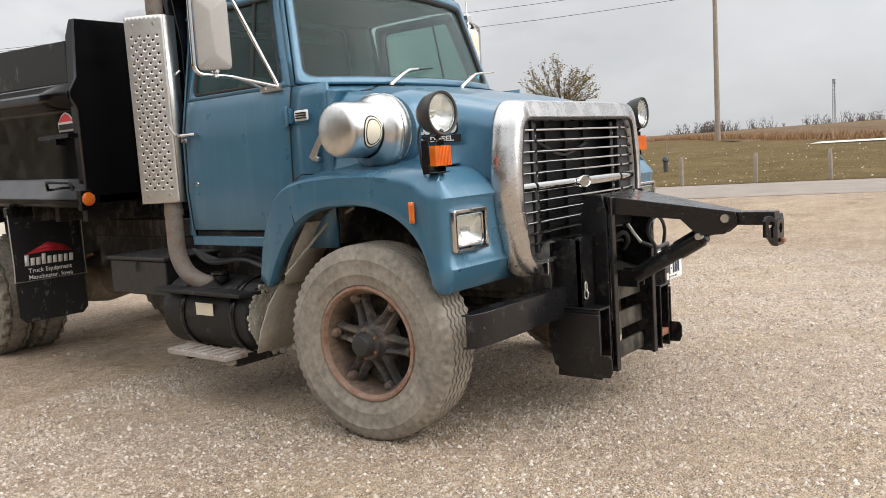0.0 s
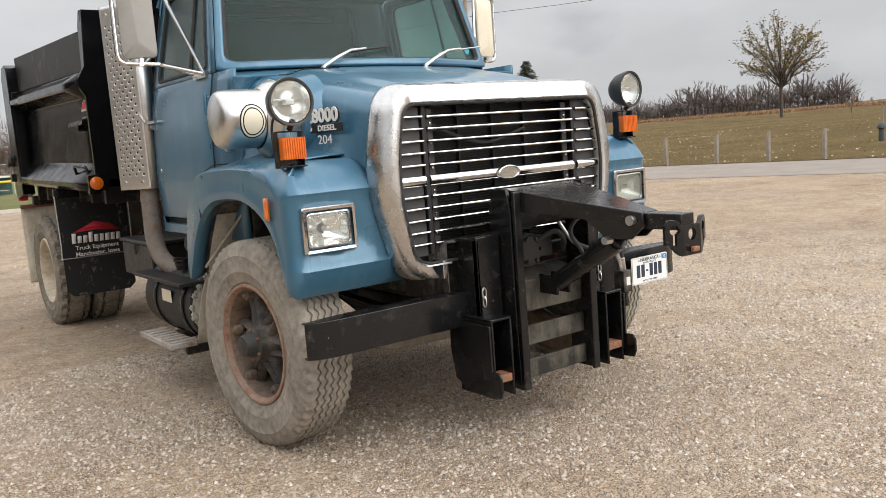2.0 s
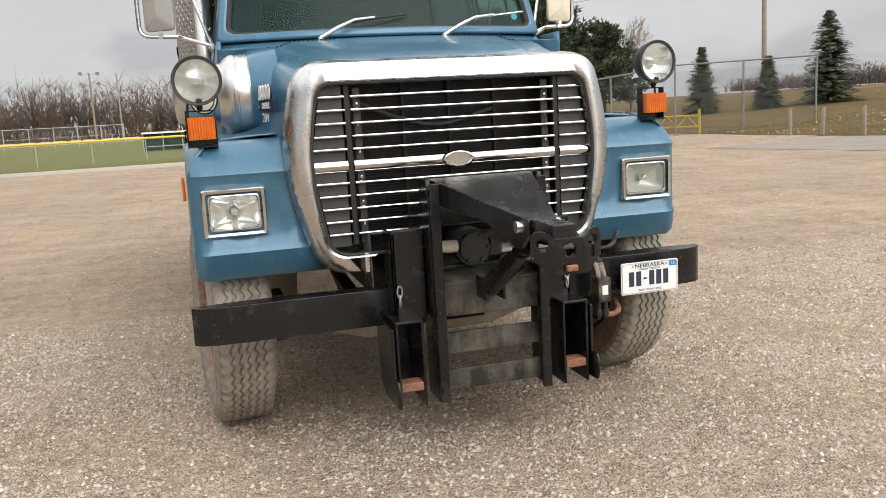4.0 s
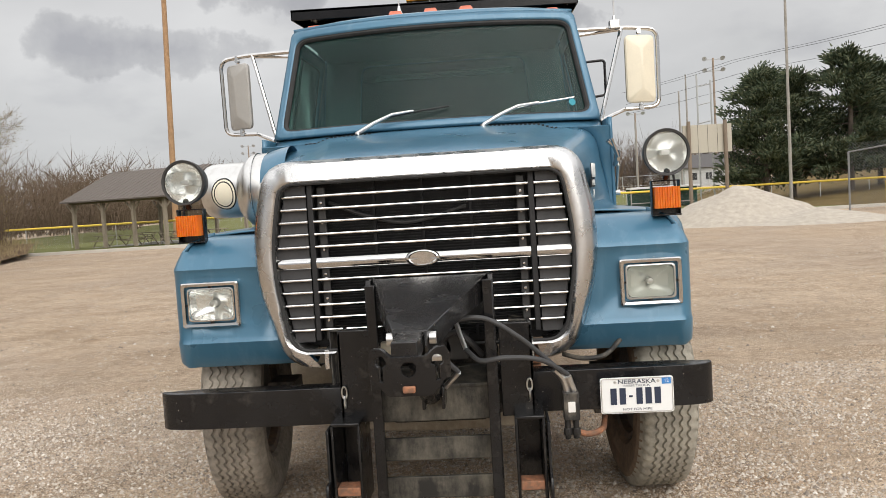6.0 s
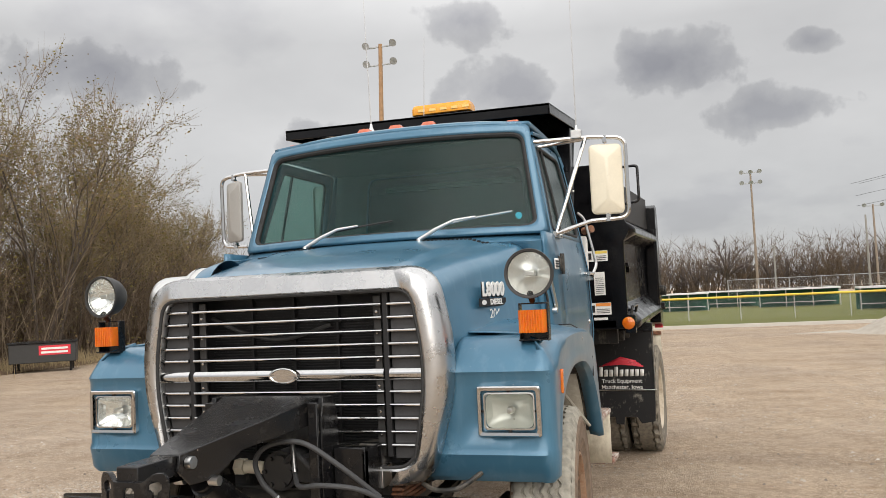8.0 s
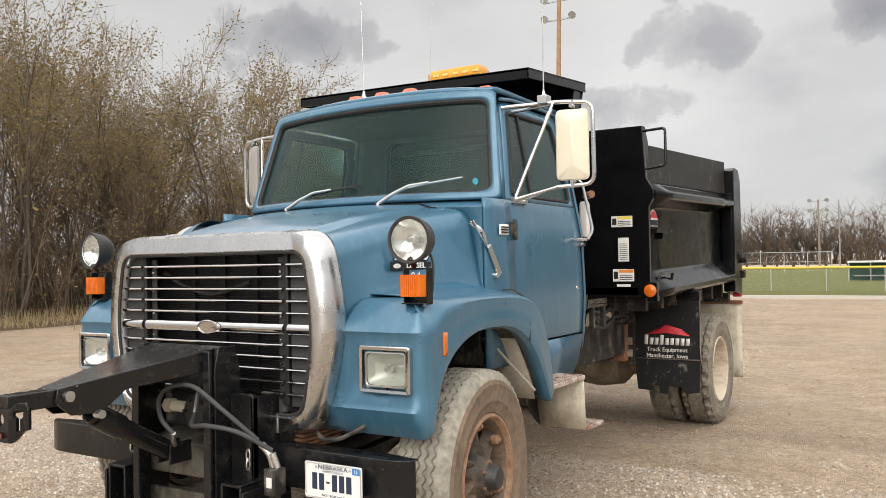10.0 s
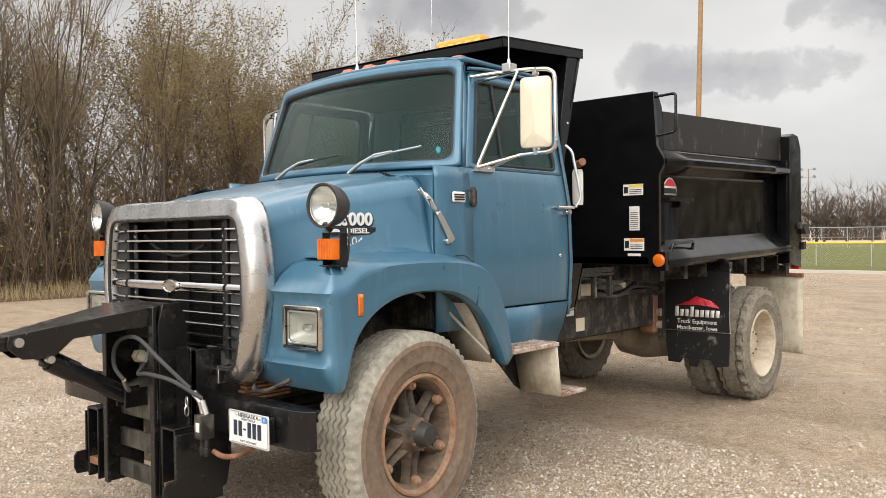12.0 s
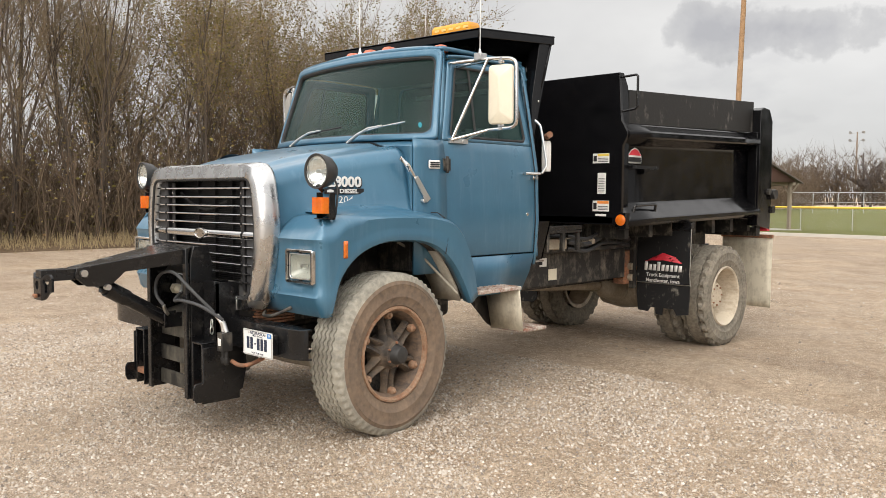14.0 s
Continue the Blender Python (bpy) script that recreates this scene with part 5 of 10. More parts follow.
def make_hitch():
    """Snow-plow hitch: uprights, cross plates, lift arm with cylinder, pockets and hoses."""
    h = child("plow_hitch", truck, label="black steel snow-plow hitch with hydraulic lift arm")
    c = 0.04
    for x in (-0.255, 0.255):
        bm = bmesh.new()
        loop = [(c + x - 0.011, y, z) for y, z in ((-0.965, 0.245), (-0.80, 0.245), (-0.80, 1.10), (-0.83, 1.215), (-0.93, 1.215), (-0.955, 1.12), (-0.955, 0.6))]
        plate(bm, [Vector(p) for p in loop], (0.022, 0, 0))
        part("upright", bm, M_BLACK, h, bevel=0.003)
        # wide face strip on the upright
        one_box("face_strip", (c + x - (0.035 if x > 0 else 0.008), -0.985, 0.245), (c + x + (0.008 if x > 0 else 0.035), -0.965, 1.20), M_BLACK, h)
        s = 1 if x > 0 else -1
        ox = c + s * 0.345
        one_box("outer_channel", (ox - 0.07, -0.872, 0.60), (ox + 0.07, -0.84, 1.0), M_BLACK, h)
        one_box("outer_web", (ox + s * 0.055, -0.872, 0.60), (ox + s * 0.070, -0.70, 0.99), M_BLACK, h)
        # pocket at the foot
        px = c + s * 0.385
        pk = []
        for lo, hi in (((px - 0.062, -0.985, 0.245), (px - 0.050, -0.72, 0.625)), ((px + 0.050, -0.985, 0.245), (px + 0.062, -0.72, 0.625)), ((px - 0.062, -0.985, 0.613), (px + 0.062, -0.72, 0.627)), ((px - 0.05, -0.75, 0.25), (px + 0.05, -0.735, 0.61))):
            one_box("pocket_plate", lo, hi, M_BLACK, h)
        one_box("pin_seat", (px - 0.049, -0.982, 0.315), (px + 0.049, -0.90, 0.352), M_RUST, h)
        bm = bmesh.new()
        loop = [Vector((px + s * 0.07 + (0.0 if s > 0 else -0.012), y, z)) for y, z in ((-1.055, 0.30), (-1.04, 0.265), (-0.82, 0.255), (-0.71, 0.31), (-0.68, 0.46), (-0.69, 0.60), (-0.99, 0.60), (-0.99, 0.385), (-1.04, 0.385), (-1.055, 0.36))]
        plate(bm, loop, (0.012, 0, 0))
        part("cheek_plate", bm, M_BLACK, h, bevel=0.003)
        # chain links by the channel
        for k in range(2):
            bm = bmesh.new()
            lm = Matrix.Translation((ox + s * 0.05, -0.885, 0.735 - k * 0.042)) @ Matrix.Rotation(radians(90 * (k % 2)), 4, "Z")
            sweep(bm, [lm @ Vector((0.011 * math.cos(a), 0, 0.026 * math.sin(a))) for a in (2 * math.pi * j / 14 for j in range(14))], 0.004, 6, closed=True)
            part("chain_link", bm, M_BRUSHED, h)
    w0, w1 = c - 0.245, c + 0.245
    for z0, z1, y, mt in ((0.600, 0.755, -0.895, M_CROSS), (0.432, 0.53, -0.900, M_CROSS), (0.268, 0.362, -0.905, M_CROSS)):
        one_box("cross_plate", (w0, y, z0), (w1, y + 0.02, z1), mt, h)
    bm = bmesh.new()
    put(bm, [(w0, -0.90, 0.756), (w1, -0.90, 0.756), (w1, -0.70, 0.80), (w0, -0.70, 0.80), (w0, -0.90, 0.74), (w1, -0.90, 0.74), (w1, -0.70, 0.785), (w0, -0.70, 0.785)], [(0, 1, 2, 3), (7, 6, 5, 4), (0, 4, 5, 1), (1, 5, 6, 2), (2, 6, 7, 3), (3, 7, 4, 0)])
    part("shelf_plate", bm, M_CROSS, h, bevel=0.003)
    one_box("rear_beam", (w0 - 0.1, -0.74, 0.62), (w1 + 0.1, -0.70, 0.80), M_CROSS, h)
    bm = bmesh.new()
    put(bm, [(w0, -0.86, 1.03), (w1, -0.86, 1.03), (w1, -0.80, 1.12), (w0, -0.80, 1.12), (w0, -0.85, 1.015), (w1, -0.85, 1.015), (w1, -0.79, 1.105), (w0, -0.79, 1.105)], [(0, 1, 2, 3), (7, 6, 5, 4), (0, 4, 5, 1), (1, 5, 6, 2), (2, 6, 7, 3), (3, 7, 4, 0)])
    part("upper_tie", bm, M_CROSS, h)
    # lift arm: tapered deck with side flanges, nose and head
    tip_l, tip_r = c - 0.075, c + 0.042
    bm = bmesh.new()
    up = [(c - 0.243, -0.875, 1.215), (c + 0.243, -0.875, 1.215), (tip_r, -1.572, 1.10), (tip_l, -1.582, 1.10)]
    dn = [(x, y, z - 0.012) for x, y, z in up]
    put(bm, up + dn, [(0, 1, 2, 3), (7, 6, 5, 4), (0, 4, 5, 1), (1, 5, 6, 2), (2, 6, 7, 3), (3, 7, 4, 0)])
    bmesh.ops.recalc_face_normals(bm, faces=bm.faces)
    part("arm_deck", bm, M_BLACK, h, bevel=0.004)
    for a, b in ((up[0], up[3]), (up[1], up[2])):
        s = -1 if a[0] < c else 1
        bm = bmesh.new()
        pts = [Vector(a), Vector(b), Vector(b) + Vector((0, -0.01, -0.055)), Vector(b) + Vector((0, 0.06, -0.115)), Vector(b) + Vector((0, 0.20, -0.125)), Vector(a).lerp(Vector(b), 0.62) + Vector((0, 0, -0.075)), Vector(a) + Vector((0, 0, -0.10))]
        plate(bm, pts, (s * -0.012, 0, 0))
        part("arm_flange", bm, M_BLACK, h, bevel=0.003)
    one_box("arm_nose", (c - 0.058, -1.77, 1.03), (c + 0.027, -1.52, 1.098), M_BLACK, h)
    bm = bmesh.new()
    head_plate(bm, c - 0.004)
    part("head_plate", bm, M_BLACK, h, "scuffed black head plate with three keyholes", thick=0.018, smooth=30, bevel=0.002)
    one_box("rust_patch", (c - 0.024, -1.8032, 0.940), (c + 0.016, -1.785, 0.961), M_RUST, h)
    for x in (c - 0.09, c + 0.058):
        bm = bmesh.new()
        cyl(bm, (x - 0.012, -1.535, 1.068), (x + 0.012, -1.535, 1.068), 0.022, 16)
        part("arm_pin", bm, M_BRUSHED, h)
        bm = bmesh.new()
        cyl(bm, (x - 0.02, -1.395, 0.975), (x + 0.02, -1.395, 0.975), 0.018, 14)
        part("arm_pin", bm, M_BRUSHED, h)
    # hydraulic cylinder
    bm = bmesh.new()
    a, b = Vector((c - 0.005, -1.395, 0.975)), Vector((c - 0.015, -0.985, 0.735))
    d = b - a
    sweep(bm, [a, a + d * 0.06, a + d * 0.061, a + d * 0.36, a + d * 0.361, a + d * 0.98], [0.042, 0.042, 0.052, 0.052, 0.045, 0.045], 20)
    part("lift_cylinder", bm, M_BLACK, h, "black hydraulic lift cylinder")
    for x in (-0.05, 0.03):
        one_box("cylinder_lug", (c + x, -1.02, 0.68), (c + x + 0.014, -0.895, 0.775), M_BLACK, h)
    # pump and valve between the uprights
    pump = child("hydraulic_pump", truck, label="dark hydraulic pump with fittings")
    bm = bmesh.new()
    cyl(bm, (c - 0.02, -0.62, 0.885), (c - 0.02, -0.80, 0.885), 0.085, 24)
    cyl(bm, (c - 0.02, -0.80, 0.885), (c - 0.02, -0.82, 0.885), 0.07, 20)
    for k in range(6):
        a = math.pi * k / 3
        cyl(bm, (c - 0.02 + 0.062 * math.cos(a), -0.81, 0.885 + 0.062 * math.sin(a)), (c - 0.02 + 0.062 * math.cos(a), -0.832, 0.885 + 0.062 * math.sin(a)), 0.010, 8)
    span(bm, (c + 0.05, -0.80, 0.84), (c + 0.14, -0.66, 0.94))
    part("pump_body", bm, M_PLASTIC, pump)
    bm = bmesh.new()
    cyl(bm, (c - 0.19, -0.80, 0.90), (c - 0.10, -0.79, 0.895), 0.028, 14)
    cyl(bm, (c - 0.235, -0.80, 0.90), (c - 0.19, -0.80, 0.90), 0.036, 6)
    part("fitting", bm, M_CREAM, pump)
    for pts, r, mt, nm in (
        ([(c + 0.02, -0.82, 0.93), (c + 0.10, -0.87, 0.97), (c + 0.16, -0.87, 0.92), (c + 0.20, -0.82, 0.86)], 0.013, M_HOSE, "hose"),
        ([(c + 0.05, -1.0, 0.77), (c + 0.075, -1.03, 0.80), (c + 0.11, -1.06, 0.84)], 0.012, M_BRUSHED, "hose_end"),
        ([(c + 0.10, -0.90, 1.02), (c + 0.12, -0.93, 0.96), (c + 0.14, -0.96, 0.91)], 0.010, M_BRUSHED, "hose_end"),
        ([(c + 0.11, -1.06, 0.84), (c + 0.06, -1.08, 0.90), (c + 0.02, -1.06, 0.98), (c + 0.08, -1.05, 1.04), (c + 0.22, -1.04, 1.05), (c + 0.36, -1.01, 0.96), (c + 0.50, -0.93, 0.82)], 0.0105, M_HOSE, "hose"),
        ([(c + 0.14, -0.96, 0.91), (c + 0.20, -1.03, 0.875), (c + 0.30, -1.04, 0.885), (c + 0.44, -0.99, 0.86), (c + 0.555, -0.90, 0.775)], 0.0105, M_HOSE, "hose"),
        ([(c + 0.50, -0.91, 0.80), (c + 0.535, -0.895, 0.755), (c + 0.55, -0.89, 0.70)], 0.016, M_BRUSHED, "coupling"),
        ([(c + 0.555, -0.90, 0.765), (c + 0.575, -0.89, 0.70)], 0.016, M_BRUSHED, "coupling"),
        ([(c + 0.58, -0.86, 0.52), (c + 0.64, -0.84, 0.50), (c + 0.70, -0.80, 0.51), (c + 0.72, -0.72, 0.54)], 0.013, M_RUST, "pipe"),
    ):
        bm = bmesh.new()
        sweep(bm, smooth_line(pts, 7), r, 10)
        part(nm, bm, mt, pump)
    bm = bmesh.new()
    span(bm, (c + 0.53, -0.93, 0.585), (c + 0.595, -0.86, 0.70))
    for x in (0.545, 0.58):
        cyl(bm, (c + x, -0.895, 0.50), (c + x, -0.895, 0.59), 0.013, 10)
        cyl(bm, (c + x, -0.895, 0.515), (c + x, -0.895, 0.545), 0.019, 6)
    part("quick_coupler", bm, M_CHASSIS, pump, bevel=0.003)
    one_box("coupler_tag", (c + 0.548, -0.934, 0.62), (c + 0.578, -0.930, 0.665), M_WHITE, pump)
    bm = bmesh.new()
    sweep(bm, smooth_line([(0.60, -0.60, 0.80), (0.68, -0.66, 0.79), (0.78, -0.66, 0.80), (0.86, -0.58, 0.85)], 6), 0.011, 8)
    part("pipe", bm, M_CHASSIS, pump)
    for k in range(5):
        one_box("spring_leaf", (0.42, -0.62 + 0.012 * k, 0.70 + k * 0.02), (0.50, -0.30, 0.715 + k * 0.02), M_RUST, pump)


make_hitch()


# ---- wheels ----
def tyre_mesh(radius, width, rim, lugs, deep, ribs, sidemat=0):
    """A tyre round the local z: sidewalls, zigzag ribs and notched shoulders."""
    bm = bmesh.new()
    n = lugs * 4
    half = width / 2
    wall = [(rim, -half * 0.62), (rim + 0.010, -half * 0.78), (rim + 0.020, -half * 0.86), (rim + 0.026, -half * 0.86)]
    wall += [(rim + (radius - rim) * f, -half * w) for f, w in ((0.24, 0.94), (0.30, 0.975), (0.325, 1.0), (0.345, 1.0), (0.365, 0.99), (0.55, 1.03), (0.66, 1.015), (0.68, 1.03), (0.70, 1.005), (0.78, 0.975))] + [(radius - 0.028, -half * 0.90)]
    cols = [(r, h, 0.0, 0.0) for r, h in wall[:-1]] + [(*wall[-1], 1.0, 0.0)]
    cols += [(radius - 0.020, -half * 0.885, 1.0, 0.0), (radius - 0.004, -half * 0.83, 1.0, 0.0), (radius - 0.002, -half * (0.70 if ribs > 4 else 0.55), 0.0 if ribs > 4 else 1.0, 0.0 if ribs > 4 else 0.3)]
    for k in range(ribs):
        c = -half * 0.52 + half * 1.04 * (k / (ribs - 1) if ribs > 1 else 0.5)
        g = 0.0075 if ribs < 5 else 0.0048
        for off, dr in ((-g - 0.002, 0.0), (-g + 0.001, deep), (g - 0.001, deep), (g + 0.002, 0.0)):
            cols.append((radius - dr + 0.001, c + off, 0.0 if dr else 0.0, 1.0))
    cols += [(r, -h, nt, z) for r, h, nt, z in cols[len(wall) + 2 : len(wall) - 1 : -1]]
    cols += [(r, -h, 0.0, 0.0) for r, h in wall[::-1]]
    rings = []
    for r, h, notch, zig in cols:
        ring = []
        for i in range(n):
            a = 2 * math.pi * i / n
            ph = i % 4
            rr = r - (deep * 1.15 if notch and ph in (2, 3) else 0.0)
            hh = h + zig * 0.006 * (1 if ph in (0, 1) else -1) * (1 if ph in (0, 2) else 1)
            ring.append(Vector((rr * math.cos(a), rr * math.sin(a), hh)))
        rings.append(ring)
    vs = grid(bm, rings, 0, True)
    for f in bm.faces:
        c = f.calc_center_median()
        rad = math.hypot(c.x, c.y)
        if rad < radius - 0.045:
            f.material_index = sidemat
    return bm


def make_front_wheel(s, steer):
    at = Matrix.Translation((s * 1.045, 0.0, 0.520)) @ Matrix.Rotation(radians(steer), 4, "Z") @ Matrix.Rotation(radians(90 * s), 4, "Y")
    wheel = child("front_wheel", truck, at, "front wheel with six-spoke cast hub and rusty rim")
    rim_m, spoke_m = (M_RIM_L, M_SPOKE_L) if s > 0 else (M_RIM_R, M_SPOKE_R)
    part("tyre", tyre_mesh(0.527, 0.285, 0.298, 60, 0.011, 5, 1), [M_TYRE_L, M_TYRE_WALL] if s > 0 else [M_TYRE_R, M_TYRE_R], wheel, "worn dusty truck tyre with zigzag ribs", smooth=48)
    bm = bmesh.new()
    lathe(bm, [(0.302, 0.098), (0.312, 0.116), (0.308, 0.126), (0.296, 0.128), (0.286, 0.120), (0.280, 0.100), (0.268, 0.085), (0.262, 0.07), (0.262, -0.10), (0.290, -0.11)], None, 64)
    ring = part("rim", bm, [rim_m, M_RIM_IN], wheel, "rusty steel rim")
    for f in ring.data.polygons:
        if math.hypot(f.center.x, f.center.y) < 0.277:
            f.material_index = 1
    for k in range(6):
        a = radians(60 * k + (4 if s > 0 else 22))
        m = Matrix.Rotation(a, 4, "Z")
        bm = bmesh.new()
        rows = []
        for r, w, h0, h1 in ((0.06, 0.064, 0.02, 0.085), (0.11, 0.056, 0.02, 0.078), (0.17, 0.047, 0.015, 0.062), (0.22, 0.049, 0.01, 0.056), (0.258, 0.060, 0.01, 0.058)):
            rows.append([m @ Vector((r, y, z)) for y, z in ((-w, h0), (-w * 0.9, h1 - 0.018), (-w * 0.62, h1), (-w * 0.34, h1 - 0.008), (-w * 0.16, h1 - 0.038), (w * 0.16, h1 - 0.038), (w * 0.34, h1 - 0.008), (w * 0.62, h1), (w * 0.9, h1 - 0.018), (w, h0))])
        grid(bm, rows, closed=True)
        put(bm, rows[-1], [tuple(range(10))])
        part("spoke", bm, spoke_m, wheel, smooth=45)
        bm = bmesh.new()
        lm = m @ Matrix.Translation((0.252, 0, 0.055))
        lathe(bm, [(0.0, 0.045), (0.013, 0.044), (0.016, 0.032), (0.026, 0.030), (0.030, 0.0)], lm, 10)
        span(bm, (-0.018, -0.026, -0.02), (0.022, 0.026, 0.012), lm)
        part("rim_clamp", bm, M_RIM_L if s > 0 else M_RIM_IN, wheel, bevel=0.004)
    bm = bmesh.new()
    lathe(bm, [(0.13, -0.02), (0.115, 0.05), (0.098, 0.080), (0.088, 0.092), (0.085, 0.118), (0.078, 0.124), (0.066, 0.126), (0.062, 0.132), (0.058, 0.165), (0.050, 0.178), (0.02, 0.184), (0.0, 0.185)], None, 36)
    hub = part("hub", bm, [spoke_m, M_PLASTIC], wheel)
    for f in hub.data.polygons:
        c = f.center
        if c.z > 0.126:
            f.material_index = 1
    for k in range(6):
        a = radians(60 * k)
        bm = bmesh.new()
        cyl(bm, (0.076 * math.cos(a), 0.076 * math.sin(a), 0.118), (0.076 * math.cos(a), 0.076 * math.sin(a), 0.134), 0.008, 6)
        part("cap_bolt", bm, M_RUST, wheel)
    bm = bmesh.new()
    lathe(bm, [(0.26, -0.06), (0.20, -0.075), (0.10, -0.08), (0.0, -0.08)], None, 40)
    part("brake_drum", bm, M_CHASSIS, wheel)
    return wheel


make_front_wheel(1, 5.0)
make_front_wheel(-1, 5.0)


def make_rear_wheel(s):
    x0 = s * 0.93
    at = Matrix.Translation((x0, 4.60, 0.515)) @ Matrix.Rotation(radians(90 * s), 4, "Y")
    wheel = child("rear_dual_wheel", truck, at, "twin rear wheels with lugged tyres and cream rims")
    for z, nm in ((0.145, "outer_tyre"), (-0.165, "inner_tyre")):
        bm = tyre_mesh(0.522, 0.275, 0.298, 26, 0.026, 2)
        bmesh.ops.translate(bm, verts=bm.verts, vec=(0, 0, z))
        part(nm, bm, M_TYRE_REAR, wheel, "lugged rear tyre", smooth=30)
    bm = bmesh.new()
    lathe(bm, [(0.302, 0.24), (0.312, 0.262), (0.300, 0.272), (0.285, 0.262), (0.270, 0.22), (0.262, 0.12), (0.235, 0.065), (0.18, 0.05), (0.15, 0.052), (0.13, 0.06), (0.13, 0.15), (0.118, 0.165), (0.0, 0.17)], None, 56)
    part("rim", bm, M_RIM_REAR, wheel, "mud-dusted cream dish rim")
    bm = bmesh.new()
    lathe(bm, [(0.262, -0.02), (0.262, -0.30), (0.30, -0.31)], None, 40)
    part("inner_rim", bm, M_RIM_REAR, wheel)
    for k in range(10):
        a = radians(36 * k)
        bm = bmesh.new()
        c = Vector((0.168 * math.cos(a), 0.168 * math.sin(a), 0.05))
        cyl(bm, c, c + Vector((0, 0, 0.035)), 0.016, 6)
        part("lug_nut", bm, M_RUST, wheel)
    for k in range(8):
        a = radians(45 * k)
        bm = bmesh.new()
        c = Vector((0.10 * math.cos(a), 0.10 * math.sin(a), 0.165))
        cyl(bm, c, c + Vector((0, 0, 0.014)), 0.009, 6)
        part("hub_bolt", bm, M_RUST, wheel)


make_rear_wheel(1)
make_rear_wheel(-1)


# ---- chassis ----
def make_chassis():
    ch = child("chassis", truck, label="muddy black truck frame with axles and drive shaft")
    for s in (-1, 1):
        bm = bmesh.new()
        prof = [(s * 0.36, 0.70), (s * 0.44, 0.70), (s * 0.44, 0.98), (s * 0.36, 0.98)]
        grid(bm, [[Vector((x, y, z)) for x, z in prof] for y in (-0.72, 1.0, 3.0, 5.7)])
        part("frame_rail", bm, M_CHASSIS, ch, thick=0.009)
        one_box("sub_rail", (s * 0.37, 1.95, 0.985), (s * 0.45, 5.6, 1.12), M_CHASSIS, ch)
        bm = bmesh.new()
        for k in range(6):
            ln = 0.75 - 0.1 * k
            pts = [(s * 0.47, 4.6 + ln * t, 0.74 - 0.028 * k + 0.08 * (abs(t)) ** 2 * (1 + 0.1 * k)) for t in (-1, -0.5, 0, 0.5, 1)]
            grid(bm, [[Vector((x + dx, y, z + dz)) for dx, dz in ((-0.04, 0), (0.04, 0), (0.04, 0.02), (-0.04, 0.02))] for x, y, z in pts], closed=True)
        part("rear_spring", bm, M_RUST, ch)
        bm = bmesh.new()
        for k in range(4):
            ln = 0.62 - 0.1 * k
            pts = [(s * 0.42, 0.0 + ln * t, 0.58 - 0.02 * k + 0.07 * t * t) for t in (-1, -0.5, 0, 0.5, 1)]
            grid(bm, [[Vector((x + dx, y, z + dz)) for dx, dz in ((-0.035, 0), (0.035, 0), (0.035, 0.016), (-0.035, 0.016))] for x, y, z in pts], closed=True)
        part("front_spring", bm, M_CHASSIS, ch)
        one_box("steering_knuckle", (s * 0.78, -0.09, 0.38), (s * 0.92, 0.09, 0.62), M_CHASSIS, ch)
    bm = bmesh.new()
    for a in (-1, 1):
        pts = [(0, 0, 0.36), (a * 0.35, 0, 0.37), (a * 0.62, 0, 0.45), (a * 0.85, 0, 0.50)]
        grid(bm, [[Vector((x, y, z + dz)) for y, dz in ((-0.05, -0.05), (0.05, -0.05), (0.05, 0.05), (-0.05, 0.05))] for x, _, z in pts], closed=True)
    part("front_axle", bm, M_AXLE, ch, bevel=0.01)
    bm = bmesh.new()
    sweep(bm, [(-0.75, 0.22, 0.46), (0.75, 0.22, 0.46)], 0.02, 10)
    part("tie_rod", bm, M_CHASSIS, ch)
    bm = bmesh.new()
    sweep(bm, [(x, 4.6, 0.515) for x in (-0.95, -0.6, -0.34, -0.24, 0.0, 0.24, 0.34, 0.6, 0.95)], [0.085, 0.085, 0.10, 0.20, 0.235, 0.20, 0.10, 0.085, 0.085], 24)
    sweep(bm, [(0, 4.40, 0.53), (0, 4.15, 0.56), (0, 4.02, 0.58)], [0.17, 0.12, 0.07], 20)
    part("rear_axle", bm, M_AXLE, ch, "mud-covered rear axle and differential")
    bm = bmesh.new()
    sweep(bm, [(0, 4.02, 0.58), (0, 2.6, 0.68), (0, 1.2, 0.75)], 0.055, 16)
    part("drive_shaft", bm, M_AXLE, ch)
    one_box("gearbox", (-0.22, 0.6, 0.52), (0.22, 1.5, 0.98), M_CHASSIS, ch, bevel=0.05)
    one_box("engine_block", (-0.30, -0.48, 0.62), (0.30, 0.62, 1.45), M_CHASSIS, ch, bevel=0.04)
    bm = bmesh.new()
    grid(bm, [[Vector((x, y, z)) for x, z in ((-0.26, 0.62), (-0.22, 0.44), (0.22, 0.44), (0.26, 0.62))] for y in (-0.30, -0.05, 0.2, 0.45)])
    part("oil_pan", bm, M_CHASSIS, ch, thick=0.01)
    for y in (2.2, 3.3, 5.2):
        one_box("cross_member", (-0.37, y, 0.74), (0.37, y + 0.09, 0.95), M_CHASSIS, ch)
    # side beam on the driver's side, with two labels
    one_box("side_beam", (0.46, 1.72, 0.735), (0.60, 3.62, 1.03), M_CHASSIS, ch, bevel=0.01)
    for y, z, w, hh, mt in ((2.28, 0.955, 0.10, 0.075, M_WHITE), (2.42, 0.84, 0.12, 0.10, M_CREAM)):
        one_box("label", (0.601, y - w / 2, z - hh / 2), (0.605, y + w / 2, z + hh / 2), mt, ch, bevel=0)
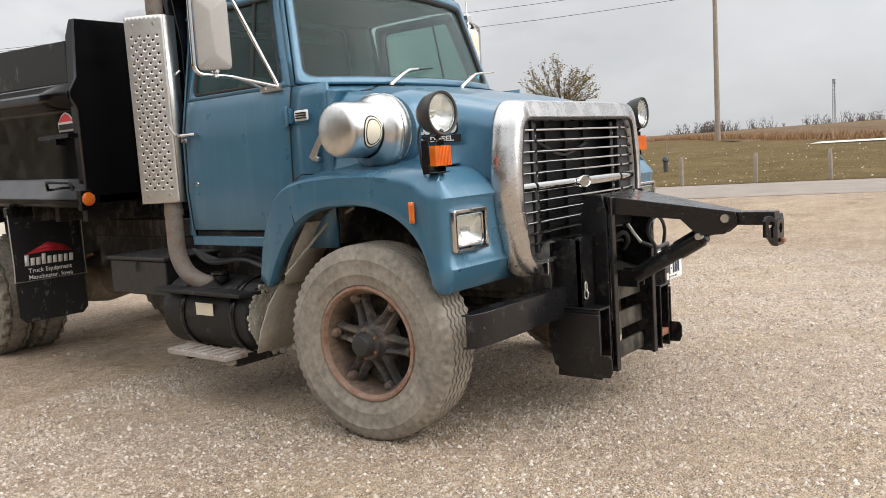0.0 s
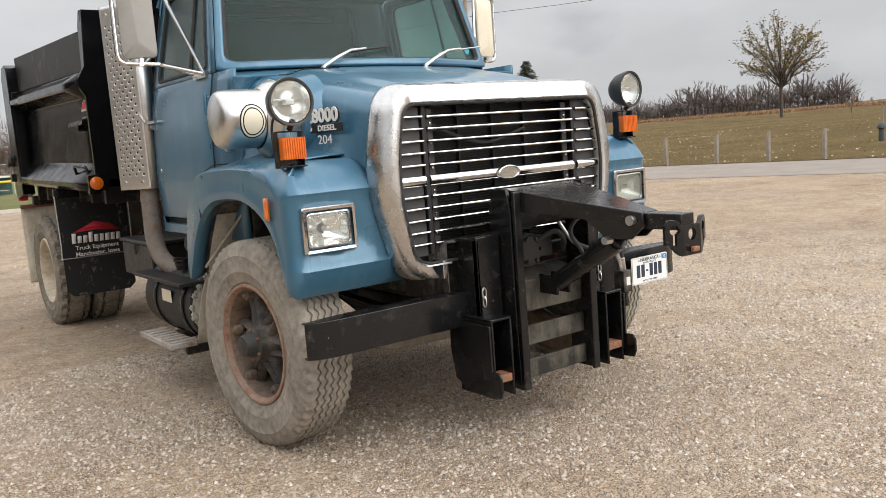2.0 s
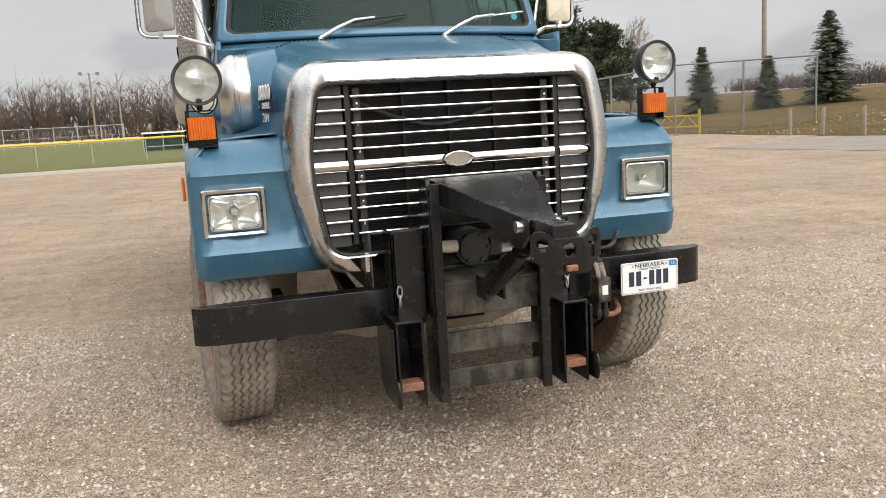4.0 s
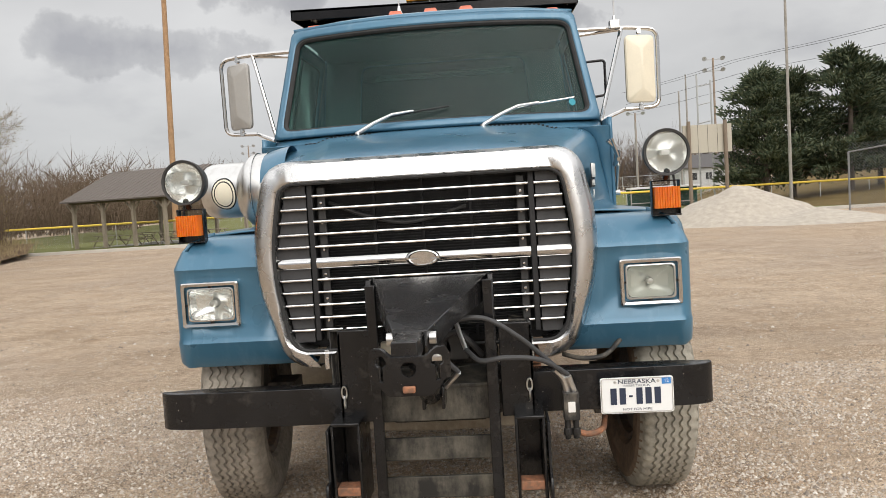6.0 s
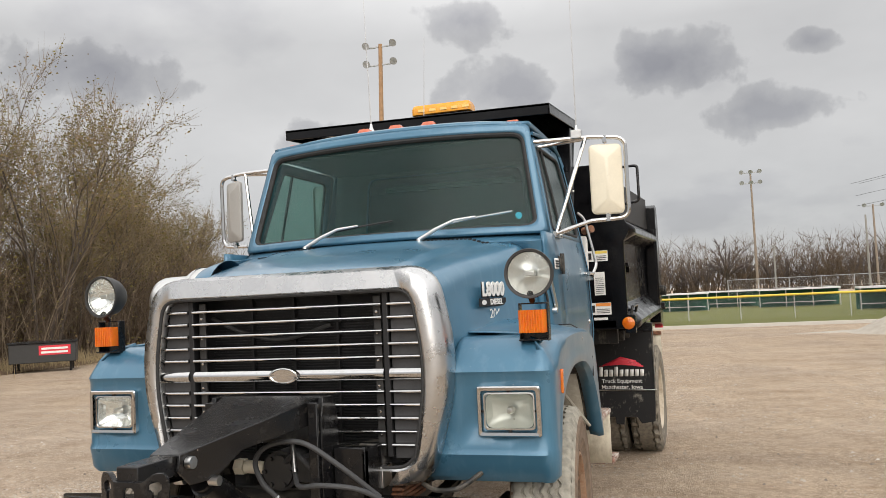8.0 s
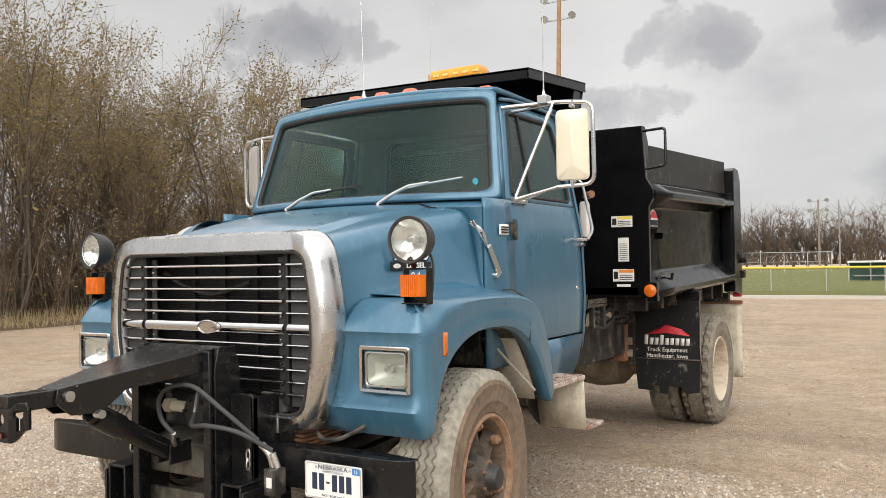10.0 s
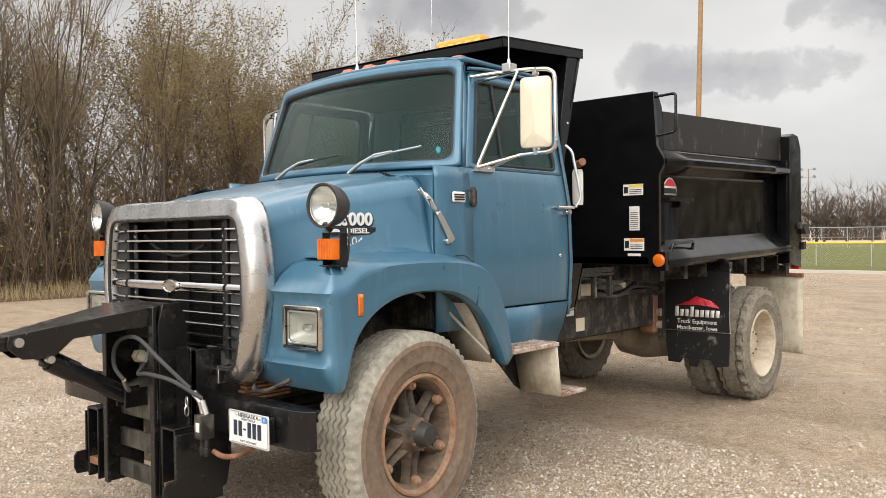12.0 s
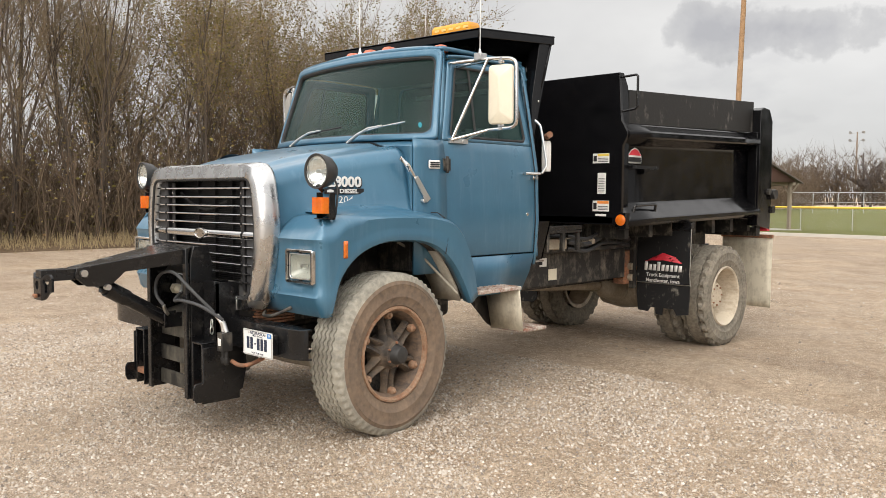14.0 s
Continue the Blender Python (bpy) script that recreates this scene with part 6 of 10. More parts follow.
    for y, z in ((2.245, 0.955),):
        one_box("label_mark", (0.606, y - 0.025, z - 0.02), (0.608, y + 0.02, z + 0.02), M_INK, ch, bevel=0)
    one_box("upper_tray", (0.30, 1.78, 1.04), (0.70, 3.4, 1.075), M_CHASSIS, ch)
    bm = bmesh.new()
    plate(bm, [Vector((0.93, y, z)) for y, z in ((1.71, 1.03), (1.84, 1.03), (1.95, 1.335), (1.71, 1.335))], (-0.02, 0, 0))
    plate(bm, [Vector((x, 1.95, 1.335)) for x in (0.93,)] + [Vector(q) for q in ((0.50, 1.95, 1.335), (0.50, 1.84, 1.03), (0.93, 1.84, 1.03))], (0, -0.015, 0))
    bmesh.ops.recalc_face_normals(bm, faces=bm.faces)
    part("guard_plate", bm, M_BODY, ch, "glossy black guard plate behind the cab")
    one_box("tray_shelf", (0.50, 1.96, 1.225), (0.86, 2.50, 1.25), M_BLACK, ch, bevel=0.004)
    one_box("tray_lip", (0.845, 1.96, 1.25), (0.86, 2.50, 1.29), M_BLACK, ch, bevel=0.003)
    for y in (2.02, 2.24, 2.46):
        one_box("tray_leg", (0.82, y - 0.018, 1.07), (0.855, y + 0.018, 1.225), M_CHASSIS, ch, bevel=0.003)
    one_box("valve_block", (0.55, 2.10, 1.075), (0.76, 2.42, 1.17), M_AXLE, ch, bevel=0.012)
    one_box("step_bracket", (0.602, 1.78, 0.985), (0.78, 2.06, 1.0), M_STEP, ch, bevel=0.003)
    for k, y in enumerate((2.62, 2.80, 3.02)):
        bm = bmesh.new()
        cyl(bm, (0.48, y, 1.10 + 0.02 * k), (0.74, y + 0.02, 1.11 + 0.02 * k), 0.045 - 0.008 * k, 16)
        cyl(bm, (0.74, y + 0.02, 1.11 + 0.02 * k), (0.765, y + 0.02, 1.11 + 0.02 * k), 0.026, 8)
        part("air_valve", bm, M_AXLE if k % 2 else M_CHASSIS, ch)
    bm = bmesh.new()
    for z0, r in ((1.135, 0.022), (1.185, 0.016), (1.075, 0.018)):
        sweep(bm, smooth_line([(0.70, 2.5, z0), (0.74, 2.75, z0 - 0.03), (0.70, 3.1, z0 + 0.03), (0.62, 3.65, z0 - 0.02)], 5), r, 8)
    part("brake_hose", bm, M_HOSE, ch)
    one_box("spring_hanger", (0.46, 3.62, 0.66), (0.60, 3.80, 1.0), M_RUST, ch, bevel=0.015)
    for dz in (0.05, 0.16):
        bm = bmesh.new()
        cyl(bm, (0.44, 3.70, 0.68 + dz), (0.64, 3.70, 0.68 + dz), 0.035, 12)
        part("hanger_pin", bm, M_AXLE, ch)
    bm = bmesh.new()
    for k in range(4):
        sweep(bm, smooth_line([(0.45 + 0.03 * k, 1.7, 1.12 - 0.01 * k), (0.5 + 0.02 * k, 2.3, 1.13 + 0.015 * k), (0.45, 3.0, 1.10 + 0.02 * k), (0.5, 3.6, 1.13)], 5), 0.014, 8)
    part("hydraulic_line", bm, M_HOSE, ch)
    # hoist cylinder and linkage under the body
    bm = bmesh.new()
    sweep(bm, [(0, 2.55, 0.95), (0, 3.6, 1.2)], 0.09, 18)
    part("hoist_cylinder", bm, M_CHASSIS, ch)


make_chassis()


def make_tank_side():
    """Passenger side: fuel tank, steps, battery box, exhaust."""
    tank = child("fuel_tank", truck, label="round black fuel tank with mud-caked end and step plates")
    bm = bmesh.new()
    m = Matrix.Translation((-0.86, 1.06, 0.545)) @ Matrix.Rotation(radians(-90), 4, "X")
    lathe(bm, [(0.0, -0.012), (0.18, -0.010), (0.225, 0.0), (0.238, 0.012), (0.238, 0.88), (0.225, 0.895), (0.0, 0.90)], m, 48)
    part("tank_shell", bm, M_TANK, tank)
    for y in (1.20, 1.72):
        bm = bmesh.new()
        grid(bm, [[Vector((-0.86 + 0.242 * math.cos(a), y + d, 0.545 + 0.242 * math.sin(a))) for a in (2 * math.pi * k / 48 for k in range(48))] for d in (-0.025, 0.025)], closed=True)
        part("strap", bm, M_BLACK, tank, thick=0.006)
    bm = bmesh.new()
    lathe(bm, [(0.232, -0.02), (0.20, -0.03), (0.12, -0.026), (0.0, -0.024)], m, 40)
    for k in range(260):
        a, r = random.uniform(0, 6.283), 0.24 * math.sqrt(random.random())
        q = random.uniform(0.006, 0.02)
        lathe(bm, [(q, 0.0), (q * 0.7, -q * 0.6), (0.0, -q * 0.8)], m @ Matrix.Translation((r * math.cos(a), r * math.sin(a), -0.024)), 6)
    part("mud_cake", bm, M_MUDPLATE, tank, "caked pale mud")
    one_box("tank_label", (-1.1015, 1.38, 0.56), (-1.099, 1.56, 0.64), M_CREAM, tank, bevel=0)
    bm = bmesh.new()
    cyl(bm, (-0.98, 1.42, 0.77), (-0.99, 1.42, 0.815), 0.05, 20)
    cyl(bm, (-0.99, 1.42, 0.815), (-0.99, 1.42, 0.83), 0.058, 20)
    part("filler_cap", bm, M_BLACK, tank)
    for lo, hi, mt in (((-1.16, 1.03, 0.70), (-0.92, 1.95, 0.725), M_TANK), ((-1.22, 1.13, 0.31), (-1.05, 1.75, 0.345), M_STEP)):
        one_box("step_plate", lo, hi, mt, tank, bevel=0.005)
    for k in range(7):
        one_box("step_rib", (-1.21, 1.16 + k * 0.08, 0.345), (-1.06, 1.175 + k * 0.08, 0.352), M_STEP, tank, bevel=0)
    for y in (1.2, 1.7):
        one_box("step_hanger", (-1.10, y - 0.02, 0.25), (-0.7, y + 0.02, 0.31), M_CHASSIS, tank)
    bm = bmesh.new()
    cyl(bm, (-1.15, 1.18, 0.28), (-1.15, 1.18, 0.31), 0.035, 12)
    part("step_bolt", bm, M_MUDPLATE, tank)
    # splash shield ahead of the tank
    bm = bmesh.new()
    grid(bm, [[Vector((x, y, z)) for x in (-1.10, -0.98, -0.8, -0.6)] for y, z in ((0.72, 0.80), (0.84, 0.66), (0.93, 0.50), (0.98, 0.36))])
    part("splash_shield", bm, M_MUDPLATE, truck, "grey mud-caked splash shield", thick=0.01)
    # battery box
    bat = child("battery_box", truck, label="dull black battery box")
    one_box("box_body", (-1.0, 2.02, 0.63), (-0.55, 2.72, 0.875), M_PLASTIC, bat, bevel=0.012)
    one_box("box_lid", (-1.015, 2.0, 0.878), (-0.54, 2.74, 0.905), M_PLASTIC, bat, bevel=0.008)
    bm = bmesh.new()
    sweep(bm, [(-1.01, 2.35, 0.88), (-1.015, 2.35, 0.80)], 0.008, 6)
    part("box_latch", bm, M_CHASSIS, bat)
    for k in range(3):
        bm = bmesh.new()
        sweep(bm, smooth_line([(-0.95 + 0.07 * k, 1.0, 0.86), (-0.9 + 0.06 * k, 1.3, 0.90 + 0.02 * k), (-0.85 + 0.05 * k, 1.7, 0.86), (-0.7, 2.1, 0.92)], 5), 0.016, 8)
        part("hose", bm, M_HOSE, bat)
    # exhaust
    ex = child("exhaust_stack", truck, label="vertical exhaust stack behind a perforated heat shield")
    bm = bmesh.new()
    a, b = Vector((-1.045, 1.695, 0)), Vector((-1.175, 1.925, 0))
    u = (b - a).normalized()
    wid, tall = (b - a).length, 1.205
    nx, nz = 9, 42
    cw, chh = wid / nx, tall / nz

    def sp(p, q):
        bow = 0.012 * math.sin(math.pi * min(1, max(0, p / wid)))
        n = Vector((-u.y, u.x, 0))
        if n.x > 0:
            n = -n
        return a + u * p + n * bow + Vector((0, 0, 1.288 + q))

    for j in range(nz):
        for i in range(nx):
            p0, q0 = i * cw, j * chh
            cx, cy = p0 + cw / 2, q0 + chh / 2
            edge = [(p0, q0), (cx, q0), (p0 + cw, q0), (p0 + cw, cy), (p0 + cw, q0 + chh), (cx, q0 + chh), (p0, q0 + chh), (p0, cy)]
            ev = [bm.verts.new(sp(*e)) for e in edge]
            if 0 < i < nx - 1 and 3 <= j < nz - 4 and (i + j) % 2 == 0:
                hv = [bm.verts.new(sp(cx + 0.0082 * math.cos(t), cy + 0.0082 * math.sin(t))) for t in (math.pi * (1.25 + k / 4) for k in range(8))]
                for k in range(8):
                    bm.faces.new((ev[k], ev[(k + 1) % 8], hv[(k + 1) % 8], hv[k]))
            else:
                bm.faces.new(ev)
    bmesh.ops.remove_doubles(bm, verts=bm.verts, dist=0.0005)
    part("heat_shield", bm, M_STACK, ex, "perforated galvanised heat shield", thick=0.003)
    bm = bmesh.new()
    put(bm, [sp(0, 0), sp(0, tall), sp(0, tall) + Vector((0.10, 0.02, 0)), sp(0, 0) + Vector((0.10, 0.02, 0))], [(0, 1, 2, 3)])
    part("shield_flange", bm, M_STACK, ex, thick=0.003)
    for p, q in ((0.06, 0.05), (0.21, 0.05), (0.06, 1.15), (0.21, 1.15)):
        bm = bmesh.new()
        c = sp(p, q)
        n = Vector((-u.y, u.x, 0))
        n = -n if n.x > 0 else n
        cyl(bm, c, c + n * 0.012, 0.011, 8)
        part("shield_bolt", bm, M_BRUSHED, ex)
    bm = bmesh.new()
    sweep(bm, [(-1.0, 1.84, 1.30), (-1.0, 1.84, 2.44)], 0.095, 24)
    part("muffler", bm, simple("dark_muffler", (0.05, 0.048, 0.046), 0.6), ex)
    bm = bmesh.new()
    sweep(bm, [(-1.0, 1.84, 2.44), (-1.0, 1.84, 2.50), (-1.0, 1.84, 2.62)], [0.05, 0.055, 0.055], 20)
    part("tail_pipe", bm, M_PIPE, ex)
    bm = bmesh.new()
    sweep(bm, smooth_line([(-1.03, 1.80, 1.30), (-1.035, 1.80, 1.1), (-1.035, 1.79, 0.93), (-1.01, 1.72, 0.80), (-0.94, 1.60, 0.73), (-0.8, 1.5, 0.72)], 7), 0.058, 20)
    sweep(bm, [(-1.03, 1.80, 1.20), (-1.03, 1.80, 1.24)], 0.064, 20)
    part("lower_pipe", bm, M_PIPE, ex, "rusty exhaust pipe")


make_tank_side()


def make_driver_steps():
    st = child("cab_steps", truck, label="worn steel cab steps caked with mud")
    one_box("upper_step", (0.80, 0.80, 0.835), (1.155, 1.30, 0.862), M_STEP_WORN, st, bevel=0.005)
    for k in range(10):
        one_box("tread_rib", (0.82, 0.83 + 0.047 * k, 0.862), (1.15, 0.845 + 0.047 * k, 0.868), M_STEP_WORN, st, bevel=0)
    bm = bmesh.new()
    put(bm, [(0.80, 1.285, 0.835), (1.15, 1.285, 0.835), (1.14, 1.345, 0.515), (0.815, 1.345, 0.515)], [(0, 1, 2, 3)])
    part("riser_plate", bm, M_FLAP_REAR, st, "mud-spattered riser plate", thick=0.01)
    bm = bmesh.new()
    put(bm, [(0.80, 1.0, 0.835), (0.80, 1.285, 0.835), (0.815, 1.345, 0.515), (0.815, 1.28, 0.55)], [(0, 1, 2, 3)])
    part("side_bracket", bm, M_CHASSIS, st, thick=0.008)
    one_box("lower_step", (0.81, 1.34, 0.505), (1.15, 1.62, 0.53), M_STEP_WORN, st, bevel=0.005)
    for k in range(6):
        one_box("tread_rib", (0.83, 1.36 + 0.042 * k, 0.53), (1.14, 1.375 + 0.042 * k, 0.536), M_STEP_WORN, st, bevel=0)


make_driver_steps()


# ---- dump body ----
def make_body():
    body = child("dump_body", truck, label="black steel dump body with wooden side boards")
    y0, y1 = 2.68, 5.58
    z_at = lambda y: 0.022 * (y - y0)
    # front wall
    bm = bmesh.new()
    loop = [(-1.14, 1.29), (1.14, 1.29), (1.14, 1.98), (1.185, 2.06), (1.185, 2.10), (1.125, 2.20), (1.10, 2.61), (-1.10, 2.61), (-1.125, 2.20), (-1.185, 2.10), (-1.185, 2.06), (-1.14, 1.98)]
    plate(bm, [Vector((x, y0, z)) for x, z in loop], (0, 0.035, 0))
    part("front_wall", bm, M_BODY, body, bevel=0.004)
    one_box("floor_plate", (-1.05, y0, 1.30), (1.05, y1, 1.36), M_BODY, body)
    for k in range(7):
        y = y0 + 0.25 + k * 0.42
        one_box("cross_sill", (-1.02, y, 1.16), (1.02, y + 0.07, 1.30), M_CHASSIS, body)
    for s in (-1, 1):
        # side skin: lower shelf, recessed panel, upper boxed rail
        prof = [(1.06, 1.275), (1.185, 1.275), (1.205, 1.30), (1.205, 1.335), (1.195, 1.352), (1.085, 1.46), (1.075, 1.48), (1.07, 1.96), (1.075, 1.985), (1.185, 2.045), (1.195, 2.06), (1.195, 2.10), (1.185, 2.115), (1.105, 2.165), (1.095, 2.18), (1.05, 2.18)]
        bm = bmesh.new()
        grid(bm, [[Vector((s * x, y, z + z_at(y))) for x, z in prof] for y in [y0 + 0.03 + (y1 - y0 - 0.25) * k / 6 for k in range(7)]])
        bmesh.ops.recalc_face_normals(bm, faces=bm.faces)
        part("side_skin", bm, M_BODY, body, "glossy black side panel with boxed rails", smooth=20, thick=0.012)
        # front corner post
        bm = bmesh.new()
        loop = [(y0 + 0.034, 1.33), (y0 + 0.16, 1.36), (y0 + 0.16, 2.18), (y0 + 0.13, 2.50), (y0 + 0.06, 2.61), (y0 + 0.034, 2.61)]
        plate(bm, [Vector((s * 1.075, y, z)) for y, z in loop], (s * 0.03, 0, 0))
        bmesh.ops.recalc_face_normals(bm, faces=bm.faces)
        part("corner_post", bm, M_BODY, body, bevel=0.004)
        # rear post
        bm = bmesh.new()
        loop = [(y1 - 0.27, 1.23), (y1 + 0.06, 1.18), (y1 + 0.08, 1.45), (y1 + 0.06, 2.38), (y1 - 0.02, 2.50), (y1 - 0.17, 2.515), (y1 - 0.24, 2.48)]
        plate(bm, [Vector((s * 1.08, y, z)) for y, z in loop], (s * 0.115, 0, 0))
        bmesh.ops.recalc_face_normals(bm, faces=bm.faces)
        part("rear_post", bm, M_BODY, body, bevel=0.006)
        one_box("post_web", (s * 1.075, y1 - 0.29, 1.40), (s * 1.18, y1 - 0.27, 2.24), M_BODY, body)
        bm = bmesh.new()
        bx = [Vector((s * 1.10, y0 + 0.16, 2.18)), Vector((s * 1.10, y1 - 0.22, 2.245)), Vector((s * 1.10, y1 - 0.22, 2.575)), Vector((s * 1.10, y0 + 0.16, 2.475))]
        plate(bm, bx, (-s * 0.045, 0, 0))
        bmesh.ops.recalc_face_normals(bm, faces=bm.faces)
        part("side_board", bm, M_WOOD, body, "black-painted wooden side board with peeling top", bevel=0.004)
        # lamp, grab handles and hooks
        one_box("lamp_gusset", (s * 1.12, y0 - 0.02, 1.255), (s * 1.20, y0 + 0.04, 1.40), M_BODY, body)
        bm = bmesh.new()
        lathe(bm, [(0.0, 0.016), (0.03, 0.014), (0.047, 0.006), (0.05, 0.0), (0.05, -0.01)], facing((s * 1.145, y0 - 0.022, 1.335)), 28)
        part("clearance_lamp", bm, M_AMBER, body, "round orange clearance lamp")
        if s > 0:
            bm = bmesh.new()
            sweep(bm, fillet([(s * 1.10, y0 + 0.02, 2.57), (s * 1.28, y0 - 0.0, 2.575), (s * 1.28, y0 + 0.0, 2.29), (s * 1.12, y0 + 0.02, 2.275)], 0.03, 5), 0.011, 8)
            part("grab_handle", bm, M_BLACK, body)
        bm = bmesh.new()
        sweep(bm, [(s * 1.075, 2.86, 1.80), (s * 1.13, 2.88, 1.80)], 0.02, 8)
        span(bm, (s * 1.10, 2.84, 1.785), (s * 1.15, 3.28, 1.815))
        span(bm, (s * 1.07, 3.06, 1.74), (s * 1.13, 3.075, 1.79))
        part("shovel_holder", bm, M_BLACK, body)
        bm = bmesh.new()
        sweep(bm, fillet([(s * 1.14, 2.86, 1.38), (s * 1.16, 2.87, 1.46), (s * 1.16, 3.22, 1.47), (s * 1.14, 3.24, 1.39)], 0.02, 4), 0.012, 8)
        part("tie_loop", bm, M_BLACK, body)
        # hinge knuckle and tail lamp at the rear post
        bm = bmesh.new()
        cyl(bm, (s * 1.14, y1 + 0.10, 1.57), (s * 1.24, y1 + 0.10, 1.57), 0.055, 16)
        cyl(bm, (s * 1.19, y1 - 0.02, 1.60), (s * 1.225, y1 - 0.02, 1.60), 0.035, 10)
        part("gate_hinge", bm, M_CHASSIS, body)
        one_box("tail_lamp", (s * 1.10, y1 + 0.02, 1.16), (s * 1.185, y1 + 0.085, 1.28), M_RED, body)
        one_box("rear_bracket", (s * 1.15, y1 + 0.06, 1.36), (s * 1.22, y1 + 0.14, 1.44), M_BLACK, body)
        # emblem on the side: red crest over white, with plain bars
        m = Matrix.Translation((s * 1.083, 2.97, 1.905)) @ Matrix.Rotation(radians(90 * s), 4, "Z") @ FRONT
        em = child("side_emblem", body, label="red and white maker's emblem")
        em.parent = truck
        bm = bmesh.new()
        sheet(bm, [m @ Vector((x, z, 0.001)) for x, z in [(-0.115, -0.07), (0.115, -0.07), (0.115, 0.0), (0.06, 0.055), (0.0, 0.072), (-0.06, 0.05), (-0.115, 0.0)]], lambda p: p, 1)
        part("emblem_field", bm, M_WHITE, em, thick=0.002)
        bm = bmesh.new()
        sheet(bm, [m @ Vector((x, z, 0.004)) for x, z in [(-0.105, 0.002), (0.105, 0.002), (0.055, 0.045), (0.0, 0.062), (-0.055, 0.042)]], lambda p: p, 1)
        part("emblem_crest", bm, M_RED, em)
        bm = bmesh.new()
        span(bm, (-0.10, -0.055, 0.003), (0.10, -0.015, 0.005), m)
        part("emblem_bar", bm, M_INK, em)
        one_box("side_label", (s * 1.082, 2.79, 1.47), (s * 1.086, 2.865, 1.60), M_WHITE, body, bevel=0)
        for k in range(5):
            one_box("label_line", (s * 1.0861, 2.80, 1.49 + k * 0.02), (s * 1.088, 2.855, 1.497 + k * 0.02), M_INK, body, bevel=0)
    # tailgate
    one_box("tailgate", (-1.08, y1 - 0.06, 1.36), (1.08, y1 + 0.0, 2.25), M_BODY, body)
    # warning labels on the front wall
    for x, z, w, hh, top in ((0.925, 1.875, 0.17, 0.085, M_YELLOW), (0.935, 1.655, 0.085, 0.185, None), (0.93, 1.455, 0.17, 0.095, M_ORANGE), (0.93, 1.375, 0.11, 0.02, None)):
        lab = child("warning_label", truck, label="small white warning label")
        one_box("label_sheet", (x - w / 2, y0 - 0.004, z - hh / 2), (x + w / 2, y0 - 0.001, z + hh / 2), M_WHITE, lab, bevel=0)
        if top:
            one_box("label_band", (x - w / 2 + 0.05, y0 - 0.006, z + hh * 0.22), (x + w / 2 - 0.003, y0 - 0.0041, z + hh / 2 - 0.003), top, lab, bevel=0)
            one_box("label_symbol", (x - w / 2 + 0.008, y0 - 0.006, z - hh * 0.3), (x - w / 2 + 0.042, y0 - 0.0041, z + hh * 0.3), M_INK, lab, bevel=0)
            for k in range(3):
                one_box("label_line", (x - w / 2 + 0.055, y0 - 0.006, z - hh * 0.36 + k * 0.014), (x + w / 2 - 0.012, y0 - 0.0041, z - hh * 0.36 + k * 0.014 + 0.005), M_PLASTIC, lab, bevel=0)
        elif hh > 0.1:
            for k in range(9):
                one_box("label_line", (x - w / 2 + 0.01, y0 - 0.006, z - hh * 0.42 + k * 0.015), (x + w / 2 - 0.012, y0 - 0.0041, z - hh * 0.42 + k * 0.015 + 0.004), M_PLASTIC, lab, bevel=0)


make_body()


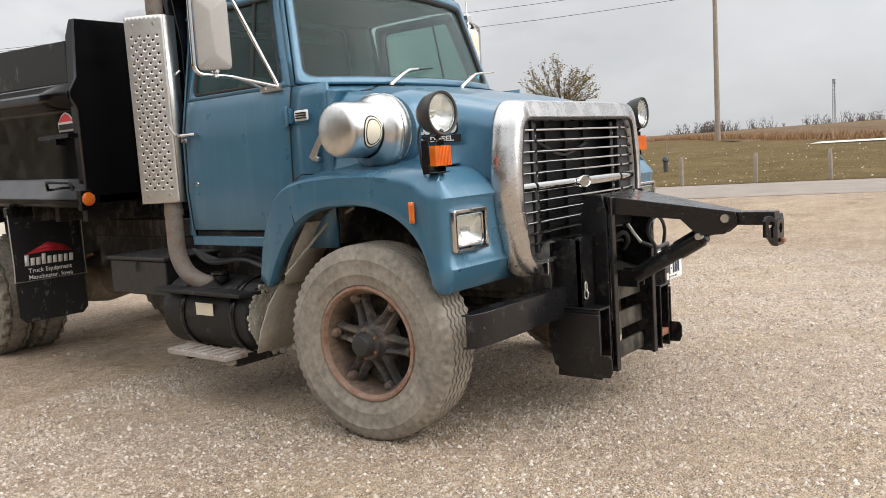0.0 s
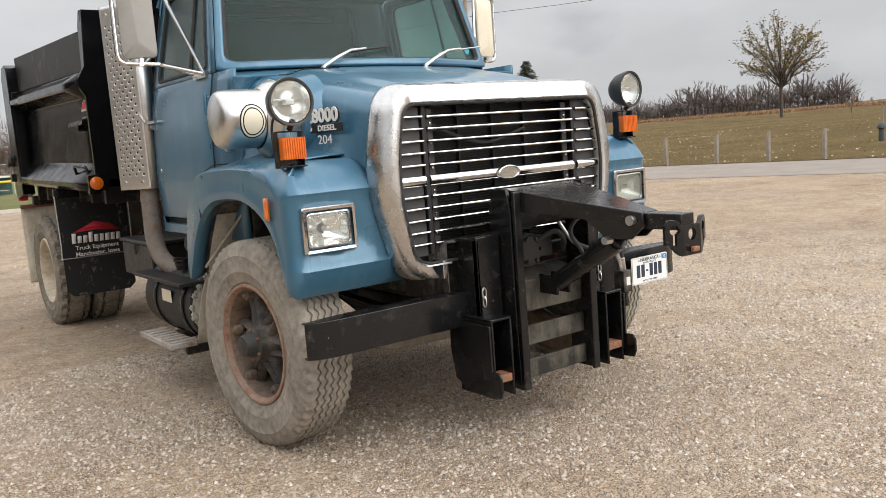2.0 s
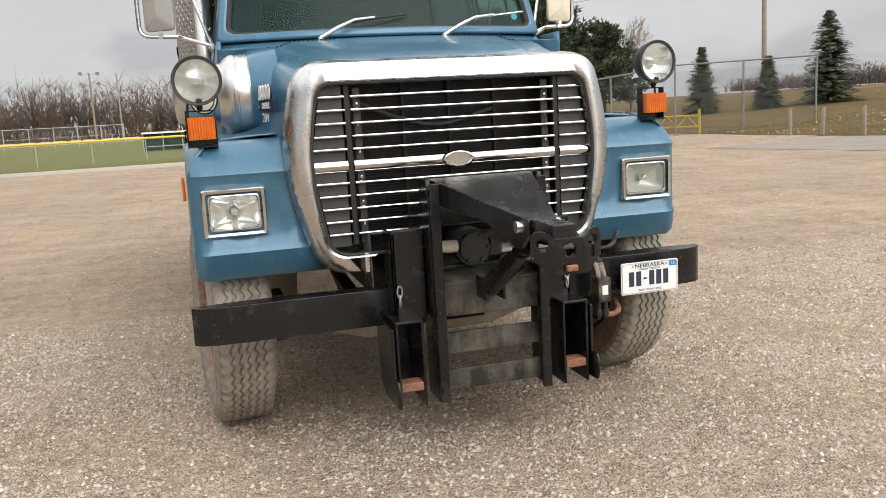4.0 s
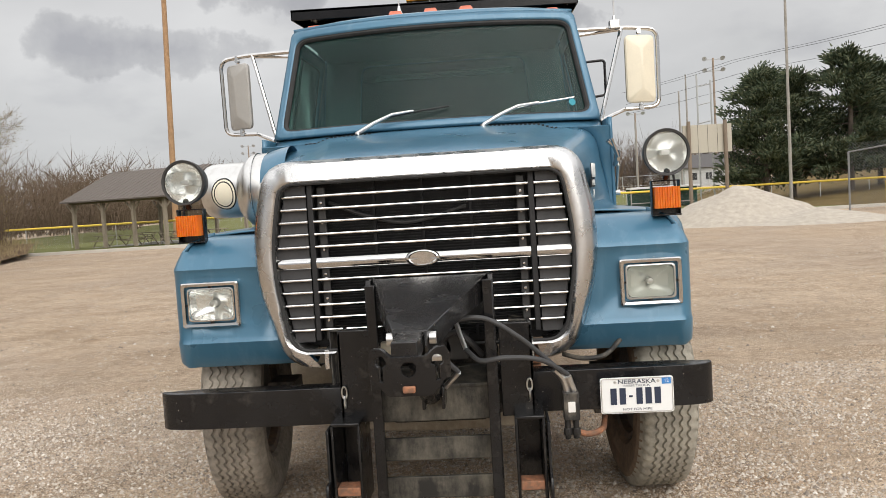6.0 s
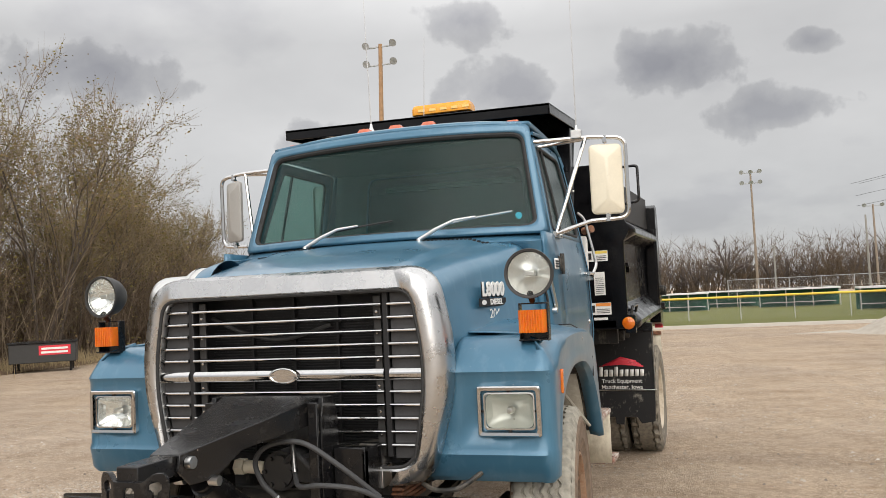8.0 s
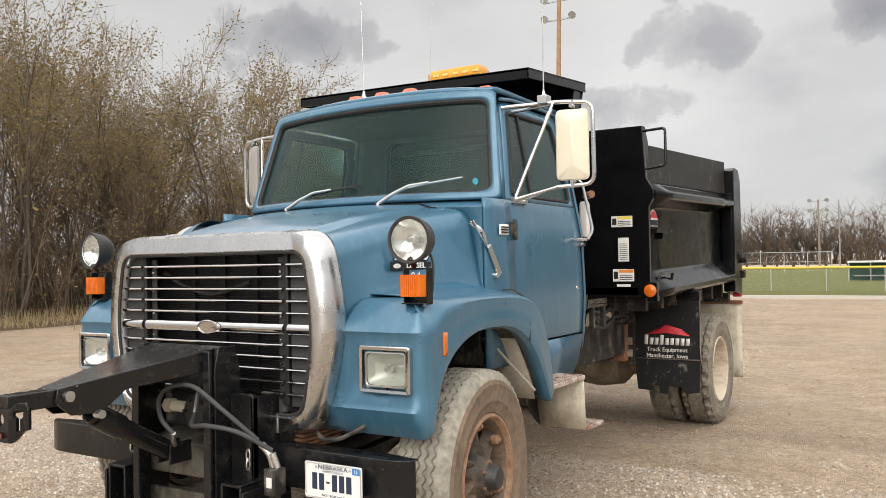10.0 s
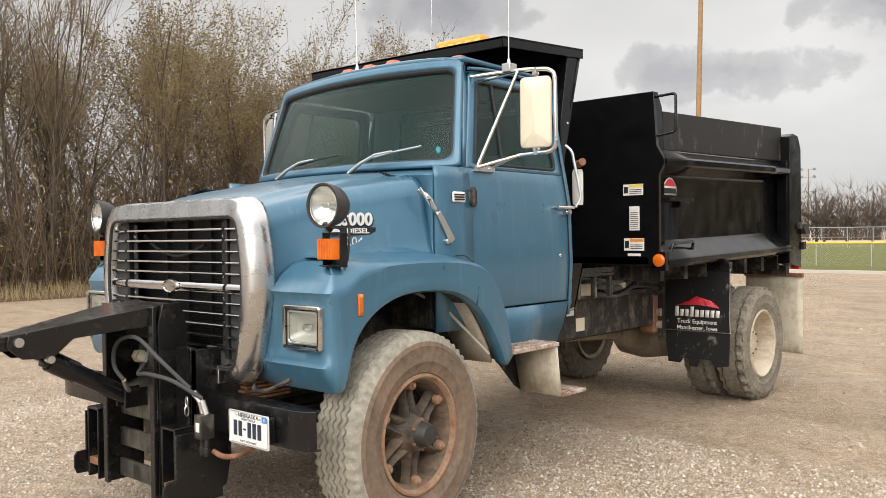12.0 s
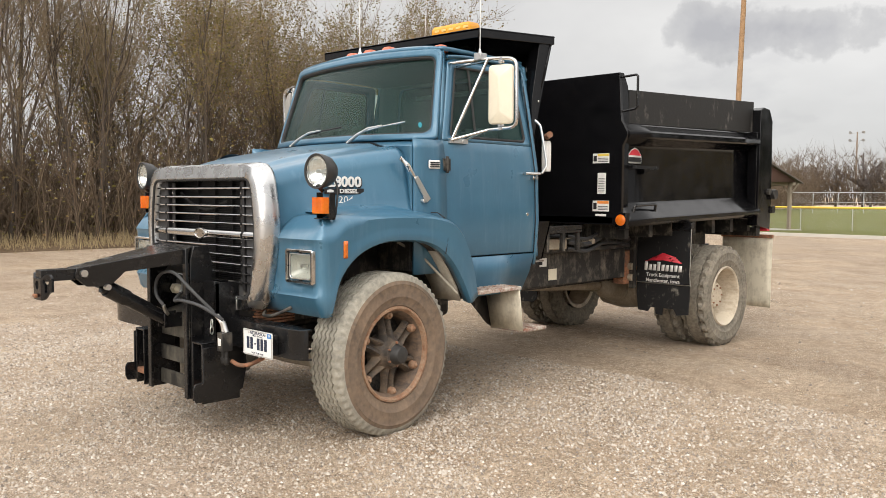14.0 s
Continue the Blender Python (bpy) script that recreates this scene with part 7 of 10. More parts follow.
def make_cab_shield():
    """Canopy over the cab on its own raked posts, with the amber beacon bar."""
    sh = child("cab_shield", truck, label="black steel canopy over the cab roof")
    bm = bmesh.new()
    top = [(-0.93, 1.06, 2.80), (0.92, 1.06, 2.775), (0.93, 1.97, 2.835), (-0.94, 1.97, 2.86)]
    put(bm, top + [(x, y, z - 0.012) for x, y, z in top], [(0, 1, 2, 3), (7, 6, 5, 4), (0, 4, 5, 1), (1, 5, 6, 2), (2, 6, 7, 3), (3, 7, 4, 0)])
    part("canopy_plate", bm, M_BODY, sh)
    for a, b in ((0, 1), (1, 2), (3, 0)):
        bm = bmesh.new()
        p, q = Vector(top[a]), Vector(top[b])
        d = Vector((0, 0.012, 0)) if a == 0 else Vector((0.012 if a == 3 else -0.012, 0, 0))
        up, dn = Vector((0, 0, 0.004)), Vector((0, 0, -0.065))
        vs = [p + up, q + up, q + dn, p + dn]
        put(bm, vs + [v + d for v in vs], [(0, 1, 2, 3), (7, 6, 5, 4), (0, 4, 5, 1), (1, 5, 6, 2), (2, 6, 7, 3), (3, 7, 4, 0)])
        bmesh.ops.recalc_face_normals(bm, faces=bm.faces)
        part("canopy_edge", bm, M_BODY, sh, bevel=0.004)
    for s in (-1, 1):
        bm = bmesh.new()
        loop = [(1.80, 2.80), (1.965, 2.80), (1.86, 2.45), (1.75, 2.06), (1.75, 1.06), (1.705, 1.06), (1.705, 2.3)]
        plate(bm, [Vector((s * 0.915, y, z)) for y, z in loop], (-s * 0.10, 0, 0))
        bmesh.ops.recalc_face_normals(bm, faces=bm.faces)
        part("canopy_post", bm, M_BODY, sh, bevel=0.004)
        one_box("post_bolt", (s * 0.913, 1.775, 2.295), (s * 0.922, 1.79, 2.31), M_WHITE, sh)
    bm = bmesh.new()
    put(bm, [(-0.93, 1.955, 2.845), (0.925, 1.955, 2.822), (0.915, 1.82, 2.40), (-0.915, 1.82, 2.40)], [(0, 1, 2, 3)])
    part("back_plate", bm, M_BODY, sh, thick=0.01)
    # expanded-metal strip behind the rear window, its white standing in for sky light through the gap
    bm = bmesh.new()
    for k in range(28):
        x = -0.50 + k * 0.0355
        for a, b in (((x, 2.415), (x + 0.0355, 2.438)), ((x, 2.438), (x + 0.0355, 2.415))):
            sweep(bm, [(a[0], 1.785, a[1]), (b[0], 1.785, b[1])], 0.004, 4)
    for z in (2.410, 2.443):
        sweep(bm, [(-0.50, 1.785, z), (0.50, 1.785, z)], 0.004, 5)
    part("mesh_guard", bm, M_WHITE, sh, "expanded-metal strip coloured white for the sky light through it")
    one_box("lower_guard", (-0.86, 1.77, 1.06), (0.86, 1.785, 2.40), M_DARK, sh)
    bar = child("beacon_bar", truck, label="amber beacon bar on the canopy")
    bm = bmesh.new()
    lay = [(2.955, 1.0, 1.0), (3.0, 1.0, 1.0), (3.025, 0.96, 0.8), (3.03, 0.9, 0.5)]
    grid(bm, [[Vector((-0.012 + p.x * kx, 1.79 + p[1] * ky, z)) for p in rloop([(-0.225, -0.085), (0.225, -0.085), (0.225, 0.085), (-0.225, 0.085)], 0.03, 4, 2)] for z, kx, ky in lay] + [[Vector((-0.012 + p.x * 0.2, 1.79, 3.031)) for p in rloop([(-0.225, -0.085), (0.225, -0.085), (0.225, 0.085), (-0.225, 0.085)], 0.03, 4, 2)]], closed=True)
    part("bar_lens", bm, M_BEACON, bar, "amber beacon lens")
    for k in range(5):
        x = -0.18 + k * 0.085
        one_box("lens_rib", (x, 1.70, 2.972), (x + 0.05, 1.704, 2.99), simple("beacon_rib", (0.9, 0.62, 0.2), 0.3), bar, bevel=0)
    one_box("bar_foot", (-0.20, 1.74, 2.81), (0.18, 1.84, 2.955), M_PLASTIC, bar)
    # small camera and white bottle behind the driver's door
    bt = child("washer_bottle", truck, label="white plastic bottle with a dark cap")
    bm = bmesh.new()
    grid(bm, [[Vector((0.952 + p.x * k, 1.85 + p[1] * k, z)) for p in rloop([(-0.03, -0.03), (0.03, -0.03), (0.03, 0.03), (-0.03, 0.03)], 0.012, 3, 1)] for z, k in ((1.74, 0.9), (1.76, 1.0), (1.96, 1.0), (1.985, 0.8))], closed=True)
    part("bottle", bm, M_WHITE, bt)
    bm = bmesh.new()
    cyl(bm, (0.965, 1.84, 2.02), (1.03, 1.79, 2.03), 0.026, 16)
    part("bottle_cap", bm, M_RUST, bt)


make_cab_shield()


def make_flaps():
    for s in (-1, 1):
        fl = child("mudflap", truck, label="black front mudflap with red and white print")
        y = 3.79
        xc = s * 0.925
        m = facing((xc, y, 0.80))
        bm = bmesh.new()
        loop = [Vector(p) for p in ((-0.29, -0.22), (-0.27, -0.40), (-0.16, -0.405), (-0.13, -0.36), (-0.075, -0.36), (-0.07, -0.425), (0.0, -0.43), (0.01, -0.36), (0.12, -0.36), (0.16, -0.42), (0.28, -0.40), (0.29, -0.22), (0.29, 0.42), (-0.29, 0.42))]
        if s < 0:
            loop = [Vector(p) for p in ((-0.29, -0.40), (-0.24, -0.45), (0.24, -0.45), (0.29, -0.40), (0.29, 0.42), (-0.29, 0.42))]
        plate(bm, [m @ Vector((p.x, p.y, 0)) for p in loop], (0, 0.012, 0))
        bmesh.ops.recalc_face_normals(bm, faces=bm.faces)
        part("flap_sheet", bm, M_MUDFLAP, fl)
        # crest, plain bars for the maker's name, readable lines beneath
        bm = bmesh.new()
        for k in range(4):
            sheet(bm, [m @ Vector((x, z, 0.003)) for x, z in [(-0.20 + 0.03 * k, 0.10 + 0.014 * k), (-0.02, 0.132 + 0.014 * k), (0.20 - 0.02 * k, 0.09 + 0.016 * k), (0.20 - 0.02 * k, 0.102 + 0.016 * k), (0.0, 0.146 + 0.014 * k), (-0.16 + 0.03 * k, 0.112 + 0.014 * k)]], lambda p: p, 1)
        part("red_crest", bm, M_RED, fl, thick=0.002)
        for k in range(9):
            bm = bmesh.new()
            tall = 0.088 if k in (0, 3) else 0.062
            x = -0.205 + k * 0.0465
            put(bm, [m @ Vector(p) for p in ((x, 0.008, 0.003), (x + 0.034, 0.008, 0.003), (x + 0.040, 0.008 + tall, 0.003), (x + 0.006, 0.008 + tall, 0.003))], [(0, 1, 2, 3)])
            part("name_bar", bm, M_WHITE, fl, thick=0.002)
        lettering("flap_print", "Truck Equipment", 0.052, m @ Matrix.Translation((0.0, -0.035, 0.003)), M_WHITE, fl, 0.0008, 0.0006, 1.0)
        lettering("flap_print", "Manchester, Iowa", 0.052, m @ Matrix.Translation((0.0, -0.09, 0.003)), M_WHITE, fl, 0.0008, 0.0006, 1.0)
        bm = bmesh.new()
        for a in (-0.302, 0.302):
            sweep(bm, [m @ Vector((a, 0.43, 0.012)), m @ Vector((a * 0.98, 0.0, 0.014)), m @ Vector((a, -0.12, 0.012))], 0.005, 6)
        sweep(bm, [m @ Vector((-0.31, -0.115, 0.010)), m @ Vector((0.31, -0.115, 0.010))], 0.005, 6)
        part("flap_rod", bm, M_BRUSHED, fl)
        one_box("flap_bracket", (xc - 0.30, y - 0.01, 1.21), (xc + 0.30, y + 0.05, 1.29), M_BLACK, fl)
        rear = child("rear_mudflap", truck, label="pale mud-caked rear mudflap")
        bm = bmesh.new()
        mr = facing((s * 0.835, 5.86, 0.67))
        rows = [[mr @ Vector((x, z, 0.02 * math.sin(x * 7 + z * 3))) for x in [-0.305 + 0.061 * k for k in range(11)]] for z in [-0.40 + 0.08 * k for k in range(11)]]
        grid(bm, rows)
        part("flap_sheet", bm, M_FLAP_REAR, rear, thick=0.01)
        one_box("flap_bar", (s * 0.835 - 0.31, 5.84, 1.07), (s * 0.835 + 0.31, 5.88, 1.11), M_RUST, rear)
    # hanger plates in front of the rear tyre on the driver's side
    one_box("flap_post", (0.60, 3.70, 0.62), (0.66, 3.74, 1.28), M_CHASSIS, truck)
    one_box("rear_sill", (-1.05, 5.62, 1.10), (1.05, 5.72, 1.20), M_CHASSIS, truck)


make_flaps()

# ---- ground and hills ----
def gravel():
    """Crushed stone trodden into pale fines: grit, single stones, damp and bare patches, faint tracks."""
    m = Mat("pale_gravel")

    def cell(scale, channel):
        sep = m.n.new("ShaderNodeSeparateColor")
        m.l.new(m.voronoi(scale, "Color"), sep.inputs[0])
        return sep.outputs[channel]

    tones = [(0.0, (0.14, 0.105, 0.078)), (0.30, (0.33, 0.265, 0.203)), (0.62, (0.53, 0.445, 0.355)), (0.86, (0.74, 0.67, 0.575)), (1.0, (0.92, 0.88, 0.80))]
    big, fine = m.ramp(cell(76.0, 0), tones), m.ramp(cell(190.0, 1), tones)
    stones = m.mix(m.ramp(m.voronoi(76.0), [(0.30, 0.9), (0.45, 0.0)]), fine, big)
    soil = m.ramp(m.mix(0.55, m.noise(26.0, 6.0, 0.7), m.noise(190.0, 4.0, 0.75)), [(0.36, (0.215, 0.168, 0.124)), (0.64, (0.51, 0.425, 0.335))])
    cover = m.ramp(m.noise(1.1, 9.0, 0.75), [(0.38, 0.10), (0.58, 0.85)])
    # shade between fine and big stones, painted in as darker cell edges
    gap_shade = m.ramp(m.voronoi(190.0), [(0.35, (1.0, 1.0, 1.0)), (0.75, (0.58, 0.54, 0.49))])
    stones = m.mix(1.0, stones, gap_shade, "MULTIPLY")
    rings = m.ramp(m.voronoi(76.0), [(0.40, (1.0, 1.0, 1.0)), (0.62, (0.55, 0.51, 0.46))])
    stones = m.mix(1.0, stones, rings, "MULTIPLY")
    col = m.mix(cover, soil, stones)
    patch = m.ramp(m.noise(0.33, 8.0, 0.68), [(0.33, (1.20, 1.12, 1.03)), (0.5, (1.34, 1.265, 1.175)), (0.66, (1.44, 1.385, 1.32))])
    col = m.mix(1.0, col, patch, "MULTIPLY")
    # greyer crushed stone and small damp brown spots
    grey = m.ramp(m.noise(0.22, 6.0, 0.6, (1, 1, 1), 0.6), [(0.46, 0.0), (0.56, 0.75)])
    col = m.mix(grey, col, m.mix(1.0, col, (0.91, 0.925, 0.97), "MULTIPLY"))
    damp = m.ramp(m.noise(0.9, 7.0, 0.7, (1.0, 1.7, 1.0)), [(0.585, 0.0), (0.67, 0.75)])
    col = m.mix(damp, col, m.mix(1.0, col, (0.76, 0.69, 0.62), "MULTIPLY"))
    clods = m.ramp(m.noise(11.0, 8.0, 0.85), [(0.30, (0.62, 0.585, 0.55)), (0.5, (1.0, 1.0, 1.0)), (0.70, (1.34, 1.33, 1.31))])
    col = m.mix(1.0, col, clods, "MULTIPLY")
    drift = m.ramp(m.noise(2.1, 7.0, 0.75), [(0.34, (0.87, 0.845, 0.82)), (0.52, (1.02, 1.02, 1.02)), (0.70, (1.12, 1.12, 1.11))])
    col = m.mix(1.0, col, drift, "MULTIPLY")
    ruts = m.ramp(m.noise(1.0, 6.0, 0.6, (0.10, 1.3, 1.0), 0.8), [(0.46, 0.0), (0.60, 0.10)])
    col = m.mix(ruts, col, (0.60, 0.52, 0.425))
    edge = m.ramp(m.voronoi(76.0), [(0.12, 1.0), (0.55, 0.0)])
    m.bump(m.mix(0.4, edge, m.noise(20.0, 8.0, 0.8)), 1.0, 0.026)
    return m.set(Base_Color=col, Roughness=0.93, Specular_IOR_Level=0.25)


M_GRAVEL = gravel()
POST_X, POST_SLOPE = 22.6, -0.235


def edge_x(y):
    """The line of posts along the lawn, bending away round the ball field."""
    near = POST_X + POST_SLOPE * (min(y, 20.0) - 3.4) + 0.3 * max(0.0, min(y, 34.0) - 20.0)
    return near - min(6.0, 0.35 * max(0.0, y - 34.0)) + 0.3 * max(0.0, y - 80.0)


def fall(y):
    """The lot drops slightly behind the truck."""
    return -0.022 * min(45.0, max(0.0, y - 20.0))


def lawn_height(d, y=0.0):
    return 1.9 * (1 - math.exp(-max(0.0, d) / 30.0)) + fall(y) * max(0.0, 1 - max(0.0, d) / 25.0)


def make_ground():
    bm = bmesh.new()
    xs = [-2500, -400, -120, -60, -40, -30, -25, -20, -15, -10] + [-8 + 0.5 * k for k in range(37)] + [12, 15, 20, 30, 50, 90, 160, 400, 2500]
    ys = [-2500, -300, -60, -25, -12] + [-9 + 0.5 * k for k in range(45)] + [16, 20, 25, 30, 40, 50, 65, 90, 140, 300, 2500]
    grid(bm, [[Vector((x, y, 0.018 * (noise.noise(Vector((x * 0.35, y * 0.35, 0))) if -9 < x < 11 and -10 < y < 14 else 0.0) + fall(y))) for x in xs] for y in ys])
    tagged(part("ground", bm, M_GRAVEL, None, "pale tan gravel lot with small stones", smooth=60), category="ground", kind="structure")


make_ground()


def pebble_field(name, count, box_xy, sizes, material, label, keep=None, seed=3, fade=40.0):
    """Loose stones as one mesh: squashed, uneven lumps, thicker in some drifts than in others."""
    rng = np.random.default_rng(seed)
    x = rng.uniform(box_xy[0], box_xy[1], count)
    y = rng.uniform(box_xy[2], box_xy[3], count)
    drift = np.sin(x * 1.9 + 1.3 * np.sin(y * 1.1)) * np.sin(y * 2.3 + 1.7 * np.sin(x * 0.8)) + 0.6 * np.sin(x * 4.7 + y * 3.1)
    ok = rng.random(count) < (0.62 + 0.3 * drift) * np.clip((fade - np.hypot(x - 0.6, y + 1.2)) / 3.0, 0, 1)
    if keep is not None:
        ok &= keep(x, y)
    x, y = x[ok], y[ok]
    n = len(x)
    r = sizes[0] + (sizes[1] - sizes[0]) * rng.random(n) ** 3.5
    base = np.array([(1, 0, 0), (0.31, 0.95, 0), (-0.81, 0.59, 0), (-0.81, -0.59, 0), (0.31, -0.95, 0), (0.2, 0.15, 0.85)])
    faces = np.array([(0, 1, 5), (1, 2, 5), (2, 3, 5), (3, 4, 5), (4, 0, 5)])
    a = rng.uniform(0, 6.283, n)
    v = base[None] * (1 + 0.6 * (rng.random((n, 6, 3)) - 0.5))
    v[:, :, 2] *= 1.1
    c, s = np.cos(a)[:, None], np.sin(a)[:, None]
    px = (v[:, :, 0] * c - v[:, :, 1] * 0.8 * s) * r[:, None] + x[:, None]
    py = (v[:, :, 0] * s + v[:, :, 1] * 0.8 * c) * r[:, None] + y[:, None]
    gz = np.array([0.018 * (noise.noise(Vector((i * 0.35, j * 0.35, 0))) if -9 < i < 11 and -10 < j < 14 else 0.0) for i, j in zip(x, y)])
    pz = v[:, :, 2] * r[:, None] - 0.2 * r[:, None] + gz[:, None]
    pts = np.stack([px, py, pz], -1).reshape(-1, 3)
    tris = (faces[None] + 6 * np.arange(n)[:, None, None]).reshape(-1, 3)
    me = bpy.data.meshes.new(name)
    me.vertices.add(len(pts))
    me.vertices.foreach_set("co", pts.ravel())
    me.loops.add(tris.size)
    me.loops.foreach_set("vertex_index", tris.ravel())
    me.polygons.add(len(tris))
    me.polygons.foreach_set("loop_start", np.arange(0, tris.size, 3))
    me.update(calc_edges=True)
    me.materials.append(material)
    return tagged(new(name, me), label, "gravel", kind="stuff")


def stone_mat():
    m = Mat("loose_stone")
    g = m.n.new("ShaderNodeNewGeometry")
    col = m.ramp(g.outputs["Random Per Island"], [(0.0, (0.10, 0.078, 0.06)), (0.25, (0.29, 0.24, 0.19)), (0.62, (0.47, 0.405, 0.33)), (0.93, (0.57, 0.51, 0.44)), (1.0, (0.74, 0.70, 0.635))])
    return m.set(Base_Color=m.mix(0.2, col, m.ramp(m.noise(160.0, 3.0), [(0.3, (0.3, 0.25, 0.205)), (0.7, (0.56, 0.49, 0.415))])), Roughness=0.9)


M_STONE = stone_mat()
pebble_field("gravel_stones", 250000, (-5.5, 7.0, -3.2, 2.6), (0.0055, 0.018), M_STONE, "loose pale gravel stones on the lot", None, 3, 7.0)
pebble_field("gravel_stones", 40000, (-9, 12, -3.4, 14), (0.007, 0.024), M_STONE, "coarser loose stones on the lot", lambda x, y: np.hypot(x - 0.6, y + 1.2) > 4.5, 5)


def grass_mat(name, a, b, c, straw=0.35, scale=0.5):
    m = Mat(name)
    col = m.ramp(m.mix(0.5, m.noise(scale, 6.0, 0.65), m.noise(scale * 26, 5.0, 0.7)), [(0.3, a), (0.52, b), (0.72, c)])
    fleck = m.ramp(m.noise(7.0, 4.0, 0.6), [(0.64, 0.0), (0.70, straw)])
    col = m.mix(fleck, col, (0.50, 0.41, 0.27))
    m.bump(m.noise(34.0, 6.0, 0.7), 0.9, 0.06)
    return m.set(Base_Color=col, Roughness=1.0, Specular_IOR_Level=0.1)


M_LAWN = grass_mat("autumn_lawn", (0.078, 0.056, 0.024), (0.140, 0.102, 0.045), (0.225, 0.165, 0.085), 0.6)
M_FIELD = grass_mat("ballfield_grass", (0.095, 0.105, 0.035), (0.15, 0.155, 0.058), (0.21, 0.20, 0.09), 0.3)
M_BRUSH = grass_mat("dry_brush", (0.085, 0.055, 0.034), (0.155, 0.107, 0.066), (0.27, 0.20, 0.128), 0.4, 0.25)


def lawn_depth(y):
    """How far the mown lawn reaches from the posts before the dry field."""
    return 19.5 + 24.0 * ease((y - 4.0) / 24.0)


def make_slope():
    """Lawn that climbs from the posts, a dry field behind it, and a low far ridge."""
    rows, rows2 = [], []
    for y in [-70 + 7 * k for k in range(8)] + [-14 + 3 * k for k in range(17)] + [40 + 9 * k for k in range(41)]:
        x0 = edge_x(y)
        row = []
        for f in (0.0, 0.03, 0.15, 0.3, 0.5, 0.75, 1.0):
            d = f * lawn_depth(y)
            wav = 0.10 * noise.noise(Vector((d * 0.11, y * 0.06, 2.0))) if d > 2 else 0.0
            row.append(Vector((x0 + d, y, 0.012 + lawn_height(d, y) + wav)))
        rows.append(row)
        far = []
        for k, (d, h) in enumerate(((-1.0, -0.06), (0.3, 0.03), (2.0, 0.10), (6, 0.12), (11, 0.14), (16, 0.15), (61.5, 0.15), (72, 0.25), (95, 0.4), (150, 0.7), (260, 1.5), (420, 3.4), (620, 3.0))):
            d += lawn_depth(y) if k < 6 else 0.0
            rough = 0.14 * noise.noise(Vector((d * 0.17, y * 0.09, 7.0))) if d > 21 else 0.0
            far.append(Vector((x0 + d, y, 0.012 + lawn_height(min(d, 62), y) + h + rough)))
        rows2.append(far)
    bm = bmesh.new()
    grid(bm, rows)
    tagged(part("lawn", bm, M_LAWN, None, "yellow-green autumn lawn that slopes up", smooth=60), category="lawn", kind="structure")
    bm = bmesh.new()
    grid(bm, rows2)
    tagged(part("dry_field", bm, M_BRUSH, None, "rust-brown dry field on the rise", smooth=60), category="field", kind="structure")
    # asphalt road before the posts
    m = Mat("worn_asphalt")
    col = m.ramp(m.mix(0.4, m.noise(1.2, 6.0), m.noise(40.0, 4.0)), [(0.3, (0.19, 0.163, 0.14)), (0.7, (0.30, 0.26, 0.222))])
    m.bump(m.noise(90.0, 4.0), 0.4, 0.01)
    asphalt = m.set(Base_Color=col, Roughness=0.9)
    bm = bmesh.new()
    grid(bm, [[Vector((edge_x(y) + d, y, z)) for d, z in ((-6.2, 0.008), (-5.8, 0.022), (-3.4, 0.035), (-1.0, 0.024), (-0.3, 0.014)) for z in (z + fall(y),)] for y in [-70 + 6 * k for k in range(15)] + [17.0]])
    tagged(part("road", bm, asphalt, None, "worn grey asphalt drive", smooth=60), category="road", kind="structure")
    # pale footpath across the lawn
    m = simple("concrete_path", (0.55, 0.53, 0.49), 0.9)
    bm = bmesh.new()
    grid(bm, [[Vector((edge_x(y) + 16.6 + w, y, 0.045 + lawn_height(16.6 + w) + 0.10 * noise.noise(Vector(((16.6 + w) * 0.11, y * 0.06, 2.0))))) for w in (0.0, 0.9, 1.8)] for y in [-60 + 4 * k for k in range(18)]])
    tagged(part("footpath", bm, m, None, "pale concrete footpath across the lawn"), category="path", kind="structure")


make_slope()


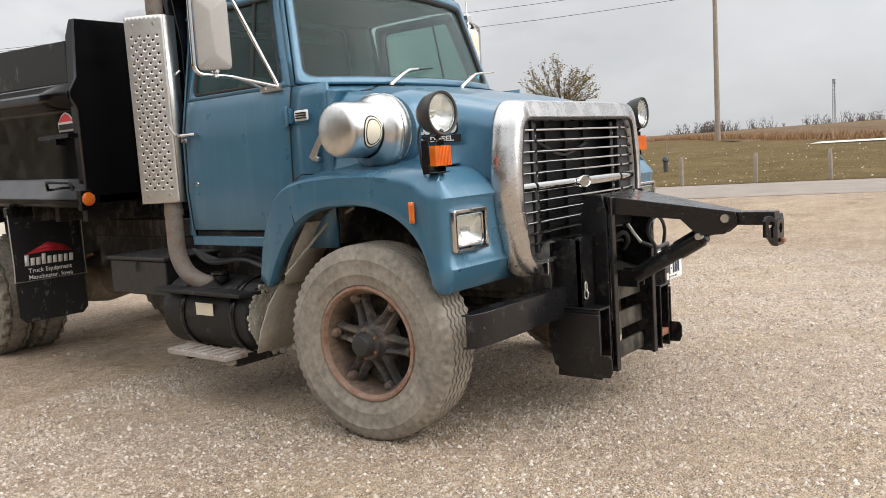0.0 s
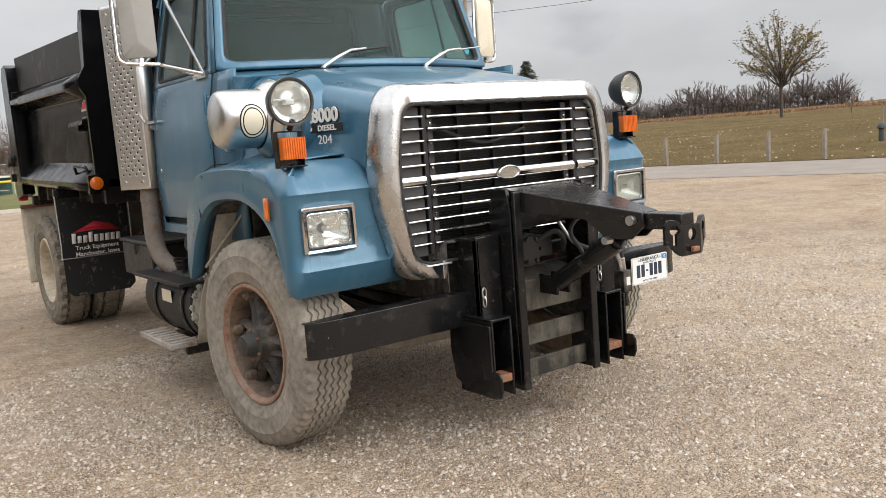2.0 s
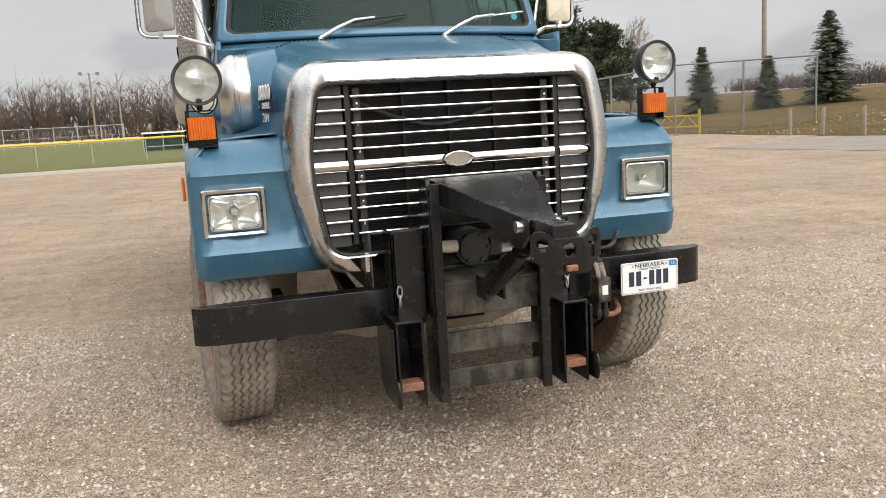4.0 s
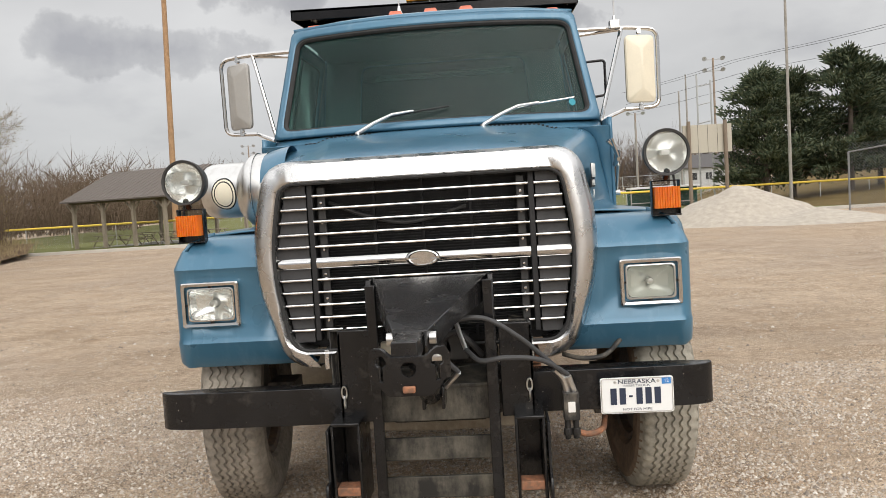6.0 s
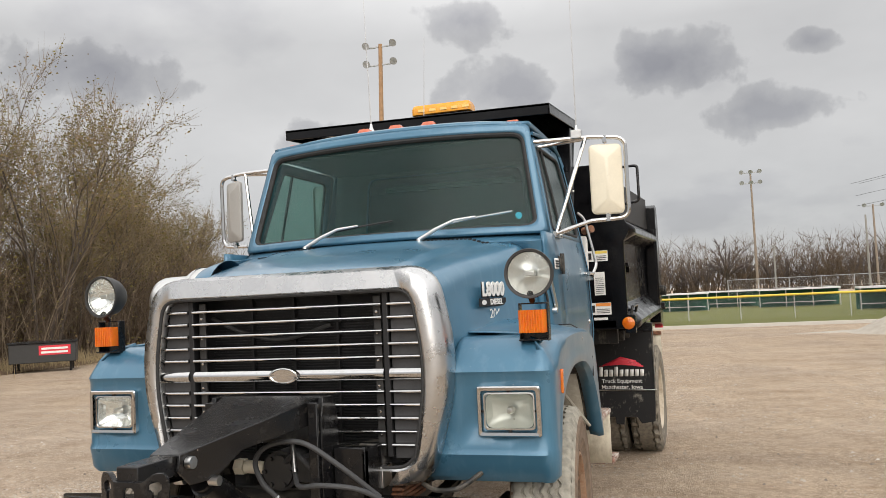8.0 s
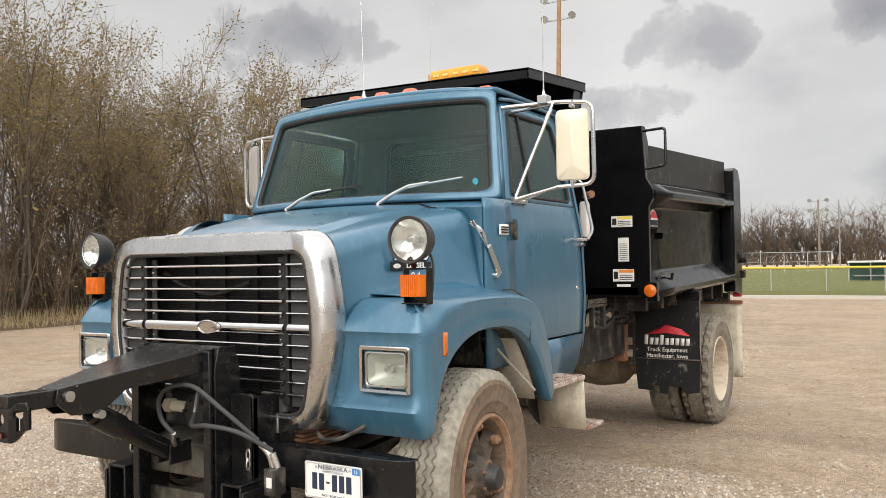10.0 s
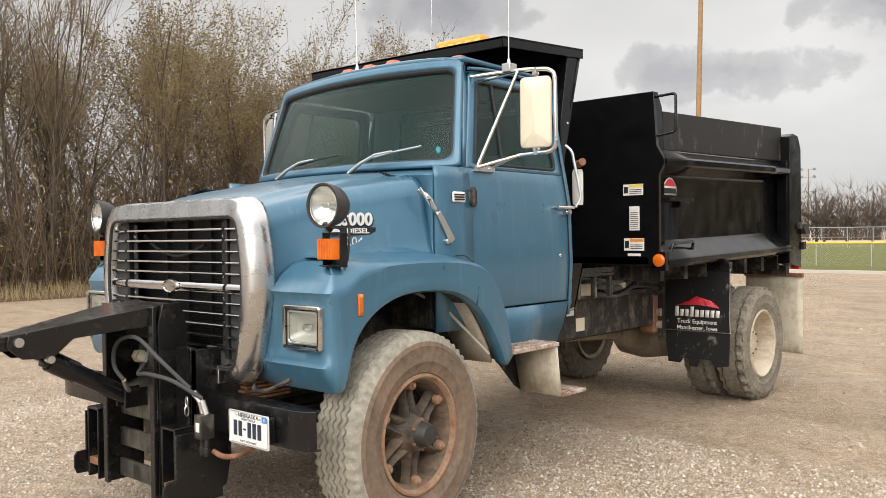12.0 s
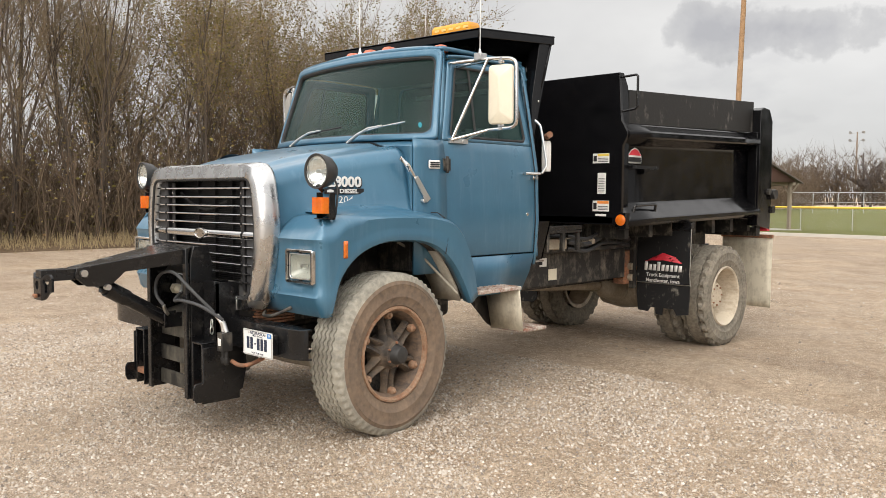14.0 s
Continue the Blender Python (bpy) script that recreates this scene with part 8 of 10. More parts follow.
def make_posts():
    wood = simple("grey_post_wood", (0.25, 0.215, 0.175), 0.9, var=0.25, scale=5.0, bump=0.4, bscale=40)
    bm = bmesh.new()
    w = 0.054
    put(bm, [(-w, -w, -0.3), (w, -w, -0.3), (w, w, -0.3), (-w, w, -0.3), (-w, -w, 0.80), (w, -w, 0.95), (w, w, 0.95), (-w, w, 0.80)], [(3, 2, 1, 0), (4, 5, 6, 7), (0, 1, 5, 4), (1, 2, 6, 5), (2, 3, 7, 6), (3, 0, 4, 7)])
    bmesh.ops.bevel(bm, geom=list(bm.edges), offset=0.01, segments=1, affect="EDGES")
    first = part("bollard_post", bm, wood, None)
    tagged(first, "short weathered wooden post at the lawn edge", "post", "posts along the lawn")
    ys = [3.38 - 2.1 * k for k in range(9, 0, -1)] + [3.38, 5.45, 7.63, 9.4, 11.0, 12.62, 14.3, 15.95, 17.5, 18.96, 20.4]
    first.matrix_basis = pose(edge_x(ys[0]) + 0.1, ys[0], 0.0)
    for k, y in enumerate(ys[1:]):
        copy_thing(first, pose(edge_x(y) + 0.1, y, 0.0, random.uniform(-2.5, 2.5), random.uniform(-2.5, 2.5), random.uniform(-20, 20)))
    # lone marker stake with a dark box on the lawn
    st = thing("hydrant_marker", "dark metal marker stake on the lawn", "marker", at=pose(26.2, 10.1, lawn_height(26.2 - edge_x(10.1))))
    bm = bmesh.new()
    lathe(bm, [(0.0, -0.2), (0.09, -0.2), (0.09, 0.40), (0.13, 0.42), (0.13, 0.5), (0.08, 0.58), (0.0, 0.62)], None, 14)
    part("hydrant_body", bm, simple("dull_dark_iron", (0.05, 0.06, 0.06), 0.6), st)
    bm = bmesh.new()
    cyl(bm, (0.1, 0.0, -0.1), (0.12, 0.02, 1.15), 0.03, 8)
    part("stake", bm, wood, st)


make_posts()


# ---- trees ----
def bark(name, a, b):
    m = Mat(name)
    col = m.ramp(m.mix(0.5, m.noise(3.0, 6.0, 0.65), m.noise(22.0, 5.0, 0.6, (1, 1, 0.2))), [(0.3, a), (0.7, b)])
    m.bump(m.noise(26.0, 5.0, 0.6, (1, 1, 0.25)), 0.6, 0.03)
    return m.set(Base_Color=col, Roughness=0.95, Specular_IOR_Level=0.15)


M_BARK = bark("grey_brown_bark", (0.058, 0.047, 0.038), (0.155, 0.127, 0.103))
M_TWIG = bark("brown_twigs", (0.145, 0.110, 0.070), (0.275, 0.213, 0.142))
M_TWIG_RED = bark("reddish_twigs", (0.085, 0.062, 0.043), (0.19, 0.138, 0.095))
M_TWIG_FAR = bark("grey_purple_twigs", (0.085, 0.069, 0.062), (0.16, 0.134, 0.122))


def leaf_mat(name, stops):
    m = Mat(name)
    g = m.n.new("ShaderNodeNewGeometry")
    col = m.ramp(g.outputs["Random Per Island"], stops)
    return m.set(Base_Color=col, Roughness=0.8, Specular_IOR_Level=0.2)


M_LEAF = leaf_mat("olive_autumn_leaves", [(0.0, (0.115, 0.098, 0.030)), (0.45, (0.20, 0.165, 0.055)), (0.8, (0.28, 0.215, 0.085)), (1.0, (0.27, 0.165, 0.085))])
M_NEEDLE = leaf_mat("spruce_needles", [(0.0, (0.030, 0.044, 0.026)), (0.5, (0.065, 0.085, 0.048)), (1.0, (0.125, 0.135, 0.075))])


class Wood:
    """Gathers tapered limbs as prisms in one list of points and faces."""

    def __init__(self):
        self.v, self.f = [], []

    def limb(self, a, b, r0, r1, sides):
        d = (b - a)
        if d.length < 1e-5:
            return
        u, w = frame_of(d)
        n = len(self.v)
        for p, r in ((a, r0), (b, r1)):
            for k in range(sides):
                t = 2 * math.pi * k / sides
                self.v.append(p + (u * math.cos(t) + w * math.sin(t)) * r)
        for k in range(sides):
            self.f.append((n + k, n + (k + 1) % sides, n + sides + (k + 1) % sides, n + sides + k))

    def spike(self, a, b, r):
        """A twig that runs to a point."""
        u, w = frame_of(b - a)
        n = len(self.v)
        self.v += [a + u * r, a - u * r * 0.5 + w * r * 0.87, a - u * r * 0.5 - w * r * 0.87, b]
        self.f += [(n, n + 1, n + 3), (n + 1, n + 2, n + 3), (n + 2, n, n + 3)]

    def leaf(self, p, size, rng):
        n = len(self.v)
        a = Vector((rng.gauss(0, 1), rng.gauss(0, 1), rng.gauss(0, 1))).normalized()
        u, w = frame_of(a)
        self.v += [p - u * size, p + w * size * 0.55, p + u * size, p - w * size * 0.55 - a * size * 0.3]
        self.f.append((n, n + 1, n + 2, n + 3))

    def link(self, name, material, parent, smooth=True):
        me = bpy.data.meshes.new(name)
        me.from_pydata([tuple(p) for p in self.v], [], self.f)
        me.materials.append(material)
        if smooth:
            me.shade_smooth()
        ob = new(name, me)
        ob.parent = parent
        return ob


def bare_tree(name, label, seed, height, spread, twigs, leaves=0, stems=1, leaf_size=0.07, twig_mat=None, group="", limbs=9, twig_r=0.009, forks=(6, 5), rise=0.15, girth=0.0135, wander=0.13):
    """A leafless tree: trunk and limbs, a crown of fine twigs, and the few leaves that are left."""
    rng = random.Random(seed)
    tree = thing(name, label, "tree", group)
    trunk, crown, leaf = Wood(), Wood(), Wood()
    ends = []
    forks = (max(3, limbs // stems), *forks)
    steps_at = (5, 4, 3)

    def grow(p, d, length, r, depth):
        steps = steps_at[depth]
        q = p.copy()
        kids = forks[depth] if depth < len(forks) else 0
        line = [q]
        for s in range(steps):
            d = (d + Vector((rng.gauss(0, wander), rng.gauss(0, wander), rng.gauss(0.05, 0.06)))).normalized()
            nq = q + d * (length / steps)
            r0, r1 = r * (1 - 0.75 * s / steps), r * (1 - 0.75 * (s + 1) / steps)
            (trunk if depth < 2 else crown).limb(q, nq, r0, r1, (7, 4, 3)[depth])
            q = nq
            line.append(q)
        if depth >= 2:
            ends.append((line[-1], line[-2], d))
        for k in range(kids):
            f = (0.30 if depth == 0 else 0.15) + (0.68 if depth == 0 else 0.83) * (k + rng.random()) / kids
            i = min(steps - 1, int(f * steps))
            at = line[i].lerp(line[i + 1], f * steps - i)
            az = rng.uniform(0, 6.283)
            u, w = frame_of(d)
            side = u * math.cos(az) + w * math.sin(az)
            g = rng.uniform(0.55, 1.0) * spread
            nd = (d * (1.0 - 0.4 * g) + side * g + Vector((0, 0, 0.15))).normalized()
            ln, rr = length * rng.uniform(0.42, 0.66) * (1.12 - 0.45 * f), r * (1 - 0.7 * f) * rng.uniform(0.5, 0.68)
            if depth < 2:
                grow(at, nd, ln, rr, depth + 1)
            else:
                tip = at + nd * ln + Vector((0, 0, 0.06 * ln))
                crown.spike(at, tip, max(rr, twig_r * 1.3))
                ends.append((tip, at, nd))

    for k in range(stems):
        a = 6.283 * k / stems + rng.uniform(-0.6, 0.6)
        off = 0.0 if stems == 1 else 0.4
        lean = Vector((math.cos(a) * off * 0.45, math.sin(a) * off * 0.45, 1.0)).normalized()
        grow(Vector((math.cos(a) * off, math.sin(a) * off, -0.3)), lean, height * 0.80 * rng.uniform(0.8, 1.08), height * girth * (1 if stems == 1 else 0.9), 0)
    for k in range(twigs):
        tip, root, d = ends[k % len(ends)]
        nd = (d + Vector((rng.gauss(0, 0.5), rng.gauss(0, 0.5), rng.gauss(rise, 0.35)))).normalized()
        st = root.lerp(tip, rng.random())
        crown.spike(st, st + nd * height * rng.uniform(0.035, 0.11), twig_r)
    for _ in range(leaves):
        tip, root, d = rng.choice(ends)
        leaf.leaf(root.lerp(tip, rng.uniform(0, 1.4)) + Vector((rng.gauss(0, 0.25), rng.gauss(0, 0.25), rng.gauss(0, 0.25))), leaf_size * rng.uniform(0.6, 1.3), rng)
    trunk.link("trunk", M_BARK, tree)
    crown.link("crown", twig_mat or M_TWIG, tree)
    if leaves:
        leaf.link("leaves", M_LEAF, tree, False)
    return tree


def round_tree(name, label, seed, height, width, limbs, twig_mat, leaves=0, fork=0.3, limb_r=0.02, twig_r=0.03, group="", shoots=5):
    """A tree whose limbs fan out from one fork and fill a domed crown, lowest limbs nearly level."""
    rng = random.Random(seed)
    tree = thing(name, label, "tree", group)
    trunk, crown, leaf = Wood(), Wood(), Wood()
    base, mid = height * fork, height * (fork + 0.34)
    trunk.limb(Vector((0, 0, -0.4)), Vector((0.0, 0, base)), limb_r * 3.2, limb_r * 2.5, 7)
    trunk.limb(Vector((0.0, 0, base)), Vector((0.05, 0, height * 0.8)), limb_r * 2.2, limb_r * 0.7, 5)
    for k in range(limbs):
        a, up = 2.4 * k + rng.uniform(-0.3, 0.3), rng.uniform(-0.62, 1.0)
        out_r = math.sqrt(1 - up * up) * width / 2 * rng.uniform(0.82, 1.06)
        tip = Vector((math.cos(a) * out_r, math.sin(a) * out_r, mid + up * (height - mid) * rng.uniform(0.9, 1.04)))
        start = Vector((0, 0, base * rng.uniform(0.92, 1.0) + (0.12 * height * rng.random() if up > 0.2 else 0.0)))
        p, n = start, 5
        for s in range(n):
            f = (s + 1) / n
            q = start.lerp(tip, f) + Vector((0, 0, 0.08 * height * f * (1 - f) * 2)) + Vector((rng.gauss(0, 0.012), rng.gauss(0, 0.012), rng.gauss(0, 0.008))) * height
            (trunk if s < 2 else crown).limb(p, q, limb_r * (1.15 - f), limb_r * (1.0 - 0.85 * f) * 0.8 + 0.004, 4 if s < 2 else 3)
            for _ in range(shoots if s else 1):
                d = (q - p).normalized()
                nd = (d + Vector((rng.gauss(0, 0.55), rng.gauss(0, 0.55), rng.gauss(0.2, 0.35)))).normalized()
                e = q + nd * height * rng.uniform(0.05, 0.12)
                crown.spike(p.lerp(q, rng.random()), e, twig_r)
                for _ in range(rng.choice((0, 2, 4)) if leaves and s > 0 else 0):
                    for _ in range(leaves):
                        leaf.leaf(q.lerp(e, rng.uniform(0.3, 1.1)) + Vector((rng.gauss(0, 0.07), rng.gauss(0, 0.07), rng.gauss(0, 0.07))), rng.uniform(0.045, 0.085), rng)
            p = q
    trunk.link("trunk", M_BARK, tree)
    crown.link("crown", twig_mat, tree)
    if leaves:
        leaf.link("leaves", M_LEAF, tree, False)
    return tree


def thicket(name, label, seed, spots, height, stems, material, leaves=0, thick=0.018):
    """Undergrowth as one piece of stuff: crowds of thin stems and twigs, with a few leaves."""
    rng = random.Random(seed)
    w, lf = Wood(), Wood()
    for x, y, rad in spots:
        for _ in range(stems):
            a, r = rng.uniform(0, 6.283), rad * math.sqrt(rng.random())
            p = Vector((x + r * math.cos(a), y + r * math.sin(a), -0.05))
            h = height * rng.uniform(0.35, 1.1)
            d = Vector((rng.gauss(0, 0.28), rng.gauss(0, 0.28), 1)).normalized()
            q = p
            for s in range(3):
                nq = q + d * h / 3
                w.limb(q, nq, thick * (1 - s * 0.28), thick * (0.72 - s * 0.28), 3)
                for _ in range(3):
                    nd = (d + Vector((rng.gauss(0, 0.7), rng.gauss(0, 0.7), rng.gauss(0.1, 0.3)))).normalized()
                    w.spike(nq, nq + nd * h * rng.uniform(0.15, 0.4), thick * 0.5)
                q, d = nq, (d + Vector((rng.gauss(0, 0.2), rng.gauss(0, 0.2), 0))).normalized()
        for _ in range(leaves):
            a, r = rng.uniform(0, 6.283), rad * math.sqrt(rng.random())
            lf.leaf(Vector((x + r * math.cos(a), y + r * math.sin(a), height * rng.random() ** 1.5)), rng.uniform(0.03, 0.08), rng)
    base = new(name)
    base.empty_display_size = 0.1
    tagged(base, label, "undergrowth", kind="stuff")
    w.link("stems", material, base)
    if leaves:
        lf.link("leaves", M_LEAF, base, False)
    return base


def spruce(name, label, seed, height, width):
    """Conifer: tapered trunk, whorls of drooping boughs clothed in needle sprays."""
    rng = random.Random(seed)
    tree = thing(name, label, "tree")
    trunk, need = Wood(), Wood()
    trunk.limb(Vector((0, 0, -0.3)), Vector((0, 0, height * 0.97)), height * 0.018, 0.01, 7)
    z = height * 0.05
    while z < height * 0.985:
        f = 1 - z / height
        reach = width * (f ** 0.85) * rng.uniform(0.85, 1.1) + 0.06
        for k in range(rng.choice((7, 8, 9))):
            a = rng.uniform(0, 6.283)
            ln = reach * rng.uniform(0.7, 1.08)
            d = Vector((math.cos(a), math.sin(a), -0.18 + 0.35 * (1 - f)))
            p0, p1 = Vector((0, 0, z)), Vector((0, 0, z)) + d * ln
            trunk.limb(p0, p1, 0.02, 0.006, 3)
            for _ in range(max(5, int(ln * 18))):
                t = rng.uniform(0.12, 1.0)
                q = p0.lerp(p1, t) + Vector((rng.gauss(0, 0.07), rng.gauss(0, 0.07), rng.gauss(-0.05, 0.06)))
                n = len(need.v)
                side = Vector((-d.y, d.x, 0)) * rng.uniform(0.12, 0.24) * (1.15 - t * 0.4)
                out = Vector((d.x, d.y, -0.35)).normalized() * rng.uniform(0.12, 0.26)
                need.v += [q - side, q + out * 0.3, q + side, q + out]
                need.f += [(n, n + 1, n + 3), (n + 1, n + 2, n + 3)]
        z += height * rng.uniform(0.016, 0.026)
    trunk.link("trunk", M_BARK, tree)
    need.link("crown", M_NEEDLE, tree, False)
    return tree


def pine(name, label, seed, height, width):
    """Broad old conifer: bare lower trunk, uneven boughs, each ending in dense tufts of needles."""
    rng = random.Random(seed)
    tree = thing(name, label, "tree", "conifers by the field")
    trunk, need = Wood(), Wood()
    trunk.limb(Vector((0, 0, -0.5)), Vector((0.1, 0, height * 0.55)), height * 0.026, height * 0.016, 8)
    trunk.limb(Vector((0.1, 0, height * 0.55)), Vector((0, 0.1, height * 0.96)), height * 0.016, 0.03, 6)
    for k in range(58):
        f = 0.13 + 0.85 * (k + rng.random()) / 58
        a = rng.uniform(0, 6.283)
        reach = width * (0.55 + 0.45 * math.sin(math.pi * min(1.0, f * 0.9 + 0.12)) - 0.52 * f * f) * rng.uniform(0.6, 1.15)
        p0 = Vector((0, 0, height * f))
        p1 = p0 + Vector((math.cos(a), math.sin(a), rng.uniform(-0.05, 0.35))) * reach
        trunk.limb(p0, p1, 0.05, 0.015, 3)
        along = (p1 - p0).normalized()
        for j in range(5):
            c = p0.lerp(p1, 0.35 + 0.16 * j) + Vector((rng.gauss(0, 0.3), rng.gauss(0, 0.3), rng.gauss(0.05, 0.12)))
            rad = (0.5 + 0.10 * width) * rng.uniform(0.6, 1.0)
            for _ in range(36):
                v = Vector((rng.gauss(0, 1), rng.gauss(0, 1), rng.gauss(0, 0.4)))
                q = c + Vector((v.x, v.y, v.z)).normalized() * rad * rng.random() ** 0.5
                aim = (Vector((v.x, v.y, abs(v.z) + 0.25)).normalized() + along * 0.7).normalized()
                need.spike(q, q + aim * rng.uniform(0.22, 0.42), rng.uniform(0.05, 0.09))
    trunk.link("trunk", M_BARK, tree)
    need.link("crown", M_NEEDLE, tree, False)
    return tree


def make_lawn_litter():
    """Pale fallen leaves on the lawn and the fringe of tall rust-coloured grass behind it."""
    rng = random.Random(15)

    def lawn_at(d, y):
        return lawn_height(d, y) + 0.012 + (0.10 * noise.noise(Vector((d * 0.11, y * 0.06, 2.0))) if d > 2 else 0.0)

    w = Wood()
    for _ in range(1500):
        y, d = rng.uniform(-14, 30), 18 * rng.random() ** 1.6 + 0.2
        w.leaf(Vector((edge_x(y) + d, y, lawn_at(d, y) + 0.03)), rng.uniform(0.02, 0.055), rng)
    g = new("leaf_litter")
    tagged(g, "pale fallen leaves scattered on the lawn", "leaves", kind="stuff")
    w.link("leaves", leaf_mat("straw_leaf_litter", [(0.0, (0.30, 0.23, 0.13)), (0.6, (0.52, 0.44, 0.30)), (1.0, (0.72, 0.66, 0.54))]), g, False)
    w = Wood()
    for _ in range(9000):
        y = rng.uniform(-12, 52)
        d = lawn_depth(y) + abs(rng.gauss(0.3, 1.6))
        p = Vector((edge_x(y) + d, y, lawn_height(d, y) - 0.05))
        w.spike(p, p + Vector((rng.gauss(0, 0.2), rng.gauss(0, 0.2), rng.uniform(0.2, 0.6))), rng.uniform(0.02, 0.04))
    g = new("tall_grass")
    tagged(g, "fringe of tall rust-brown dry grass behind the lawn", "grass", kind="stuff")
    w.link("blades", leaf_mat("rust_grass", [(0.0, (0.17, 0.09, 0.045)), (0.6, (0.29, 0.17, 0.085)), (1.0, (0.42, 0.29, 0.16))]), g, False)


make_lawn_litter()

TREES = [
    bare_tree("bare_tree", "tall leafless tree with several straight dark trunks", 11, 14.5, 0.58, 1300, 0, 3, group="trees of the wood", twig_r=0.012, limbs=21, forks=(7, 5), rise=0.25, girth=0.0098, wander=0.11),
    bare_tree("bare_tree", "tall leafless tree with several straight dark trunks", 12, 13.0, 0.52, 1300, 0, 4, group="trees of the wood", twig_r=0.012, limbs=24, forks=(6, 5), rise=0.25, girth=0.0092, wander=0.11),
    bare_tree("bare_tree", "slender upright tree holding fine olive autumn leaves", 13, 10.8, 0.66, 1500, 5600, 4, 0.058, group="trees of the wood", twig_r=0.0105, limbs=24, forks=(6, 5), rise=0.35, girth=0.0085, wander=0.16),
    bare_tree("bare_tree", "spreading leafless tree with crooked grey limbs", 14, 10.5, 0.85, 1500, 0, 1, group="trees of the wood", twig_r=0.012, limbs=12, forks=(7, 6), girth=0.0125, wander=0.16),
    bare_tree("bare_tree", "bushy brown tree with withered leaves", 15, 6.8, 0.9, 2000, 1200, 3, 0.05, M_TWIG_RED, group="trees of the wood", twig_r=0.011, limbs=15),
    bare_tree("bare_tree", "dense rounded brown bush-like tree full of fine twigs", 16, 5.6, 1.0, 2600, 1300, 4, 0.045, M_TWIG_RED, group="trees of the wood", limbs=20),
]


def plant(proto, used, x, y, z=0.0, s=1.0, tall=1.0):
    m = pose(x, y, z, 0, 0, random.uniform(0, 360)) @ Matrix.Diagonal((s, s, s * tall, 1))
    if proto in used:
        return copy_thing(proto, m)
    used.add(proto)
    proto.matrix_basis = m
    return proto


def make_west_wood():
    rng = random.Random(77)
    used = set()
    # the wood's edge, from beside the lot to the far end
    edge = [(-27.0, -16), (-22.5, -6), (-20.4, 2), (-20.0, 8), (-20.2, 14.0), (-20.0, 19.0), (-20.6, 24.0), (-23.0, 31.0), (-31.0, 45.0), (-41.0, 60.0)]
    for row, (back, step, lo, hi) in enumerate(((1.2, 3.0, 0.7, 1.05), (4.2, 4.4, 0.85, 1.15), (9.0, 6.0, 0.9, 1.2))):
        for (ax, ay), (bx, by) in zip(edge, edge[1:]):
            ln = math.hypot(bx - ax, by - ay)
            nx, ny = -(by - ay) / ln, (bx - ax) / ln
            k = rng.uniform(0, step)
            while k < ln:
                x, y = ax + (bx - ax) * k / ln + nx * (back + rng.uniform(-0.9, 0.9)), ay + (by - ay) * k / ln + ny * (back + rng.uniform(-0.9, 0.9))
                far = lerp_table([(-16, 1.1), (8, 1.12), (14, 1.06), (20, 1.03), (24, 0.92), (27, 0.9), (34, 0.84), (60, 0.85)], y)[0] * (1.0 if row else 0.95)
                pick = rng.choice((0, 1, 3, 2, 2) if y < 10 else ((2, 2, 2, 1) if y < 20 else (3, 2, 2, 4))) if row else rng.choice((1, 2, 2, 2, 4) if y < 10 else ((4, 5, 2, 2) if y < 20 else (4, 5, 5, 2)))
                plant(TREES[pick], used, x, y, 0, rng.uniform(lo, hi) * far, rng.uniform(0.95, 1.15))
                k += step * rng.uniform(0.7, 1.3) * (1.25 if y > 36 else (1.15 if y < 10 else (0.9 if y < 18 else 0.62)))
    # every kind of tree stands in the wood at least once
    for k, proto in enumerate(TREES):
        if proto not in used:
            plant(proto, used, -25.5 - 1.5 * k, 3.0 + 1.7 * k)
    spots = []
    for (ax, ay), (bx, by) in zip(edge, edge[1:]):
        ln = math.hypot(bx - ax, by - ay)
        nx, ny = -(by - ay) / ln, (bx - ax) / ln
        for j in range(int(ln / 1.3)):
            t = (j + rng.random()) / max(1, int(ln / 1.3))
            for back in (0.6, 2.6, 5.0):
                spots.append((ax + (bx - ax) * t + nx * (back + rng.uniform(-0.5, 0.5)), ay + (by - ay) * t + ny * (back + rng.uniform(-0.5, 0.5)), 1.2))
    thicket("undergrowth", "tangled brown undergrowth at the foot of the wood", 5, spots, 3.4, 24, M_TWIG_RED, 50, 0.026)
    thicket("undergrowth", "tall thin saplings inside the wood", 6, [(x, y, 1.8) for x, y, _ in spots[::2]], 6.6, 9, M_TWIG, 150, 0.018)
    inner = [(x - rng.uniform(5, 18), y + rng.uniform(-1, 7), 2.4) for x, y, _ in spots[::2]]
    thicket("inner_wood", "dim grey-brown saplings and brush deep in the wood", 7, inner, 6.4, 22, M_TWIG_RED, 0, 0.05)
    # the wood goes on behind the shelter
    back = [(-44 - 0.33 * k + rng.uniform(-3, 9), 64 + 1.7 * k, 3.0) for k in range(56)] + [(-52 - 0.4 * k + rng.uniform(-3, 3), 60 + 1.8 * k, 3.0) for k in range(40)]
    thicket("shelter_thicket", "dense brown thicket behind the picnic shelter", 23, back, 6.5, 24, M_TWIG_RED, 0, 0.065)
    # strip of dry grass along the edge
    bm = bmesh.new()
    rows = []
    for (ax, ay), (bx, by) in zip(edge, edge[1:]):
        ln = math.hypot(bx - ax, by - ay)
        nx, ny = -(by - ay) / ln, (bx - ax) / ln
        rows.append([Vector((ax + nx * d, ay + ny * d, z)) for d, z in ((-2.2 + rng.uniform(-0.5, 0.4), 0.006), (-0.8, 0.05), (1.0, 0.15), (30, 0.5))])
    grid(bm, rows)
